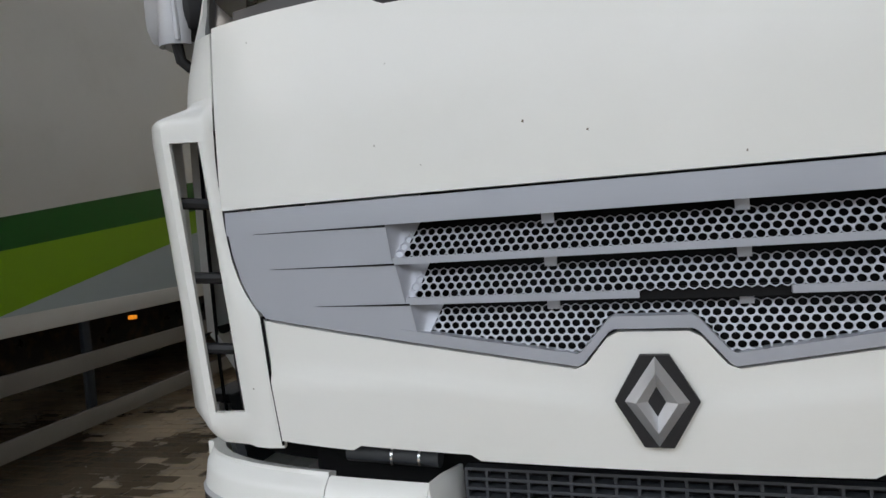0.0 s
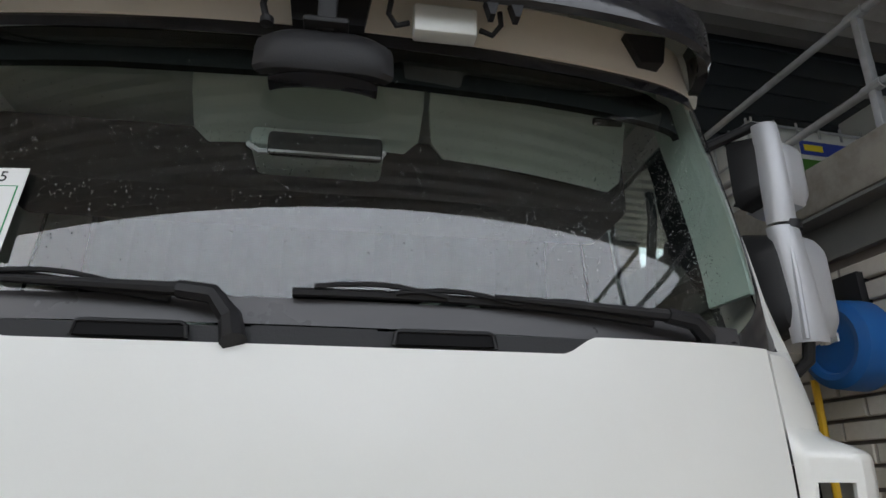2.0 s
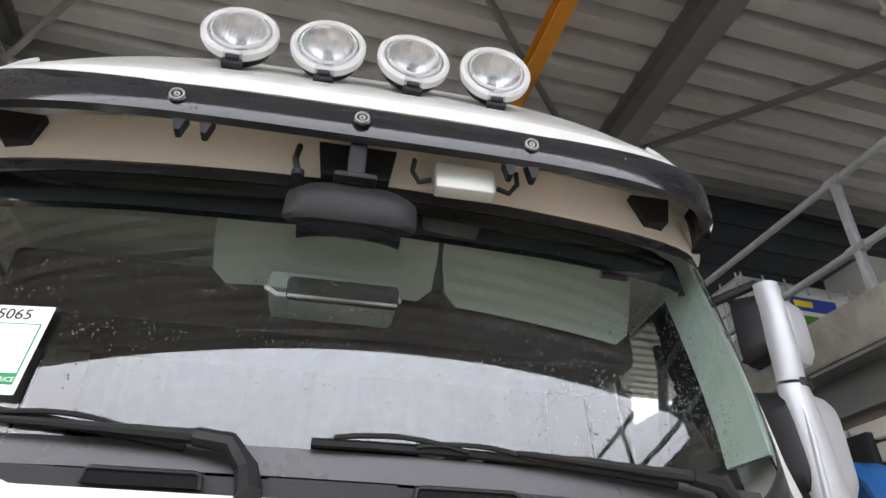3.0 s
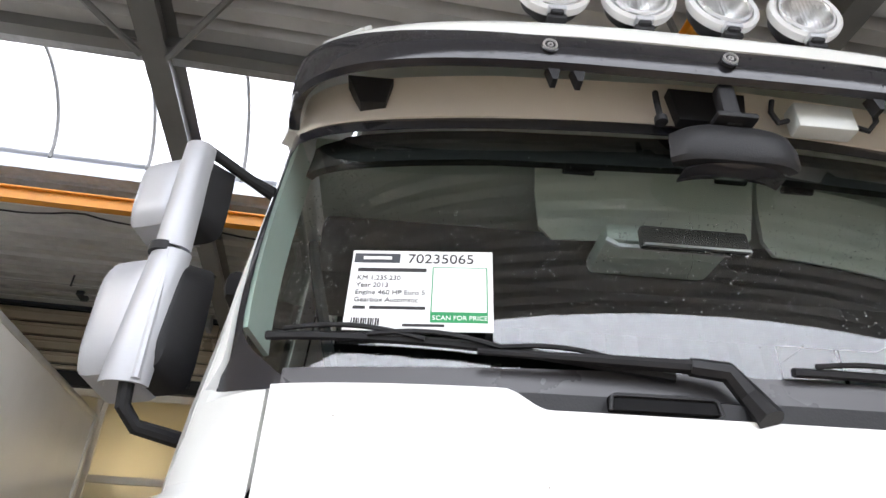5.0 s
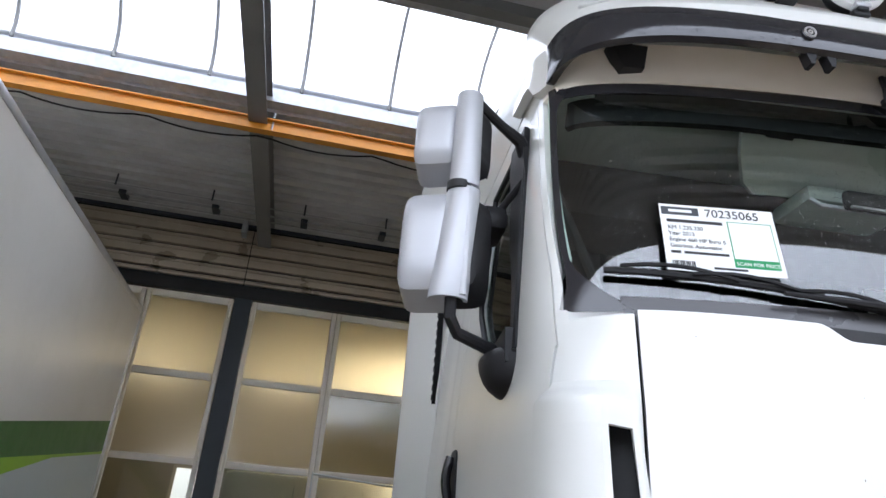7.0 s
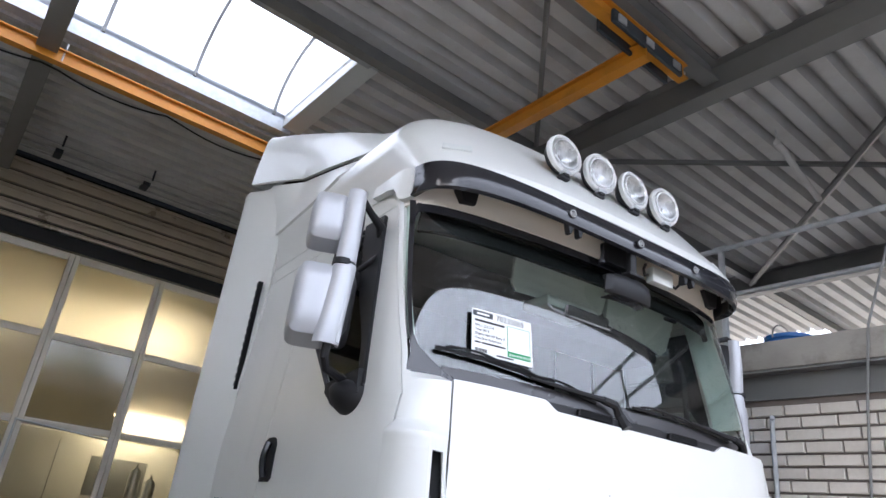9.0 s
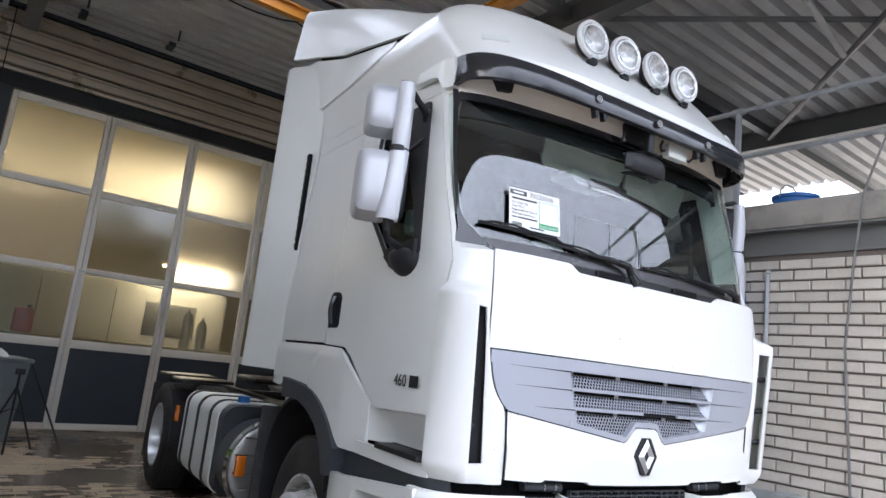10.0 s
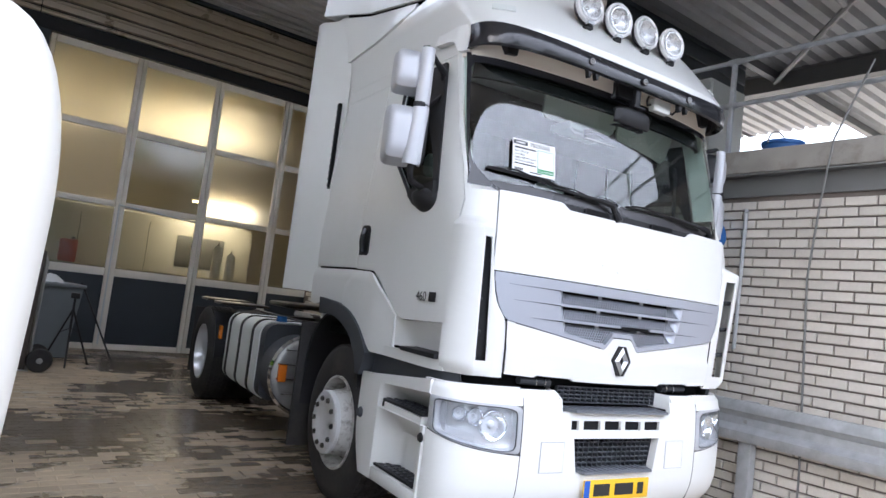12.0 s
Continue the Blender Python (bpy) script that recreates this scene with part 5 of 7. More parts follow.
def lettering(text, x, y, size, mat, parent, lift=0.0022, m=None):
    cu = bpy.data.curves.new("lettering", "FONT")
    cu.body, cu.size, cu.extrude = text, size, 0.0004
    tmp = new("lettering", cu)
    me = bpy.data.meshes.new_from_object(tmp.evaluated_get(bpy.context.evaluated_depsgraph_get()))
    bpy.data.objects.remove(tmp)
    me.materials.clear()
    me.materials.append(mat)
    ob = new("lettering", me)
    ob.parent = parent
    ob.matrix_basis = m if m is not None else pose(x, y, lift)
    return ob


def flat(name, x0, x1, y0, y1, mat, parent, z=0.0016):
    return part(name, Shape().box(x0, x1, y0, y1, z, z + 0.0006), mat, parent)


bpy.context.view_layer.update()
lettering("70235065", -0.030, 0.066, 0.034, INK, notice)
lettering("KM 1.235.230", -0.128, 0.022, 0.0155, INK, notice)
lettering("Year 2013", -0.128, 0.004, 0.0155, INK, notice)
lettering("Engine 460 HP Euro 5", -0.128, -0.014, 0.0155, INK, notice)
lettering("Gearbox Automatic", -0.128, -0.032, 0.0155, INK, notice)
flat("printed_bar", -0.128, 0.010, 0.043, 0.052, INK, notice)
flat("printed_bar", -0.128, -0.104, -0.049, -0.042, INK, notice)
flat("printed_bar", -0.096, 0.012, -0.049, -0.042, INK, notice)
flat("printed_bar", -0.030, 0.050, -0.088, -0.082, INK, notice)
flat("header_band", -0.138, -0.045, 0.066, 0.090, DARK, notice)
flat("header_mark", -0.120, -0.062, 0.074, 0.082, PAPER, notice, 0.0024)
flat("green_band", 0.022, 0.132, -0.078, -0.056, GREENINK, notice)
flat("code_frame", 0.022, 0.132, -0.056, 0.056, GREENINK, notice)
flat("code_field", 0.0245, 0.1295, -0.054, 0.0535, PAPER, notice, 0.0024)
lettering("SCAN FOR PRICE", 0.026, -0.072, 0.0138, PAPER, notice, 0.0026)
for i in range(12):
    flat("printed_line", -0.128 + i * 0.0046, -0.1258 + i * 0.0046 + (0.0012 if i % 3 else 0), -0.086, -0.070, INK, notice)

# ---------------------------------------------------------------- side mirrors
def rounded(s, x0, x1, y0, y1, z0, z1, b):
    return s.box(x0, x1, y0, y1, z0, z1, b)


def side_mirror(sgn):
    base = Shape().prism([(0.40, 1.965), (0.45, 1.93), (0.60, 1.925), (0.70, 1.99), (0.70, 2.03), (0.41, 2.06)], 0.05, Matrix(((0, 0, sgn, sgn * 1.115), (1, 0, 0, 0), (0, 1, 0, 0), (0, 0, 0, 1))))
    base.sheet([[(sgn * (1.11 + 0.10 * math.cos(v) * math.cos(u)), 0.52 + 0.135 * math.cos(v) * math.sin(u) + 0.02 * math.sin(v), 1.985 + (0.05 if v > 0 else 0.105) * math.sin(v)) for u in (span(-1.5, 1.5, 12) if sgn > 0 else span(1.5, -1.5, 12))] for v in span(-1.5, 1.5, 12)], 0.01)
    mi = part("side_mirror", base, BLACK, truck, "silver and black double side mirror on two black arms")
    up, lo = Shape(), Shape()

    turn_ = Matrix.Translation((sgn * 1.318, 0.42, 0)) @ pose(0, 0, 0, 0, 0, sgn * 22) @ Matrix.Translation((-sgn * 1.318, -0.42, 0))

    def housing(s, x0, x1, z0, z1, y0, d, tilt):
        # a shell, rounder outside, whose front bulges
        grid = []
        n, k = 12, 12
        for i in range(n + 1):
            row = []
            for j in range(k + 1):
                u, w = 2 * j / k - 1, 2 * i / n - 1
                e = 1 - max(abs(u), abs(w)) ** 5
                r = (abs(u) ** 6 + abs(w) ** 6) ** (1 / 6)
                q = 1.0 if r < 1e-6 else max(abs(u), abs(w)) / r
                x = (x0 + x1) / 2 + (x1 - x0) / 2 * u * q
                z = (z0 + z1) / 2 + (z1 - z0) / 2 * w * q
                y = y0 + d * (1 - max(0.0, e) ** 0.45)
                row.append((sgn * x, y, z))
            grid.append(row if sgn > 0 else row[::-1])
        s.sheet(grid, 0.012)
        return s.moved(turn_)

    part("upper_housing", housing(up, 1.312, 1.475, 2.525, 2.775, 0.385, 0.13, 0), SILVER, mi, "silver mirror housing")
    part("lower_housing", housing(lo, 1.306, 1.485, 2.115, 2.465, 0.375, 0.14, 0), SILVER, mi, "silver mirror housing")
    part("inner_shell", housing(Shape(), 1.245, 1.42, 2.535, 2.768, 0.400, 0.11, 0), BLACK, mi, "black inner mirror shell")
    part("inner_shell", housing(Shape(), 1.232, 1.42, 2.125, 2.455, 0.392, 0.12, 0), BLACK, mi, "black inner mirror shell")
    stem = Shape()
    for z0, z1, w0, w1 in ((2.455, 2.776, 0.044, 0.040), (2.112, 2.445, 0.054, 0.048)):
        grid = []
        for i in range(9):
            f = i / 8
            z = z0 + (z1 - z0) * f
            w = w0 + (w1 - w0) * f
            x = 1.302 + 0.024 * (2.44 - z) / 0.33 if z < 2.45 else 1.302
            row = [(sgn * (x + w * math.sin(a)), 0.405 - 0.048 * math.cos(a) * (1 - 0.15 * abs(2 * f - 1) ** 4), z) for a in span(-1.6, 1.6, 10)]
            grid.append(row if sgn > 0 else row[::-1])
        stem.sheet(grid, 0.012)
    part("mirror_stem", stem, SILVER, mi, "bright silver stem cover")
    part("mirror_ridge", Shape().tube([(sgn * 1.292, 0.372, 2.12), (sgn * 1.292, 0.366, 2.28), (sgn * 1.294, 0.372, 2.44)], 0.010, 8).tube([(sgn * 1.294, 0.372, 2.52), (sgn * 1.294, 0.370, 2.64), (sgn * 1.296, 0.376, 2.76)], 0.009, 8), SILVER, mi)
    part("mirror_joint", Shape().tube([(sgn * 1.318, 0.395, 2.438), (sgn * 1.318, 0.395, 2.462)], 0.036, 16), BLACK, mi)
    bk = Shape()
    bk.box(sgn * 1.285, sgn * 1.448, 0.44, 0.515, 2.55, 2.75, 0.02).box(sgn * 1.275, sgn * 1.456, 0.435, 0.515, 2.14, 2.44, 0.02).moved(turn_)
    bb = part("mirror_back", bk, BLACK, mi)
    part("mirror_glass", Shape().box(sgn * 1.305, sgn * 1.44, 0.514, 0.519, 2.56, 2.74).box(sgn * 1.295, sgn * 1.448, 0.514, 0.519, 2.15, 2.43).moved(turn_), CHROME, bb)
    part("mirror_arm", Shape().tube([(sgn * 1.318, 0.42, 2.78), (sgn * 1.29, 0.43, 2.795), (sgn * 1.18, 0.50, 2.755), (sgn * 1.11, 0.54, 2.735), (sgn * 1.085, 0.56, 2.70)], [0.016, 0.016, 0.016, 0.022, 0.026], 10), BLACK, mi)
    part("mirror_arm", Shape().tube([(sgn * 1.318, 0.40, 2.12), (sgn * 1.316, 0.41, 2.07), (sgn * 1.29, 0.44, 2.035), (sgn * 1.16, 0.53, 2.02)], [0.017, 0.017, 0.017, 0.02], 10), BLACK, mi)
    # corner cover of the door window and the kerb mirror on it
    cov = Shape()
    rows = []
    for z in span(2.0, 2.80, 8):
        y0 = win_front(z) - 0.008
        w = 0.05 + 0.13 * ease((z - 2.1) / 0.45)
        row = [at_len(len_y(y, z, sgn), z, 0.008 + 0.012 * (z > 2.6)) for y in (y0, y0 + w / 2, y0 + w)]
        rows.append(row if sgn > 0 else row[::-1])
    part("corner_cover", cov.sheet(rows, 0.015), BLACK, mi)
    kb = part("kerb_mirror", Shape().box(sgn * 1.12, sgn * 1.225, 0.60, 0.78, 2.44, 2.53, 0.03), BLACK, mi, "small black kerb mirror")
    part("kerb_arm", Shape().tube([(sgn * 1.09, 0.56, 2.60), (sgn * 1.15, 0.64, 2.52)], 0.012, 8), BLACK, kb)
    return mi


side_mirror(-1)
side_mirror(1)

# ---------------------------------------------------------------- cab interior
PILLAR = material("pillar_trim", (0.52, 0.63, 0.57), 0.7)
for sgn in (-1, 1):
    part("inner_door", Shape().box(sgn * 1.04, sgn * 1.06, 0.62, 2.0, 1.2, 1.98, 0.01), CABIN, truck)
part("inner_header", Shape().sheet([[facing(x, z, -0.05 - b) for x in span(-0.95, 0.95, 40)] for z, b in ((2.77, 0.0), (2.80, 0.01), (2.83, 0.03))], 0.02), CABIN_DARK, truck)
for x0, x1 in ((-0.375, 0.272), (0.288, 0.92)):
    vz = []
    for k, (y, z) in enumerate(((0.430, 2.866), (0.442, 2.850), (0.462, 2.79), (0.490, 2.69), (0.505, 2.655))):
        cut = (0.0, 0.0, 0.0, 0.012, 0.05)[k]
        vz.append([(x, y + 0.12 * x * x, z - 0.05 * x * x) for x in span(x0 + cut, x1 - cut, 16)])
    iv = part("inner_visor", Shape().sheet(vz[::-1], 0.018), CABIN, truck, "folded grey green sun visor inside the cab")
    for f in (0.12, 0.82):
        xx = x0 + (x1 - x0) * f
        part("visor_hinge", Shape().tube([(xx, 0.43 + 0.12 * xx * xx, 2.846 - 0.05 * xx * xx), (xx + 0.09, 0.43 + 0.12 * xx * xx, 2.846 - 0.05 * xx * xx)], 0.012, 8), CABIN_DARK, iv)
sensor = part("sensor_bar", Shape().box(-0.14, 0.15, 0.335, 0.365, 2.535, 2.60, 0.012), CABIN_DARK, truck, "dark sensor bar with a bright lower edge")
part("sensor_trim", Shape().box(-0.135, 0.145, 0.328, 0.337, 2.533, 2.540), STEEL, sensor)
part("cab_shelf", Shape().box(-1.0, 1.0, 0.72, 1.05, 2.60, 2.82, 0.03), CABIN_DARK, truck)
part("dashboard", Shape().box(-1.0, 1.0, 0.16, 0.55, 1.80, 2.03, 0.05), DASH, truck, "dark dashboard")
part("instrument_hood", Shape().box(0.25, 0.75, 0.32, 0.58, 1.95, 2.12, 0.05), DASH, truck)
bz = part("steering_wheel", Shape().lathe([(0.0, 0.0), (0.05, 0.005), (0.07, 0.0)], 20, pose(0.5, 0.66, 2.10, 55)), CABIN_DARK, truck)
part("steering_rim", Shape().tube([tuple(pose(0.5, 0.66, 2.10, 55) @ Vector((0.215 * math.cos(a), 0.215 * math.sin(a), 0.03))) for a in span(0, 2 * math.pi, 36)], 0.015, 8, False), CABIN_DARK, bz)
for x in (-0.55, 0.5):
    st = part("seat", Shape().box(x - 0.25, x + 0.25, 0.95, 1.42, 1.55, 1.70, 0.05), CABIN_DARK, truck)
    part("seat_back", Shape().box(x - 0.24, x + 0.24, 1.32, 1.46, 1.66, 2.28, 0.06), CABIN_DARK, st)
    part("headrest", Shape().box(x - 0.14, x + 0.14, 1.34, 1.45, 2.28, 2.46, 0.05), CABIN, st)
# near-black sheet that closes the view, the sleeper's dimness as colour
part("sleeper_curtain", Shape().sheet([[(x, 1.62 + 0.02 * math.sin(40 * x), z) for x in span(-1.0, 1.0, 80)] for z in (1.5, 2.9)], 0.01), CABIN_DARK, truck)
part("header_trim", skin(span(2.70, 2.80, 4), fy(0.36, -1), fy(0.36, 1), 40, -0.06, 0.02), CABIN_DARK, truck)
cs = part("roof_console", Shape().box(-0.20, 0.16, 0.42, 0.62, 2.60, 2.66, 0.02), CABIN, truck)
part("console_edge", Shape().tube([(-0.20, 0.42, 2.60), (-0.17, 0.41, 2.575), (0.13, 0.41, 2.575), (0.16, 0.42, 2.60)], 0.008, 6), SILVER, cs)
for sgn in (-1, 1):
    rows = []
    for z in span(2.19, 2.84, 12):
        p = at_len(edge_len(sgn, 0.034)(z), z, -0.016)
        r = [(p[0] - sgn * 0.022 * f, p[1] + 0.15 * f, z) for f in (0, 0.3, 0.7, 1)]
        rows.append(r if sgn < 0 else r[::-1])
    part("inner_pillar", Shape().sheet(rows, 0.012), PILLAR, truck, "grey green inner pillar trim")
    part("grab_handle", Shape().tube([(sgn * 0.86, 0.40, 2.12), (sgn * 0.89, 0.44, 2.2), (sgn * 0.97, 0.52, 2.5), (sgn * 0.99, 0.56, 2.6)], 0.015, 8), CABIN_DARK, truck)

# ---------------------------------------------------------------- bumper
def bump(x, z, out=0.0):
    """The bumper's face at x (front) and z."""
    yf = lerp([(0.30, 0.03), (0.36, -0.02), (0.45, -0.05), (0.55, -0.058), (0.75, -0.056), (0.9, -0.045), (0.96, -0.03), (0.985, 0.0)], z)
    q = min(0.99999, abs(x) / 1.162) ** 4.2
    return (x, yf - out + 0.42 * (1 - (1 - q) ** (1 / 4.2)), z)


def bump_side(a, z, sgn, out=0.0):
    """The bumper's corner by angle a (0 front, 1 side)."""
    yf = bump(0, z)[1]
    s, c = math.sin(a * math.pi / 2), math.cos(a * math.pi / 2)
    return (sgn * (1.162 + out * s) * s ** (2 / 4.2), yf - out * c + 0.42 * (1 - c ** (2 / 4.2)), z)


def panel(x0, x1, z0, z1, nx=12, nz=6, out=0.0, thick=0.03, shape=None):
    return (shape or Shape()).sheet([[bump(x, z, out) for x in span(x0, x1, nx)] for z in span(z0, z1, nz)], thick)


def lamp_low(u):
    return 0.648 + 0.093 * max(0.0, u) ** 1.2


def lamp_top(u):
    return 0.901 + 0.014 * u


bm_ = Shape()
HLGREY = material("headlamp_grey", (0.42, 0.43, 0.45), 0.35, vary=0.05)
panel(-0.44, 0.44, 0.30, 0.548, 24, 8, 0, 0.03, bm_)
panel(-0.44, 0.44, 0.735, 0.782, 24, 3, 0, 0.05, bm_)
panel(-0.44, 0.44, 0.832, 0.878, 24, 3, 0, 0.05, bm_)
for i in range(6):
    x = -0.44 + (0, 0.125, 0.29, 0.455, 0.62, 0.785)[i] - 0.0
    w = (0.07, 0.035, 0.035, 0.035, 0.035, 0.095)[i]
    panel(x, x + w, 0.782, 0.832, 2, 2, 0, 0.05, bm_)
for sgn in (-1, 1):
    # cheeks beside the lower intake narrow downwards
    rows = []
    for z in span(0.548, 0.735, 6):
        xi = 0.31 + 0.035 * (z - 0.548) / 0.187
        r = [bump(sgn * x, z) for x in span(xi, 0.44, 5)]
        rows.append(r if sgn > 0 else r[::-1])
    bm_.sheet(rows, 0.05)
    rows = [[bump(sgn * x, z) for x in (span(0.44, 0.702, 10) if sgn > 0 else span(0.702, 0.44, 10))] for z in span(0.30, 0.945, 16)]
    bm_.sheet(rows, 0.03)
    # raised shoulder that steps down beside the upper intake
    rows = [[bump(sgn * x, z) for x in (span(0.465, 0.705, 10) if sgn > 0 else span(0.705, 0.465, 10))] for z in (0.945, 0.965, 0.985)]
    bm_.sheet(rows, 0.03)
    # inner return of the shoulder beside the upper intake
    rows = [[bump(sgn * e, z), (sgn * (e - 0.012), 0.06, z), (sgn * 0.425, 0.12, z)] for e, z in ((0.44, 0.900), (0.442, 0.945), (0.458, 0.968), (0.468, 0.985))]
    bm_.sheet(rows if sgn < 0 else [r[::-1] for r in rows], 0.008)
    # corner pieces below and above the headlight
    for lower in (True, False):
        rows = []
        for f in span(0, 1, 10):
            r = []
            for a in span(0.229, 0.90, 26):
                z0, z1 = lamp_low((a - 0.225) / 0.665), lamp_top((a - 0.225) / 0.665)
                r.append(bump_side(a, 0.30 + (z0 - 0.30) * f if lower else z1 + (0.992 - z1) * f, sgn))
            rows.append(r if sgn > 0 else r[::-1])
        bm_.sheet(rows, 0.03)
bumper = part("bumper", bm_, WHITE, truck, "white three-piece bumper")
# near-black sheet paints the shade inside the bumper
part("bumper_shade", Shape().box(-0.80, 0.80, 0.13, 0.16, 0.36, 1.06), SEAM_AND_SHADE, bumper)
for sgn in (-1, 1):
    part("bumper_seam", Shape().tube([bump(sgn * 0.7045, z, -0.001) for z in span(0.31, 0.985, 14)], 0.0022, 5), SEAM_AND_SHADE, bumper)
    fog = Shape().sheet([[bump(sgn * x, z, 0.004) for x in (span(0.415, 0.573, 6) if sgn > 0 else span(0.573, 0.415, 6))] for z in span(0.558, 0.716, 5)], 0.006)
    part("cover_joint", Shape().tube([bump(sgn * x, z, 0.0015) for x, z in ((0.413, 0.556), (0.575, 0.556), (0.575, 0.718), (0.413, 0.718), (0.413, 0.556))], 0.0022, 5), HLGREY, bumper)
    part("fog_cover", fog, WHITE, bumper, "square white lamp cover")
    part("bolt", Shape().lathe([(0.0, 0.012), (0.02, 0.01), (0.026, 0.0)], 16, pose(sgn * 1.163, 0.213, 0.683, 0, 90 * sgn, 0)), BLACK, bumper)


def grid_insert(name, x0, x1, z0, z1, y, nx, nz, label):
    # each intake's near-black back stands in for the shade behind its bars
    ob = part(name, Shape().box(x0, x1, y + 0.03, y + 0.036, z0, z1), SEAM_AND_SHADE, bumper, label)
    for i in range(nx + 1):
        x = x0 + (x1 - x0) * i / nx
        part("grille_bar", Shape().box(x - 0.003, x + 0.003, y, y + 0.025, z0, z1), DARK, ob)
    for k in range(nz + 1):
        z = z0 + (z1 - z0) * k / nz
        part("grille_bar", Shape().box(x0, x1, y - 0.003, y + 0.022, z - 0.003, z + 0.003), DARK, ob)
    return ob


grid_insert("upper_intake", -0.40, 0.40, 0.915, 1.000, 0.055, 18, 4, "black grid air intake")
grid_insert("lower_intake", -0.33, 0.33, 0.56, 0.73, 0.0, 17, 6, "black grid air intake")
# near-black strip close behind the slots, their shade put in as colour
part("slot_shade", Shape().box(-0.42, 0.42, -0.034, -0.02, 0.77, 0.84), SEAM_AND_SHADE, bumper)
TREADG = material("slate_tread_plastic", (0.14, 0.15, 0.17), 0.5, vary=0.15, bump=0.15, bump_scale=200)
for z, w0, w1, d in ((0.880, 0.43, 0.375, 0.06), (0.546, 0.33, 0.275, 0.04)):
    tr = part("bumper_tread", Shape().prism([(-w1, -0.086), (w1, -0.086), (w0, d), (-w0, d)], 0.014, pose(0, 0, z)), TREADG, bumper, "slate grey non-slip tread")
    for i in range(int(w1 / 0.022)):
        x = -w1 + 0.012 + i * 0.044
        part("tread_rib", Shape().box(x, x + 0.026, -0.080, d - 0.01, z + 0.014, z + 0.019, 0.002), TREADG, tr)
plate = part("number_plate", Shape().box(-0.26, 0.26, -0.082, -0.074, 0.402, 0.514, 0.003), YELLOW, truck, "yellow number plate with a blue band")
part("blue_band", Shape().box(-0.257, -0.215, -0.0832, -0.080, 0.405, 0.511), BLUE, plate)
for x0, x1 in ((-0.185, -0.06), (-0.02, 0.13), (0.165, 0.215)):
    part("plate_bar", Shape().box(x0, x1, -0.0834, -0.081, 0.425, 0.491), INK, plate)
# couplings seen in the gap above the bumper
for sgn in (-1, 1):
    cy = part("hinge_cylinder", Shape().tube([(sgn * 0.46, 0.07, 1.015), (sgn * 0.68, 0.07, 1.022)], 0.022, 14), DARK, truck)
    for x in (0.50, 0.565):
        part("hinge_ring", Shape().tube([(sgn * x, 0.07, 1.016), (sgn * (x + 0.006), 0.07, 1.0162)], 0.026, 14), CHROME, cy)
# near-black sheet stands for the shade in the gap over the bumper
part("gap_shade", skin(span(0.97, 1.06, 2), fy(0.12, -1), fy(0.12, 1), 40, -0.10, 0.01), SEAM_AND_SHADE, truck)

# ---------------------------------------------------------------- headlights
HLREF = material("headlamp_chrome", (0.92, 0.93, 0.95), 0.10, metal=0.92, vary=0.02, rough_vary=0.03)
HLBACK = material("headlamp_bowl", (0.72, 0.73, 0.75), 0.2, metal=0.45, vary=0.04)
HLGLASS = thin_glass("headlight_glass", (0.97, 0.98, 0.99), 0.02, 1.42)
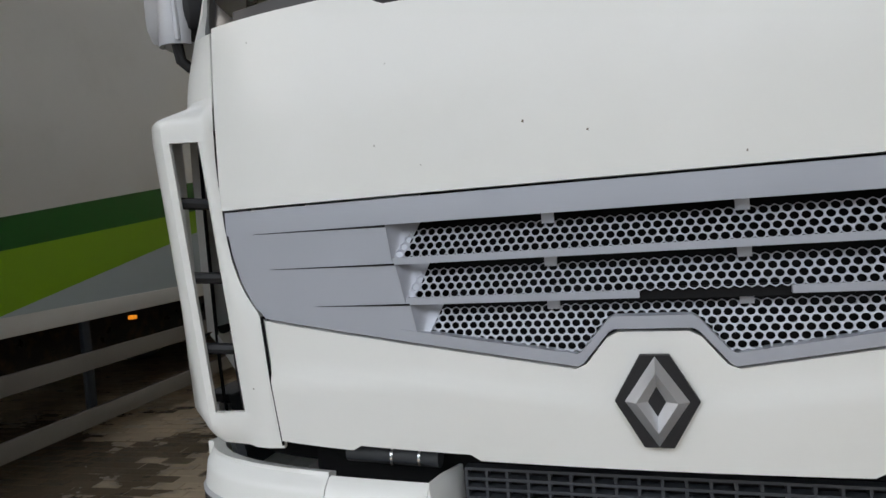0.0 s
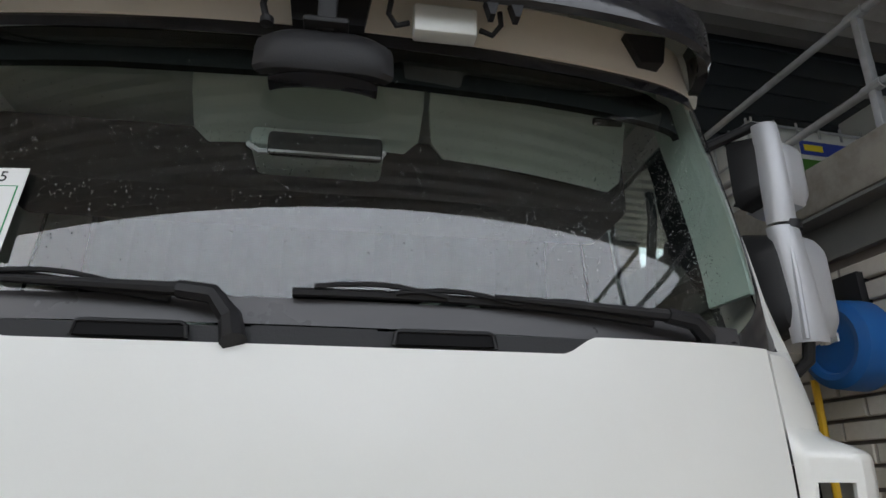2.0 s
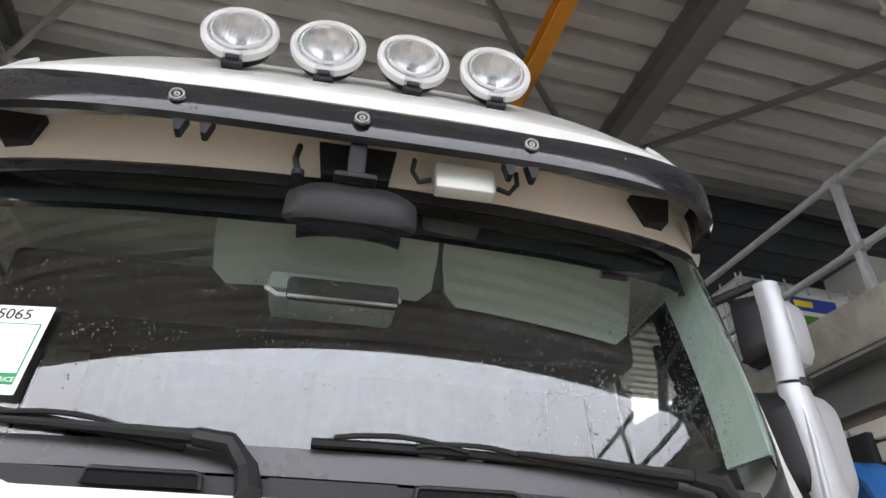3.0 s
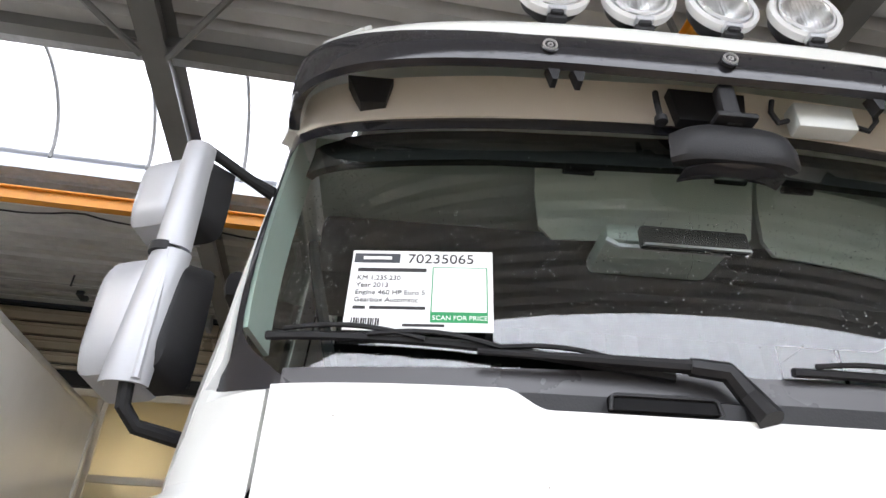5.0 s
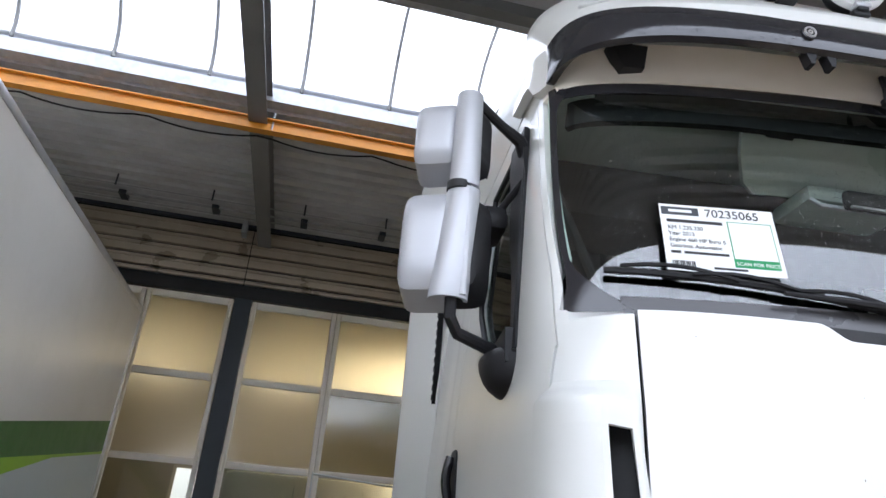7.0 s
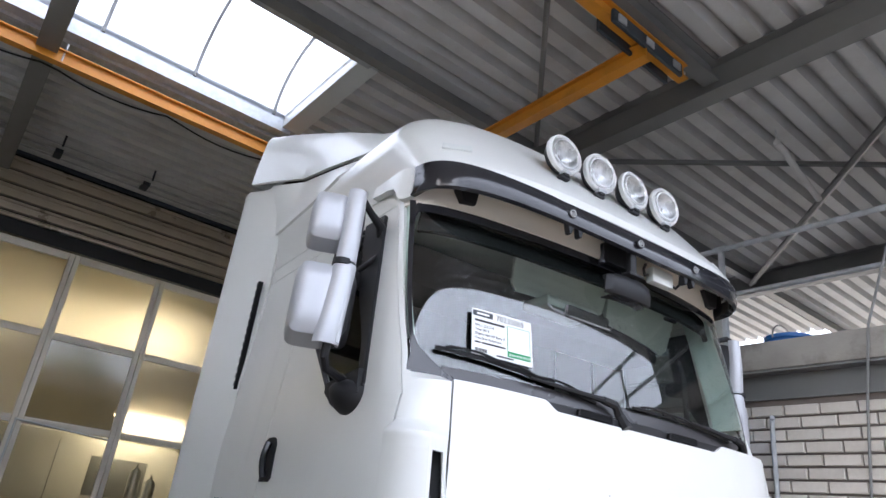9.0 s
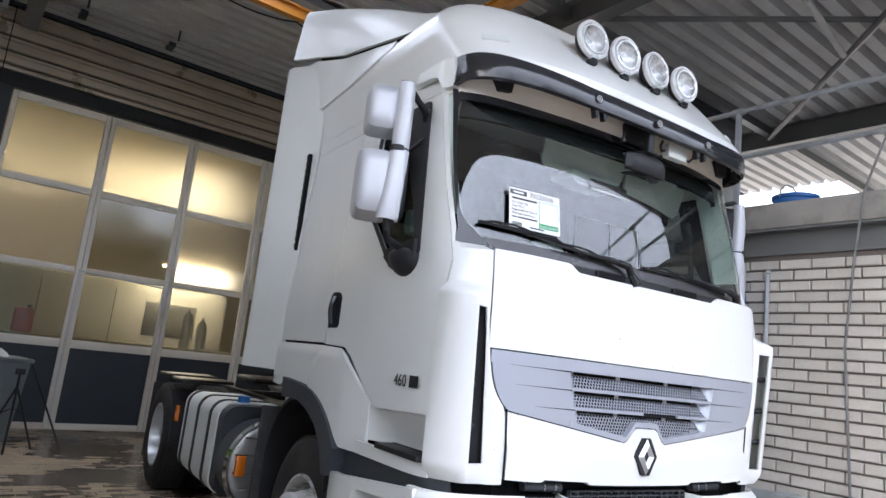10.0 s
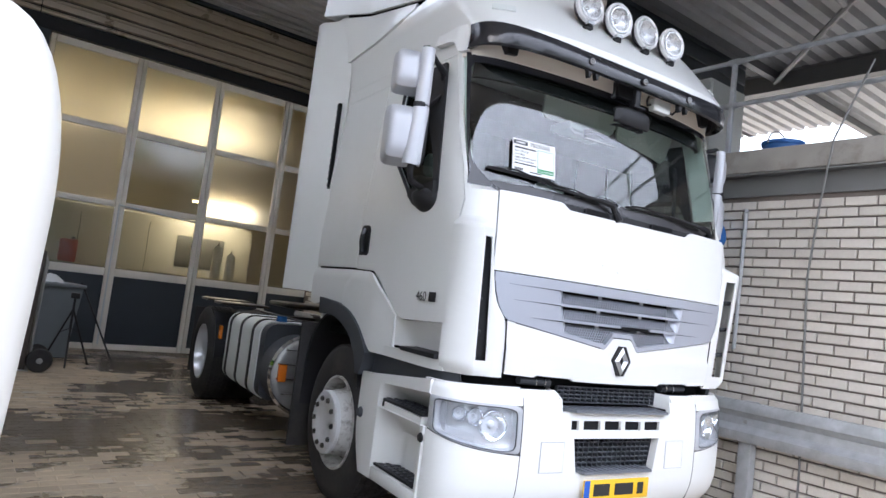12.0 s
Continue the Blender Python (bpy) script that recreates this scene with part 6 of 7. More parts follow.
for sgn in (-1, 1):
    def face(u, f, out):
        """u runs from the inner edge to the outer corner, f upwards."""
        z0, z1 = lamp_low(u), lamp_top(u)
        return bump_side(0.225 + 0.665 * u, z0 + (z1 - z0) * f, sgn, out)

    def loop(k, out, u0=0.045, u1=0.905, f0=0.045, f1=0.935, e=10):
        """A rounded outline on the lamp's face, shrunk by k towards its middle."""
        pts = []
        for i in range(72):
            a = 2 * math.pi * (i + 0.5) / 72
            c, q = math.cos(a), math.sin(a)
            m = (abs(c) ** e + abs(q) ** e) ** (-1 / e)
            pts.append(face((u0 + u1) / 2 + (u1 - u0) / 2 * k * c * m, (f0 + f1) / 2 + (f1 - f0) / 2 * k * q * m, out))
        pts.append(pts[0])
        return pts if sgn < 0 else pts[::-1]

    hl = part("headlight", Shape().sheet([loop(k, -0.06) for k in (1.0, 0.8, 0.6, 0.4, 0.2, 0.01)], 0.004), HLBACK, truck, "clear headlight with three round reflectors")
    part("headlight_wall", Shape().sheet([loop(1, -0.002), loop(1, -0.03), loop(1, -0.06)], 0.003), HLBACK, hl)
    lens = part("headlight_lens", Shape().sheet([loop(k, 0.001) for k in (1.0, 0.8, 0.6, 0.4, 0.2, 0.01)], 0.002), HLGLASS, hl)
    lens.visible_shadow = False
    part("headlight_frame", Shape().sheet([loop(1, -0.008, 0.006, 0.994, 0.0, 1.0, 14), loop(1.01, 0.0)], 0.006), HLGREY, hl, "smooth light grey lamp frame")
    part("headlight_gasket", Shape().tube(loop(1.008, 0.002), 0.0028, 6), DARK, hl)
    part("frame_joint", Shape().tube([face(u, 0.0, -0.001) for u in span(0.0, 0.99, 24)], 0.003, 5), SEAM_AND_SHADE, hl)
    # dark inner bezel at the outer end
    part("bezel", Shape().sheet([[face(u, f, -0.035) for u in ((0.79, 0.83, 0.87) if sgn > 0 else (0.87, 0.83, 0.79))] for f in span(0.30, 0.86, 4)], 0.006), HLGREY, hl)
    for u, f, r in ((0.227, 0.53, 0.070), (0.413, 0.665, 0.040), (0.60, 0.66, 0.034)):
        p, q = Vector(face(u, f, -0.035)), Vector(face(u, f, 0.03))
        d = (q - p).normalized()
        d = (d + Vector((0, -1.2, 0))).normalized()
        m = Matrix.Translation(p) @ d.to_track_quat("Z", "Y").to_matrix().to_4x4()
        bw_ = part("reflector", Shape().lathe([(0.0, -0.035), (r * 0.45, -0.03), (r * 0.85, -0.008), (r, 0.016), (r * 1.05, 0.018), (r * 1.08, 0.0)], 28, m), HLREF, hl)
        part("reflector_ring", Shape().lathe([(r * 1.05, 0.014), (r * 1.10, 0.019), (r * 1.15, 0.014), (r * 1.15, -0.01)], 28, m), HLREF, bw_)
        part("bulb", Shape().lathe([(0.0, 0.012), (r * 0.3, 0.006), (r * 0.34, -0.03)], 16, m), HLBACK if r > 0.06 else HLGREY, bw_)
    # lower fluted strip
    for i in range(20):
        u = 0.40 + i * 0.021
        part("flute", Shape().tube([face(u, 0.09, -0.045), face(u, 0.27, -0.045)], 0.0035, 6), HLBACK, hl)

# ---------------------------------------------------------------- wheels
RUSTY = material("chipped_white_rim", (0.55, 0.54, 0.51), 0.5, vary=0.1, dirt=(0.06, 0.035, 0.02), dirt_amount=0.95, dirt_scale=16)
HUBW = material("hub_cover_paint", (0.60, 0.60, 0.60), 0.4, vary=0.06, dirt=(0.25, 0.22, 0.18), dirt_amount=0.3, dirt_scale=9)


def lathe_x(prof, x, y, sgn, n=56):
    return Shape().lathe(prof, n, pose(x, y, 0.51, 0, 90 * sgn, 0))


TYRE = [(0.295, 0.125), (0.315, 0.150), (0.36, 0.160), (0.42, 0.163), (0.470, 0.150), (0.498, 0.130), (0.508, 0.11), (0.510, 0.0), (0.508, -0.11), (0.498, -0.13), (0.42, -0.163), (0.315, -0.150), (0.295, -0.125)]


def tread_blocks(x, y, sgn):
    s = Shape()
    for k in range(60):
        a = 2 * math.pi * k / 60
        for j, (o, w) in enumerate(((-0.105, 0.035), (-0.055, 0.04), (0.0, 0.045), (0.055, 0.04), (0.105, 0.035))):
            aa = a + (0.05 if j % 2 else 0)
            m = pose(x + o, y, 0.51) @ Matrix.Rotation(aa, 4, "X")
            t = Shape().box(-w / 2, w / 2, -0.021, 0.021, 0.503, 0.516).moved(m)
            s.add(t.v, t.f)
    return s


for y, rear in ((1.385, False), (5.06, True)):
    for sgn in (-1, 1):
        xc = sgn * (0.985 if not rear else 1.10)
        wh = new("wheel")
        wh.parent = truck
        wh.empty_display_size = 0.1
        wh["label"] = "dirty steel wheel with a black tyre"
        part("tyre", lathe_x(TYRE, xc, y, sgn), RUBBER, wh)
        tagged(part("tread", tread_blocks(xc, y, sgn), RUBBER, wh, "", 0), kind="stuff")
        if rear:
            part("inner_tyre", lathe_x(TYRE, xc - sgn * 0.34, y, sgn), RUBBER, wh)
            part("rim", lathe_x([(0.302, 0.13), (0.305, 0.15), (0.29, 0.152), (0.282, 0.13), (0.268, 0.06), (0.262, -0.06), (0.20, -0.075), (0.14, -0.07), (0.13, 0.02), (0.10, 0.06), (0.0, 0.065)], xc, y, sgn), ALU, wh, "deep dished pale rim")
        else:
            rim = lathe_x([(0.302, 0.13), (0.306, 0.150), (0.292, 0.153), (0.283, 0.13), (0.272, 0.09), (0.265, 0.05), (0.255, 0.03), (0.225, 0.08), (0.208, 0.17), (0.198, 0.205)], xc, y, sgn)
            part("rim", rim, RUSTY, wh, "worn rusty steel rim")
            for k in range(10):
                a = 2 * math.pi * (k + 0.5) / 10
                # near-black discs on the closed rim paint the shade of its hand holes
                part("hand_hole_disc", Shape().lathe([(0.0, 0.0), (0.022, 0.0), (0.024, -0.012)], 12, Matrix.Translation((xc + sgn * 0.0575, y + 0.2415 * math.cos(a), 0.51 + 0.2415 * math.sin(a))) @ Vector((0.514 * sgn, 0.857 * math.cos(a), 0.857 * math.sin(a))).to_track_quat("Z", "Y").to_matrix().to_4x4()), SEAM_AND_SHADE, wh)
            hub = part("hub_cover", lathe_x([(0.200, 0.19), (0.207, 0.195), (0.207, 0.218), (0.198, 0.226), (0.178, 0.228), (0.112, 0.228), (0.100, 0.220), (0.0, 0.218)], xc, y, sgn), HUBW, wh, "pale grey hub cover")
            for k in range(10):
                a = 2 * math.pi * k / 10
                part("wheel_nut", Shape().lathe([(0.0, 0.018), (0.013, 0.018), (0.017, 0.012), (0.018, 0.0)], 6, Matrix.Translation((xc + sgn * 0.227, y + 0.152 * math.cos(a), 0.51 + 0.152 * math.sin(a))) @ pose(0, 0, 0, 0, 90 * sgn, 0)), GREASE, hub)

# ---------------------------------------------------------------- chassis behind the cab
for sgn in (-1, 1):
    part("chassis_rail", i_beam(Shape(), (sgn * 0.40, 0.6, 0.86), (sgn * 0.40, 6.0, 0.86), 0.09, 0.27), GREASE, truck, "black greasy chassis rail")
    # inner wheel arch and mud flap behind the front wheel
    arc = []
    for i in range(19):
        a = math.pi * (0.10 + 0.90 * i / 18)
        arc.append([(sgn * x, 1.53 - 0.50 * math.copysign(abs(math.cos(a)) ** 0.8, math.cos(a)), 0.51 + 0.72 * math.sin(a) ** 0.8) for x in (0.66, 1.16)])
    part("wheel_housing", Shape().sheet(arc if sgn > 0 else [r[::-1] for r in arc], 0.02), BLACK, truck, "black inner wheel arch")
    part("mud_flap", Shape().box(sgn * 0.78, sgn * 1.215, 2.01, 2.04, 0.20, 1.12, 0.006), RUBBER, truck, "black rubber mud flap")
    # rear wheel guards
    for y0, y1, z in ((4.50, 4.90, 1.075), (5.15, 5.55, 1.08)):
        part("rear_guard", Shape().box(sgn * 0.70, sgn * 1.22, y0, y1, z, z + 0.03, 0.012), GREASE, truck, "black wheel guard top")
    part("rear_guard", Shape().sheet([[(sgn * x, 5.06 - 0.60 * math.cos(a), 0.51 + 0.60 * math.sin(a)) for x in ((0.74, 1.24) if sgn > 0 else (1.24, 0.74))] for a in span(0.02, 0.9, 8)], 0.02), BLACK, truck, "black wheel guard")
    part("rear_flap", Shape().box(sgn * 0.74, sgn * 1.24, 5.64, 5.665, 0.20, 0.98, 0.005), RUBBER, truck, "rubber rear mud flap")
# fifth wheel and cross members
part("fifth_wheel", Shape().box(-0.46, 0.46, 4.62, 5.35, 1.10, 1.16, 0.03), GREASE, truck, "greasy fifth wheel coupling")
for y in (2.4, 3.2, 4.2, 5.9):
    part("cross_member", Shape().box(-0.40, 0.40, y, y + 0.10, 0.78, 0.95, 0.01), GREASE, truck)
part("catwalk", Shape().box(-0.72, 0.72, 2.75, 3.55, 1.02, 1.04, 0.004), GREASE, truck, "aluminium tread plate catwalk")
for x in (-0.25, 0.0, 0.2):
    part("air_line", Shape().tube([(x, 2.2, 1.5), (x + 0.05, 2.5, 1.12), (x - 0.1, 3.3, 1.07), (x, 4.3, 1.06)], 0.016, 8), BLACK, truck)
part("gearbox", Shape().box(-0.35, 0.35, 1.2, 3.0, 0.45, 0.95, 0.08), GREASE, truck)
part("rear_axle", Shape().tube([(-0.9, 5.06, 0.51), (0.9, 5.06, 0.51)], 0.11, 16), GREASE, truck)
part("front_axle", Shape().tube([(-0.95, 1.385, 0.45), (0.95, 1.385, 0.45)], 0.07, 12), GREASE, truck)


def tank_section(x0, x1, z0, z1, r, n=6):
    pts = []
    for cx, cz, a0 in ((x1 - r, z1 - r, 0), (x0 + r, z1 - r, 90), (x0 + r, z0 + r, 180), (x1 - r, z0 + r, 270)):
        for k in range(n + 1):
            a = radians(a0 + 90 * k / n)
            pts.append((cx + r * math.cos(a), cz + r * math.sin(a)))
    return pts


for sgn in (-1, 1):
    sec = tank_section(0.62, 1.19, 0.34, 1.03, 0.12)
    m = Matrix(((sgn, 0, 0, 0), (0, 0, 1, 3.12), (0, 1, 0, 0), (0, 0, 0, 1)))
    tank = part("fuel_tank", Shape().prism(sec, 1.12, m), IBCM if sgn < 0 else ALU, truck, "pale fuel tank with black straps")
    for y in (0.18, 0.58, 0.98):
        st = tank_section(0.612, 1.198, 0.332, 1.038, 0.125)
        part("tank_strap", Shape().prism(st, 0.055, m @ pose(0, 0, y)), BLACK, tank)
    part("tank_end", Shape().prism(tank_section(0.63, 1.18, 0.35, 1.02, 0.11), 0.14, m @ pose(0, 0, -0.145)), DARK, tank)
    part("filler_cap", Shape().lathe([(0.0, 0.05), (0.045, 0.05), (0.05, 0.0)], 20, pose(sgn * 0.98, 3.2, 1.03)), BLUEPL, tank, "blue filler cap")
    # silencer behind the front wheel, with guard wires and an amber marker
    m2 = pose(sgn * 0.90, 2.95, 0.635, 90, 0, 0) @ Matrix.Diagonal((1.06, 1.08, 1, 1))
    sil = part("silencer", Shape().lathe([(0.0, 0.36), (0.24, 0.36), (0.285, 0.35), (0.30, 0.335), (0.30, 0.32), (0.0, 0.32)], 40, m2), STEEL, truck, "round silencer with a chrome rim")
    part("silencer_body", Shape().lathe([(0.0, 0.32), (0.285, 0.32), (0.285, 0.0), (0.0, 0.0)], 40, m2), DARK, sil)
    part("silencer_rim", Shape().lathe([(0.285, 0.352), (0.30, 0.365), (0.318, 0.345), (0.312, 0.32)], 40, m2), CHROME, sil)
    for k in range(4):
        z = 0.48 + k * 0.12
        h = math.sqrt(max(0, 0.28 ** 2 - (z - 0.66) ** 2))
        part("guard_wire", Shape().tube([(sgn * 0.90 - h, 2.575, z), (sgn * 0.90 + h, 2.575, z)], 0.006, 6), CHROME, sil)
    part("marker", Shape().box(sgn * 1.10, sgn * 1.17, 2.53, 2.56, 0.58, 0.72, 0.008), AMBER, sil, "amber side marker")
    part("marker", Shape().box(sgn * 1.20, sgn * 1.225, 4.38, 4.46, 0.72, 0.86, 0.006), AMBER, truck, "amber side marker")
# model figures on the door: readable number, then a plain dark bar
for sgn in (-1,):
    m = Matrix.Translation((-1.1545, 0.46, 1.385)) @ pose(0, 0, 0, 90, 0, -90)
    lettering("460", 0, 0, 0.075, BLACK, truck, 0, m)
    part("badge_bar", Shape().box(-1.157, -1.150, 0.255, 0.318, 1.385, 1.437), BLACK, truck)

# ---------------------------------------------------------------- deck: railing, containers, hose reel, guard rail
RX = 2.86
rail = thing("deck_railing", "galvanised tube railing on the concrete deck", "railing", BT)
for y in (-2.6, 1.17, 4.6):
    part("post", Shape().box(RX - 0.022, RX + 0.022, y - 0.022, y + 0.022, 2.96, 4.20, 0.004), GALV, rail)
for z in (4.18, 3.72):
    part("rail", Shape().tube([(RX, -4.2, z), (RX, 3.2, z)], 0.024, 10), GALV, rail)
for y in (-2.6, 1.17):
    for z in (4.18, 3.72):
        part("clamp", Shape().tube([(RX, y - 0.06, z), (RX, y + 0.06, z)], 0.033, 10), GALV, rail)


def ibc(x, y, z):
    t = thing("liquid_container", "white plastic liquid container in a steel cage with labels", "container", BT @ pose(x, y, z))
    part("tank", Shape().box(-0.56, 0.56, -0.46, 0.46, 0.16, 1.12, 0.07), IBCM, t)
    part("pallet", Shape().box(-0.6, 0.6, -0.5, 0.5, 0.0, 0.13, 0.01), GALV, t)
    for zz in (0.18, 0.40, 0.62, 0.84, 1.06):
        part("cage_bar", Shape().tube([(-0.59, -0.49, zz), (0.59, -0.49, zz), (0.59, 0.49, zz), (-0.59, 0.49, zz), (-0.59, -0.49, zz)], 0.011, 6), GALV, t)
    for k in range(7):
        xx = -0.57 + k * 0.19
        part("cage_bar", Shape().tube([(xx, -0.495, 0.13), (xx, -0.495, 1.10)], 0.010, 6), GALV, t)
    for k in range(6):
        yy = -0.47 + k * 0.188
        part("cage_bar", Shape().tube([(-0.595, yy, 0.13), (-0.595, yy, 1.10)], 0.010, 6), GALV, t)
    lb = part("label", Shape().box(-0.22, 0.34, -0.512, -0.506, 0.46, 0.98), IBCM, t)
    part("label_band", Shape().box(-0.21, 0.20, -0.516, -0.511, 0.84, 0.95), material("label_blue", (0.02, 0.05, 0.35), 0.5), lb)
    part("label_band", Shape().box(-0.21, 0.20, -0.516, -0.511, 0.55, 0.80), material("label_green", (0.05, 0.20, 0.02), 0.5), lb)
    part("label_bar", Shape().box(-0.18, -0.02, -0.519, -0.515, 0.87, 0.92), material("label_yellow", (0.8, 0.65, 0.02), 0.5), lb)
    d = part("label_diamond", Shape().box(-0.06, 0.06, 0, 0.004, -0.06, 0.06).moved(Matrix.Translation((0.40, -0.515, 0.56)) @ pose(0, 0, 0, 0, 45, 0)), PAPER, lb)
    part("label_diamond", Shape().prism([(-0.06, 0.0), (0.06, 0.0), (0.0, -0.06)], 0.004, Matrix.Translation((0.40, -0.516, 0.56)) @ pose(0, 0, 0, 90)), INK, d)
    part("label_red", Shape().box(0.42, 0.52, -0.512, -0.507, 0.22, 0.32), material("label_red", (0.6, 0.05, 0.02), 0.5), t)
    part("lid", Shape().lathe([(0.0, 0.06), (0.10, 0.05), (0.11, 0.0)], 24, pose(0, 0, 1.11)), BLACK, t)
    return t


pallets = thing("pallet_stack", "low stack of weathered timber pallets on the deck", "pallet", BT @ pose(3.66, 2.82, 2.96))
for z in (0.0, 0.075, 0.15):
    part("board", Shape().box(-0.6, 0.6, -0.5, 0.5, z, z + 0.045, 0.006), ROOMM, pallets)
    for x in (-0.55, 0, 0.55):
        if z < 0.1:
            part("block", Shape().box(x - 0.05, x + 0.05, -0.48, 0.48, z + 0.045, z + 0.075), ROOMM, pallets)
ibc(3.66, 2.82, 3.155)
cab_ = thing("grey_cabinet", "tall pale grey metal cabinet standing on the deck", "cabinet", BT @ pose(4.85, 2.72, 2.96))
part("body", Shape().box(0.0, 0.88, 0.0, 0.515, 0.0, 2.0, 0.012), IBCM, cab_)
part("door", Shape().box(0.03, 0.85, -0.012, 0.0, 0.06, 1.96, 0.004), IBCM, cab_)
part("door_handle", Shape().box(0.76, 0.79, -0.035, -0.012, 0.95, 1.10, 0.006), BLACK, cab_)
tub = thing("blue_tub", "round blue plastic tub with a wire handle", "tub", BT @ pose(3.22, 0.80, 2.93 + 0.03))
part("body", Shape().lathe([(0.0, 0.0), (0.17, 0.0), (0.185, 0.37), (0.20, 0.38), (0.20, 0.41), (0.18, 0.41), (0.165, 0.06), (0.0, 0.05)], 36), BLUEPL, tub)
part("handle", Shape().tube([(0.195 * math.cos(a), 0.05, 0.38 + 0.15 * math.sin(a)) for a in span(0, math.pi, 16)], 0.008, 6), STEEL, tub)

reel = thing("hose_reel", "round blue hose reel fixed to the brick wall", "hose reel", BT @ pose(1.86, 0.72, 2.22))
m = pose(0, 0, 0, 0, -90, 0)
part("drum", Shape().lathe([(0.0, 0.02), (0.10, 0.02), (0.105, 0.035), (0.125, 0.04), (0.155, 0.02), (0.16, -0.09), (0.0, -0.09)], 36, m), BLUEPL, reel)
part("tag", Shape().box(-0.048, -0.040, -0.05, 0.03, 0.0, 0.03), PAPER, reel)
part("bracket", Shape().box(0.08, 0.13, -0.06, 0.06, -0.10, 0.26, 0.005), BLACK, reel)
part("hose", Shape().tube([(0.02, 0.16, -0.10), (0.03, 0.17, -0.35), (0.02, 0.14, -0.9), (0.03, 0.12, -1.35), (0.05, 0.13, -2.0), (0.04, 0.10, -2.19)], 0.014, 8), YELLOW, reel, "yellow rubber hose hanging down")

# wall pipes
setting("wall_pipe", Shape().tube([(1.93, 0.40, 1.30), (1.93, 0.39, 2.36), (1.925, 0.385, 2.42), (1.90, 0.37, 2.43)], 0.016, 8), GALV)
setting("wall_cable", Shape().tube([(1.93, -0.18, 0.0), (1.93, -0.18, 0.5), (1.93, -0.13, 1.9), (1.92, -0.19, 2.5), (1.90, -0.26, 2.95), (2.4, -0.30, 3.72)], 0.008, 6), GIRDER)

# W-section guard rail on posts
gr = thing("guard_rail", "galvanised corrugated guard rail on steel posts", "guard rail", BT)
prof = [(0.0, 0.155), (0.025, 0.15), (0.045, 0.105), (0.045, 0.075), (0.0, 0.03), (0.0, -0.03), (0.045, -0.075), (0.045, -0.105), (0.025, -0.15), (0.0, -0.155)]
for y0, y1 in ((-4.2, -0.05), (-0.07, 4.0), (3.98, 8.6)):
    part("beam", Shape().sheet([[(1.80 - px_, y, 0.765 + pz) for y in (y0, y1)] for px_, pz in prof], 0.004), GALV, gr)
for y in (-2.2, 0.18, 2.4, 4.8):
    part("post", Shape().box(1.81, 1.90, y - 0.05, y + 0.05, 0, 0.92, 0.006), GALV, gr)
    part("bolt", Shape().lathe([(0, 0.01), (0.014, 0.008), (0.016, 0)], 10, pose(1.80, y, 0.765, 0, -90, 0)), STEEL, gr)

# ---------------------------------------------------------------- bin on a hand truck, tripod, by the doors
bn = thing("grey_bin", "grey plastic waste bin with rubbish on its lid", "bin", BT @ pose(-2.13, 7.62, 0) @ pose(0, 0, 0, 0, 0, 12))
part("body", Shape().prism([(-0.20, -0.24), (0.20, -0.24), (0.20, 0.24), (-0.20, 0.24)], 0.06, pose(0, 0, 0.06)).add([(-0.2, -0.22, 0.06), (0.2, -0.22, 0.06), (0.2, 0.22, 0.06), (-0.2, 0.22, 0.06), (-0.27, -0.3, 0.98), (0.27, -0.3, 0.98), (0.27, 0.3, 0.98), (-0.27, 0.3, 0.98)], [(0, 1, 5, 4), (1, 2, 6, 5), (2, 3, 7, 6), (3, 0, 4, 7), (4, 5, 6, 7)]), BINM, bn)
part("lid", Shape().box(-0.30, 0.30, -0.33, 0.33, 0.98, 1.03, 0.015), BINM, bn)
for x in (-0.2, 0.2):
    part("wheel", Shape().lathe([(0, 0.03), (0.09, 0.03), (0.10, 0.0), (0.09, -0.03), (0, -0.03)], 20, pose(x, 0.22, 0.10, 0, 90, 0)), RUBBER, bn)
bag = thing("crumpled_bag", "crumpled white plastic bag lying on the bin", "bag", BT @ pose(-2.20, 7.50, 1.03))
sh = Shape()
random.seed(3)
gridb = []
for i in range(9):
    gridb.append([((j / 10 - 0.5) * 0.34, (i / 8 - 0.5) * 0.24, max(0.004, 0.10 * math.sin(math.pi * i / 8) * math.sin(math.pi * j / 10) + random.uniform(-0.02, 0.02))) for j in range(11)])
part("film", sh.sheet(gridb, 0.003), PAPER, bag)
ht = thing("hand_truck", "steel hand truck with a dark upright board and grey wheels", "hand truck", BT @ pose(-2.43, 6.52, 0))
part("board", Shape().box(-0.055, 0.03, 0.0, 0.025, 0.02, 1.42, 0.006).moved(pose(0, 0, 0, 0, 1.5, 0)), material("dark_plank", (0.07, 0.055, 0.045), 0.7, vary=0.2), ht, "dark worn upright board")
part("frame", Shape().tube([(0.06, 0.01, 0.03), (0.09, 0.02, 1.30), (0.06, 0.03, 1.36), (0.0, 0.03, 1.37)], 0.014, 8), STEEL, ht)
part("frame", Shape().tube([(0.06, 0.30, 0.03), (0.09, 0.30, 1.30)], 0.014, 8), STEEL, ht)
for z in (0.35, 0.70, 1.05):
    part("cross_bar", Shape().tube([(0.07, 0.01, z), (0.07, 0.30, z)], 0.010, 6), STEEL, ht)
part("toe_plate", Shape().box(-0.26, 0.07, -0.02, 0.30, 0.004, 0.016), STEEL, ht)
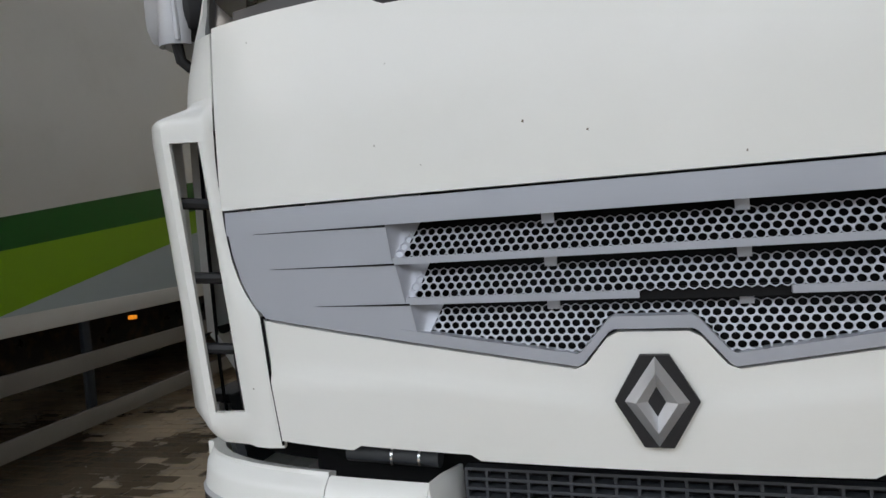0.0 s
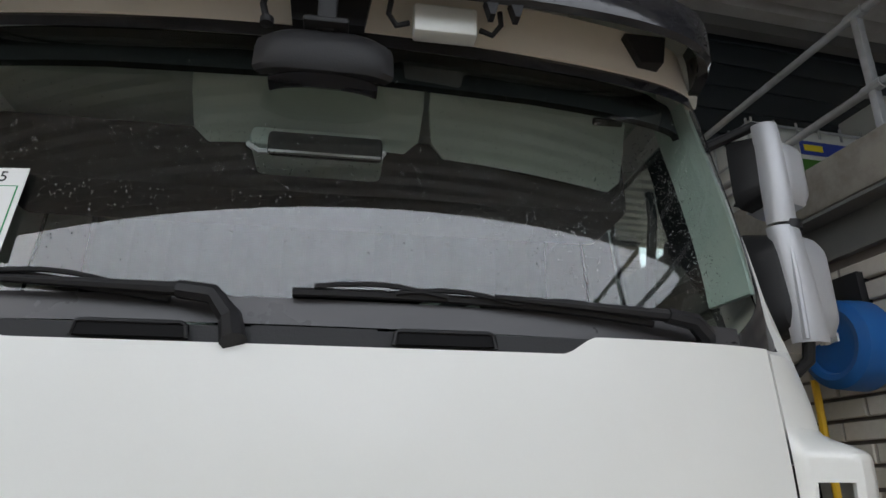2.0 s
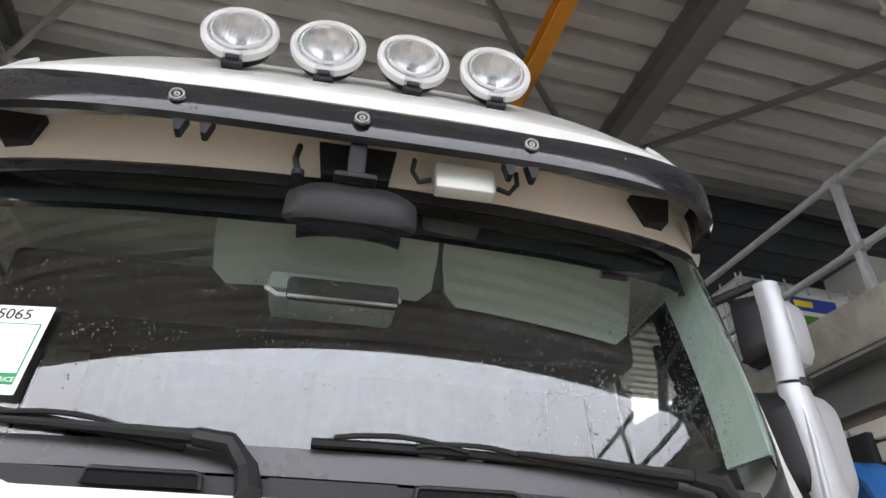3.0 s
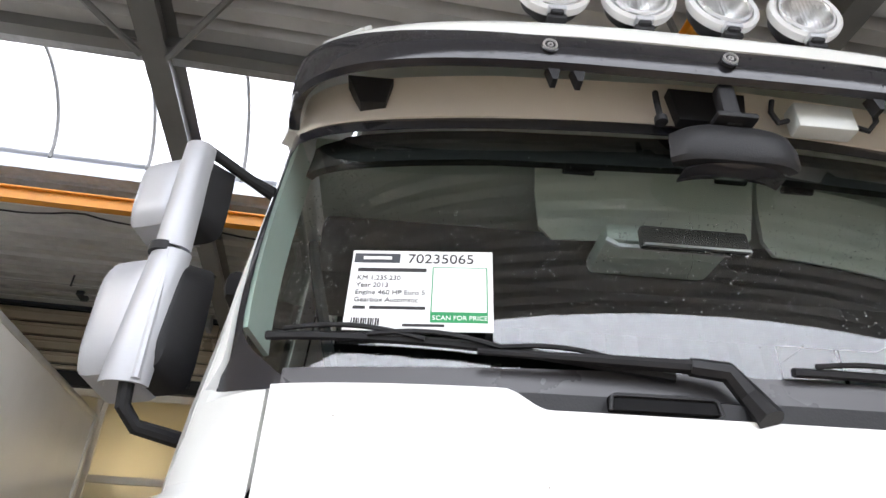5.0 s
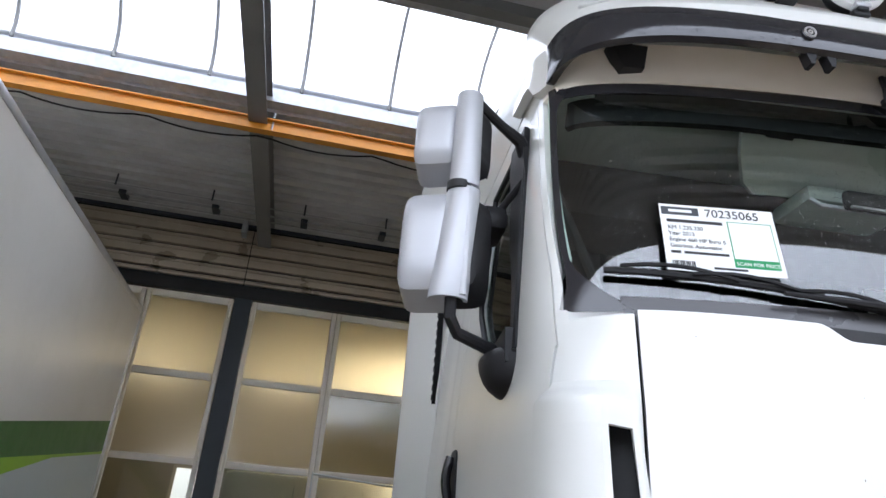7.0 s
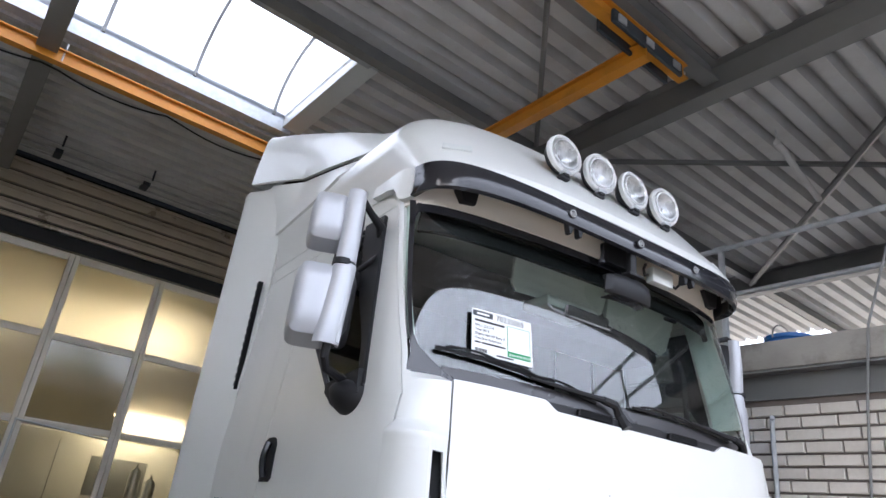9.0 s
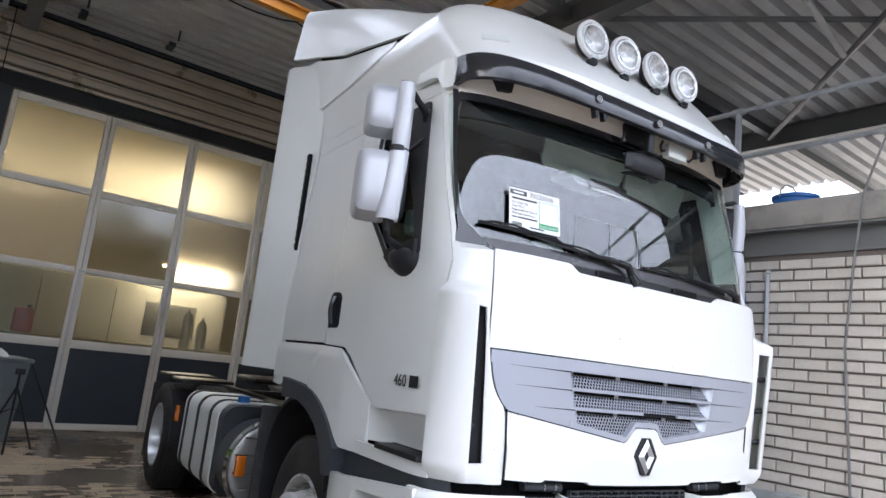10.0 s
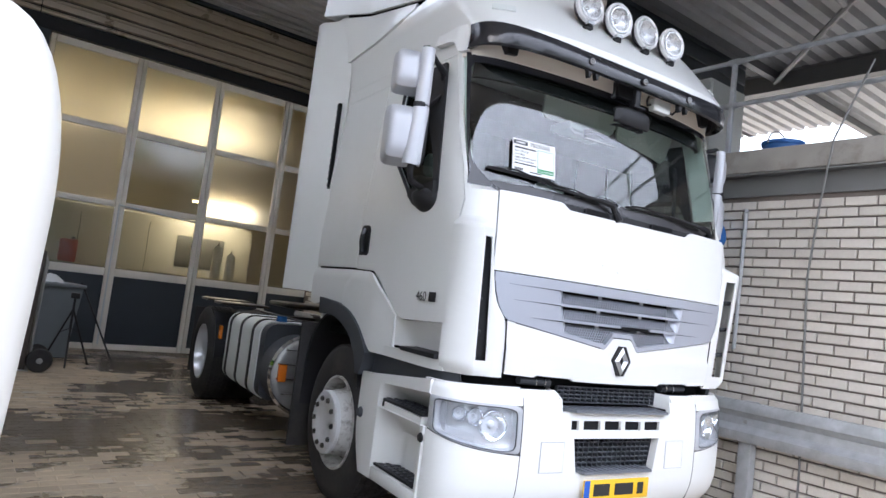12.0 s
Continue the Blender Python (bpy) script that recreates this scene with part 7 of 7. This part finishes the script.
for y in (-0.05, 0.36):
    wv = part("wheel", Shape().lathe([(0, 0.04), (0.09, 0.04), (0.13, 0.035), (0.14, 0.0), (0.13, -0.035), (0, -0.04)], 28, pose(0.16, y, 0.14, 90, 0, 0)), RUBBER, ht)
    part("hub", Shape().lathe([(0, 0.05), (0.03, 0.05), (0.035, 0.04)], 14, pose(0.16, y, 0.14, 90, 0, 0)), STEEL, wv)
bc = thing("blue_container", "small blue plastic container on the floor by the door post", "container", BT @ pose(-2.62, 7.85, 0))
part("body", Shape().box(-0.14, 0.14, -0.10, 0.10, 0.0, 0.20, 0.03), material("dark_teal_plastic", (0.010, 0.06, 0.13), 0.45, vary=0.1), bc)
part("lid", Shape().box(-0.10, 0.10, -0.07, 0.07, 0.20, 0.27, 0.02), BLACK, bc)
tri_ = thing("tripod", "black folding tripod beside the bin", "tripod", BT @ pose(-1.92, 7.12, 0))
part("column", Shape().tube([(0, 0, 0.45), (0, 0, 0.86)], 0.014, 8), BLACK, tri_)
part("head", Shape().box(-0.05, 0.05, -0.03, 0.03, 0.86, 0.93, 0.01), BLACK, tri_)
for a in (0.4, 2.5, 4.6):
    part("leg", Shape().tube([(0, 0, 0.72), (0.30 * math.cos(a), 0.30 * math.sin(a), 0.01)], 0.012, 8), BLACK, tri_)
    part("brace", Shape().tube([(0, 0, 0.48), (0.15 * math.cos(a), 0.15 * math.sin(a), 0.40)], 0.006, 6), BLACK, tri_)
lean_ = thing("leaning_rod", "thin black rod leaning against the bin", "rod", BT @ pose(-1.83, 7.42, 0))
part("rod", Shape().tube([(0, 0, 1.06), (0.48, -0.28, 0.01)], 0.011, 8), BLACK, lean_)

# ---------------------------------------------------------------- box trailer with green stripes alongside
TX, TY0, TY1, TZ0, TZ1 = -3.93, 1.50, 8.25, 1.06, 4.13
tr_ = thing("box_trailer", "white box trailer with green swoosh stripes and side guards", "trailer", BT)
part("box", Shape().box(TX - 2.5, TX, TY0, TY1, TZ0, TZ1, 0.03), TRAILW, tr_)
part("side_rail", Shape().box(TX - 0.02, TX + 0.012, TY0, TY1, TZ0 - 0.09, TZ0 + 0.045, 0.006), TRAILW, tr_)
part("top_rail", Shape().box(TX - 0.05, TX + 0.008, TY0, TY1, TZ1 - 0.07, TZ1 + 0.01, 0.006), ALU, tr_)
part("corner_post", Shape().box(TX - 0.05, TX + 0.010, TY1 - 0.09, TY1 + 0.01, TZ0, TZ1, 0.006), ALU, tr_)


def stripe(name, mat, lo, hi, lift):
    s = Shape()
    ys = span(TY0 + 0.02, TY1 - 0.12, 60)
    s.sheet([[(TX + lift, y, z) for y, z in ((y, lo(y)) for y in ys)], [(TX + lift, y, hi(y)) for y in ys]], 0.002)
    return part(name, s, mat, tr_)


stripe("dark_green_stripe", GREEN1, lambda y: 1.50 + 0.12 * (y - 1.9), lambda y: 1.71 + 0.146 * (y - 1.9), 0.004)
stripe("lime_stripe", GREEN2, lambda y: min(1.05 + 0.214 * (y - 1.9), 1.47 + 0.12 * (y - 1.9)), lambda y: 1.50 + 0.12 * (y - 1.9), 0.004)
stripe("pale_stripe", PALEBLUE, lambda y: min(1.09, 1.04 + 0.214 * (y - 1.9)), lambda y: min(1.05 + 0.214 * (y - 1.9), 1.47 + 0.12 * (y - 1.9)), 0.003)
TAUPE = material("dull_guard_paint", (0.22, 0.205, 0.18), 0.55, vary=0.1, dirt=(0.1, 0.08, 0.06), dirt_amount=0.3)
for z in (0.655, 0.225):
    part("side_guard", Shape().box(TX - 0.05, TX - 0.01, TY0 + 0.1, TY1 - 1.5, z - 0.068, z + 0.068, 0.008), TAUPE, tr_)
for y in (1.7, 3.0, 4.4, 5.8):
    part("guard_post", Shape().box(TX - 0.10, TX - 0.06, y - 0.04, y + 0.04, 0.14, 0.97, 0.005), PANELD, tr_)
part("underframe", Shape().box(TX - 1.9, TX - 0.6, TY0, TY1, 0.55, 0.97), GREASE, tr_)
part("side_lamp", Shape().box(TX - 0.10, TX - 0.05, 3.51, 3.56, 0.89, 0.92), glow("amber_glow", (1.0, 0.32, 0.02), 0.8), tr_, "lit amber side lamp")
for y in (6.2, 7.4):
    for x in (TX - 0.25, TX - 2.2):
        part("wheel", Shape().lathe([(0, 0.10), (0.28, 0.10), (0.30, 0.14), (0.45, 0.16), (0.5, 0.12), (0.5, -0.12), (0.3, -0.15)], 40, pose(x, y, 0.50, 0, 90, 0)), RUBBER, tr_)
part("landing_leg", Shape().box(TX - 0.55, TX - 0.40, 1.5, 1.65, 0, 1.0), STEEL, tr_)

# ---------------------------------------------------------------- neighbouring white cab at the end of the walk
nb = thing("parked_cab", "white parked truck cab with a black grab handle", "truck", BT)
rows = []
for z in span(0.75, 3.0, 16):
    r = [(-5.6, -1.30, z)]
    for k in range(9):
        a = math.pi / 2 * k / 8
        r.append((-3.232 - 0.18 * (1 - math.sin(a)), -1.30 + 0.18 * (1 - math.cos(a)), z))
    for k in range(9):
        a = math.pi / 2 * k / 8
        r.append((-3.232 - 0.05 * (1 - math.cos(a)), 1.24 + 0.05 * math.sin(a), z))
    r.append((-5.6, 1.29, z))
    rows.append(r)
part("cab_shell", Shape().sheet(rows, 0.02), WHITE, nb)
part("cab_roof", Shape().box(-5.55, -3.28, -1.25, 1.25, 2.95, 3.02, 0.02), WHITE, nb)
part("back_wall", Shape().box(-5.55, -3.29, 1.23, 1.29, 0.75, 3.0, 0.02), WHITE, nb)
part("cab_floor", Shape().box(-5.55, -3.29, -1.26, 1.25, 0.72, 0.78), BLACK, nb)
part("bumper", Shape().box(-5.6, -3.28, -1.40, -1.22, 0.35, 0.80, 0.05), WHITE, nb)
part("windscreen", Shape().box(-5.45, -3.50, -1.325, -1.30, 1.75, 2.65, 0.01), GLOSS, nb)
part("grille", Shape().box(-5.20, -3.75, -1.325, -1.30, 0.95, 1.55, 0.01), DARK, nb)
part("grab_handle", Shape().tube([(-3.232, 0.32, 2.14), (-3.19, 0.30, 2.13), (-3.175, 0.26, 2.05), (-3.175, 0.22, 1.90), (-3.19, 0.14, 1.82), (-3.232, 0.10, 1.80)], 0.020, 10), BLACK, nb, "black plastic grab handle")
part("handle_plate", Shape().box(-3.230, -3.222, -0.02, 0.36, 1.78, 2.17, 0.004), BLACK, nb)
part("tyre", Shape().lathe([(0.0, 0.12), (0.3, 0.12), (0.45, 0.15), (0.5, 0.1), (0.5, -0.1), (0.3, -0.12), (0.0, -0.12)], 40, pose(-3.42, -0.35, 0.5, 0, 90, 0)), RUBBER, nb)
part("tyre", Shape().lathe([(0.0, 0.12), (0.3, 0.12), (0.45, 0.15), (0.5, 0.1), (0.5, -0.1), (0.3, -0.12), (0.0, -0.12)], 40, pose(-5.40, -0.35, 0.5, 0, 90, 0)), RUBBER, nb)
# its white mirror housing, close to where the walk ends
gridn = []
for i in range(25):
    v = math.pi * (i / 24 - 0.5)
    h = (0.231 if v > 0 else 0.689) * math.sin(v)
    c = max(0.0, math.cos(v)) ** 0.56
    gridn.append([(-3.240 + 0.128 * c * math.cos(u) + 0.036 * h, -1.686 + 0.073 * c * math.sin(u) + 0.033 * h, 1.423 + h) for u in span(0, 2 * math.pi, 28)])
# duller white than the cab, which puts the shade on it into the colour
part("mirror_housing", Shape().sheet(gridn, 0.006), TRAILW, nb, "rounded white mirror housing")
part("mirror_arm", Shape().tube([(-3.28, -1.93, 1.66), (-3.36, -1.6, 1.72), (-3.42, -1.28, 1.70)], 0.025, 10), BLACK, nb)

# ---------------------------------------------------------------- wood across the yard, seen mirrored in chrome and glass
# never in direct view; added to block the low sky before the truck
random.seed(29)
wv_, wf_ = [], []
for i in range(5200):
    a = random.uniform(-2.75, -0.25)
    r = random.uniform(24, 31)
    top = 7.5 + 1.6 * math.sin(a * 9) + 1.0 * math.sin(a * 23 + 1)
    c = Vector((r * math.cos(a), r * math.sin(a), top * random.random() ** 0.8))
    u = Vector((random.gauss(0, 1), random.gauss(0, 1), random.gauss(0, 0.6))).normalized() * random.uniform(0.35, 0.8)
    v = Vector((random.gauss(0, 1), random.gauss(0, 1), random.gauss(0, 1))).normalized() * random.uniform(0.3, 0.6)
    k = len(wv_)
    wv_ += [tuple(c - u), tuple(c + v), tuple(c + u), tuple(c - v)]
    wf_.append((k, k + 1, k + 2, k + 3))
me = bpy.data.meshes.new("wood")
me.from_pydata(wv_, [], wf_)
me.materials.append(material("wood_foliage", (0.045, 0.085, 0.02), 0.7, vary=0.35, scale=0.6))
tagged(new("far_wood", me), "green leafy wood across the yard", "trees", kind="stuff")

# ---------------------------------------------------------------- rain drops on the windscreen, flecks on the paint
DROP = glass("water_drop", (1, 1, 1), 0.0, 1.33)
random.seed(11)
dv, df = [], []


def drop(x, z, rx, rz, h):
    c = Vector(glass_point(x, z)) - Vector((0, 0.0006, 0))
    du, dw = Vector(glass_point(x + 0.004, z)) - c, Vector(glass_point(x, z + 0.004)) - c
    n = du.cross(dw).normalized()
    t = Vector((1, 0, 0)) - n * n.x
    t.normalize()
    w = n.cross(t)
    if w.z < 0:
        w = -w
    k = len(dv)
    for i in range(6):
        a = math.pi / 3 * i
        dv.append(tuple(c + t * (rx * math.cos(a)) + w * (rz * math.sin(a))))
    for i in range(6):
        a = math.pi / 3 * i
        dv.append(tuple(c + t * (rx * 0.55 * math.cos(a)) + w * (rz * 0.55 * math.sin(a)) + n * h))
    for i in range(6):
        j = (i + 1) % 6
        df.append((k + i, k + j, k + 6 + j, k + 6 + i))
    df.append(tuple(k + 6 + i for i in range(6)))


for cx, cz, sx, sz, n_ in ((-0.35, 2.40, 0.30, 0.10, 1100), (0.55, 2.32, 0.26, 0.14, 1300), (-0.88, 2.45, 0.06, 0.20, 900), (0.86, 2.35, 0.08, 0.20, 1200), (0.1, 2.32, 0.6, 0.15, 1500)):
    for i in range(n_):
        x, z = random.gauss(cx, sx), random.gauss(cz, sz)
        if not (-0.99 < x < 0.99 and 2.10 < z < 2.74) or (-0.86 < x < -0.54 and 2.15 < z < 2.37):
            continue
        r = random.choice((0.0010, 0.0013, 0.0017, 0.0023))
        st_ = random.choice((0.85, 0.9, 1, 1, 1.15))
        drop(x, z, r * 0.85, r * st_ * 1.15, r * 0.8)
me = bpy.data.meshes.new("water_drops")
me.from_pydata(dv, [], df)
me.materials.append(DROP)
dr_ = new("water_drops", me)
tagged(dr_, "small rain drops on the windscreen", "water drops", kind="stuff")
vd = Shape()
rows = [visor_row(k, yo) for k, yo in ((0.08, 0.004), (0.3, 0.0), (0.7, 0.0), (1.0, 0.012))]
for i in range(2200):
    a, f = random.uniform(0, 47.99), random.random() ** 0.6 * 2.99
    j, k = int(a), int(f)
    p = [Vector(rows[k + dk][j + dj]) for dk, dj in ((0, 0), (0, 1), (1, 0))]
    c = p[0] + (p[1] - p[0]) * (a - j) + (p[2] - p[0]) * (f - k)
    n = (p[1] - p[0]).cross(p[2] - p[0]).normalized()
    t, w = (p[1] - p[0]).normalized(), (p[2] - p[0]).normalized()
    r = random.choice((0.0010, 0.0013, 0.0017, 0.0024))
    ring = [c + t * (r * math.cos(q)) + w * (r * random.uniform(0.9, 1.5) * math.sin(q)) for q in span(0, 5 * math.pi / 3, 5)]
    vd.add(ring + [c + n * r * 0.8], [(q, (q + 1) % 6, 6) for q in range(6)])
tagged(part("water_drops", vd, DROP, None), "rain drops beaded on the black visor", "water drops", kind="stuff")
fk = Shape()
for i in range(11):
    x, z = random.uniform(-0.9, 0.9), random.choice((random.uniform(1.6, 1.97), random.uniform(1.6, 1.97), random.uniform(1.06, 1.2)))
    p = Vector(facing(x, z, 0.0008 if z > 1.3 else 0.011))
    s_ = random.uniform(0.001, 0.0026)
    fk.add([p + Vector((s_ * a, 0, s_ * b * random.uniform(0.5, 2.2))) for a, b in ((-1, -0.4), (0.6, -1), (1, 0.5), (-0.3, 1))], [(0, 1, 2, 3)])
flk = part("paint_flecks", fk, material("fleck_dirt", (0.16, 0.14, 0.11), 0.8), None)
tagged(flk, "tiny dirt flecks on the front panels", "dirt flecks", kind="stuff")

# ---------------------------------------------------------------- bricks
BL, BH_, JW, PX, PZ = 0.208, 0.064, 0.012, 0.220, 0.0785


def brick_mesh(seed, l=BL):
    rnd = random.Random(seed)
    b = 0.004
    s = Shape()
    x0, x1 = -0.03, 0.0
    ya, yb, za, zb = 0.0, l, 0.0, BH_
    j = lambda: rnd.uniform(-0.0016, 0.0016)
    front = [(x0 - 0.0 + j() * 0.8, ya + b + j(), za + b + j()), (x0 + j() * 0.8, yb - b + j(), za + b + j()), (x0 + j() * 0.8, yb - b + j(), zb - b + j()), (x0 + j() * 0.8, ya + b + j(), zb - b + j())]
    mid = [(x0 + b, ya, za), (x0 + b, yb, za), (x0 + b, yb, zb), (x0 + b, ya, zb)]
    back = [(x1, ya, za), (x1, yb, za), (x1, yb, zb), (x1, ya, zb)]
    s.add(front + mid + back, [(0, 3, 2, 1)] + [(k, (k + 1) % 4, 4 + (k + 1) % 4, 4 + k) for k in range(4)] + [(4 + k, 4 + (k + 1) % 4, 8 + (k + 1) % 4, 8 + k) for k in range(4)])
    return mesh_of("brick", s, BRICKM, 25)


nt = BRICKM.node_tree
oi = nt.nodes.new("ShaderNodeObjectInfo")
geo = nt.nodes.new("ShaderNodeNewGeometry")
addr = nt.nodes.new("ShaderNodeMath")
addr.operation = "ADD"
nt.links.new(oi.outputs["Random"], addr.inputs[0])
nt.links.new(geo.outputs["Random Per Island"], addr.inputs[1])
mr = nt.nodes.new("ShaderNodeMapRange")
mr.inputs[2].default_value, mr.inputs[3].default_value, mr.inputs[4].default_value = 2.0, 0.80, 1.08
nt.links.new(addr.outputs[0], mr.inputs[0])
bs = nt.nodes["Principled BSDF"]
old = bs.inputs["Base Color"].links[0].from_socket
mm = nt.nodes.new("ShaderNodeMixRGB")
mm.blend_type = "MULTIPLY"
mm.inputs[0].default_value = 1
nt.links.new(old, mm.inputs[1])
nt.links.new(mr.outputs[0], mm.inputs[2])
nt.links.new(mm.outputs[0], bs.inputs["Base Color"])

full = [brick_mesh(k) for k in range(5)]
rest = Shape()
rnd = random.Random(5)
for r in range(32):
    z = 0.02 + r * PZ
    for k in range(-14, 40):
        y = k * PX + (PX / 2 if r % 2 else 0) + (0.012 if r % 3 == 0 else 0)
        dx = rnd.uniform(-0.0015, 0.0015)
        near = -0.80 < y < 1.10
        d = full[rnd.randrange(5)]
        if near and r >= 1:
            ob = new("brick", d)
            ob.parent = brick_wall
            ob.matrix_basis = pose(BRICK_X + 0.018 + dx, y, z)
        elif y > -3.0 and y < 8.5:
            rest.add([(BRICK_X + 0.018 + dx + v.co[0], y + v.co[1], z + v.co[2]) for v in d.vertices], [tuple(p.vertices) for p in d.polygons])
rb = part("bricks", rest, BRICKM, brick_wall, "", 25)
tagged(rb, kind="stuff")

# ---------------------------------------------------------------- paving under and beside the truck
PAVEM = floor_material("wet_paver", True)


def paver_mesh(seed):
    rnd = random.Random(seed)
    l, w, b = 0.205, 0.100, 0.005
    h = lambda: 0.0045 + rnd.uniform(-0.0012, 0.0012)
    j = lambda: rnd.uniform(-0.0015, 0.0015)
    top = [(b + j(), b + j(), h()), (l - b + j(), b + j(), h()), (l - b + j(), w - b + j(), h()), (b + j(), w - b + j(), h())]
    low = [(0, 0, -0.002), (l, 0, -0.002), (l, w, -0.002), (0, w, -0.002)]
    return mesh_of("paver", Shape().add(top + low, [(0, 1, 2, 3)] + [(4 + k, 4 + (k + 1) % 4, (k + 1) % 4, k) for k in range(4)]), PAVEM, 20)


pavs = [paver_mesh(40 + k) for k in range(6)]
rest = Shape()
rnd = random.Random(9)
for r in range(-30, 84):
    y = r * 0.1045
    for k in range(-42, 14):
        x = k * 0.2095 + (0.105 if r % 2 else 0) - 0.3
        d = pavs[rnd.randrange(6)]
        if -3.3 < x < -1.45 and 0.35 < y < 3.75:
            ob = new("paver", d)
            ob.parent = ground
            ob.matrix_basis = pose(x, y, 0)
        else:
            rest.add([(x + v.co[0], y + v.co[1], v.co[2]) for v in d.vertices], [tuple(p.vertices) for p in d.polygons])
tagged(part("pavers", rest, PAVEM, ground, "", 20), kind="stuff")
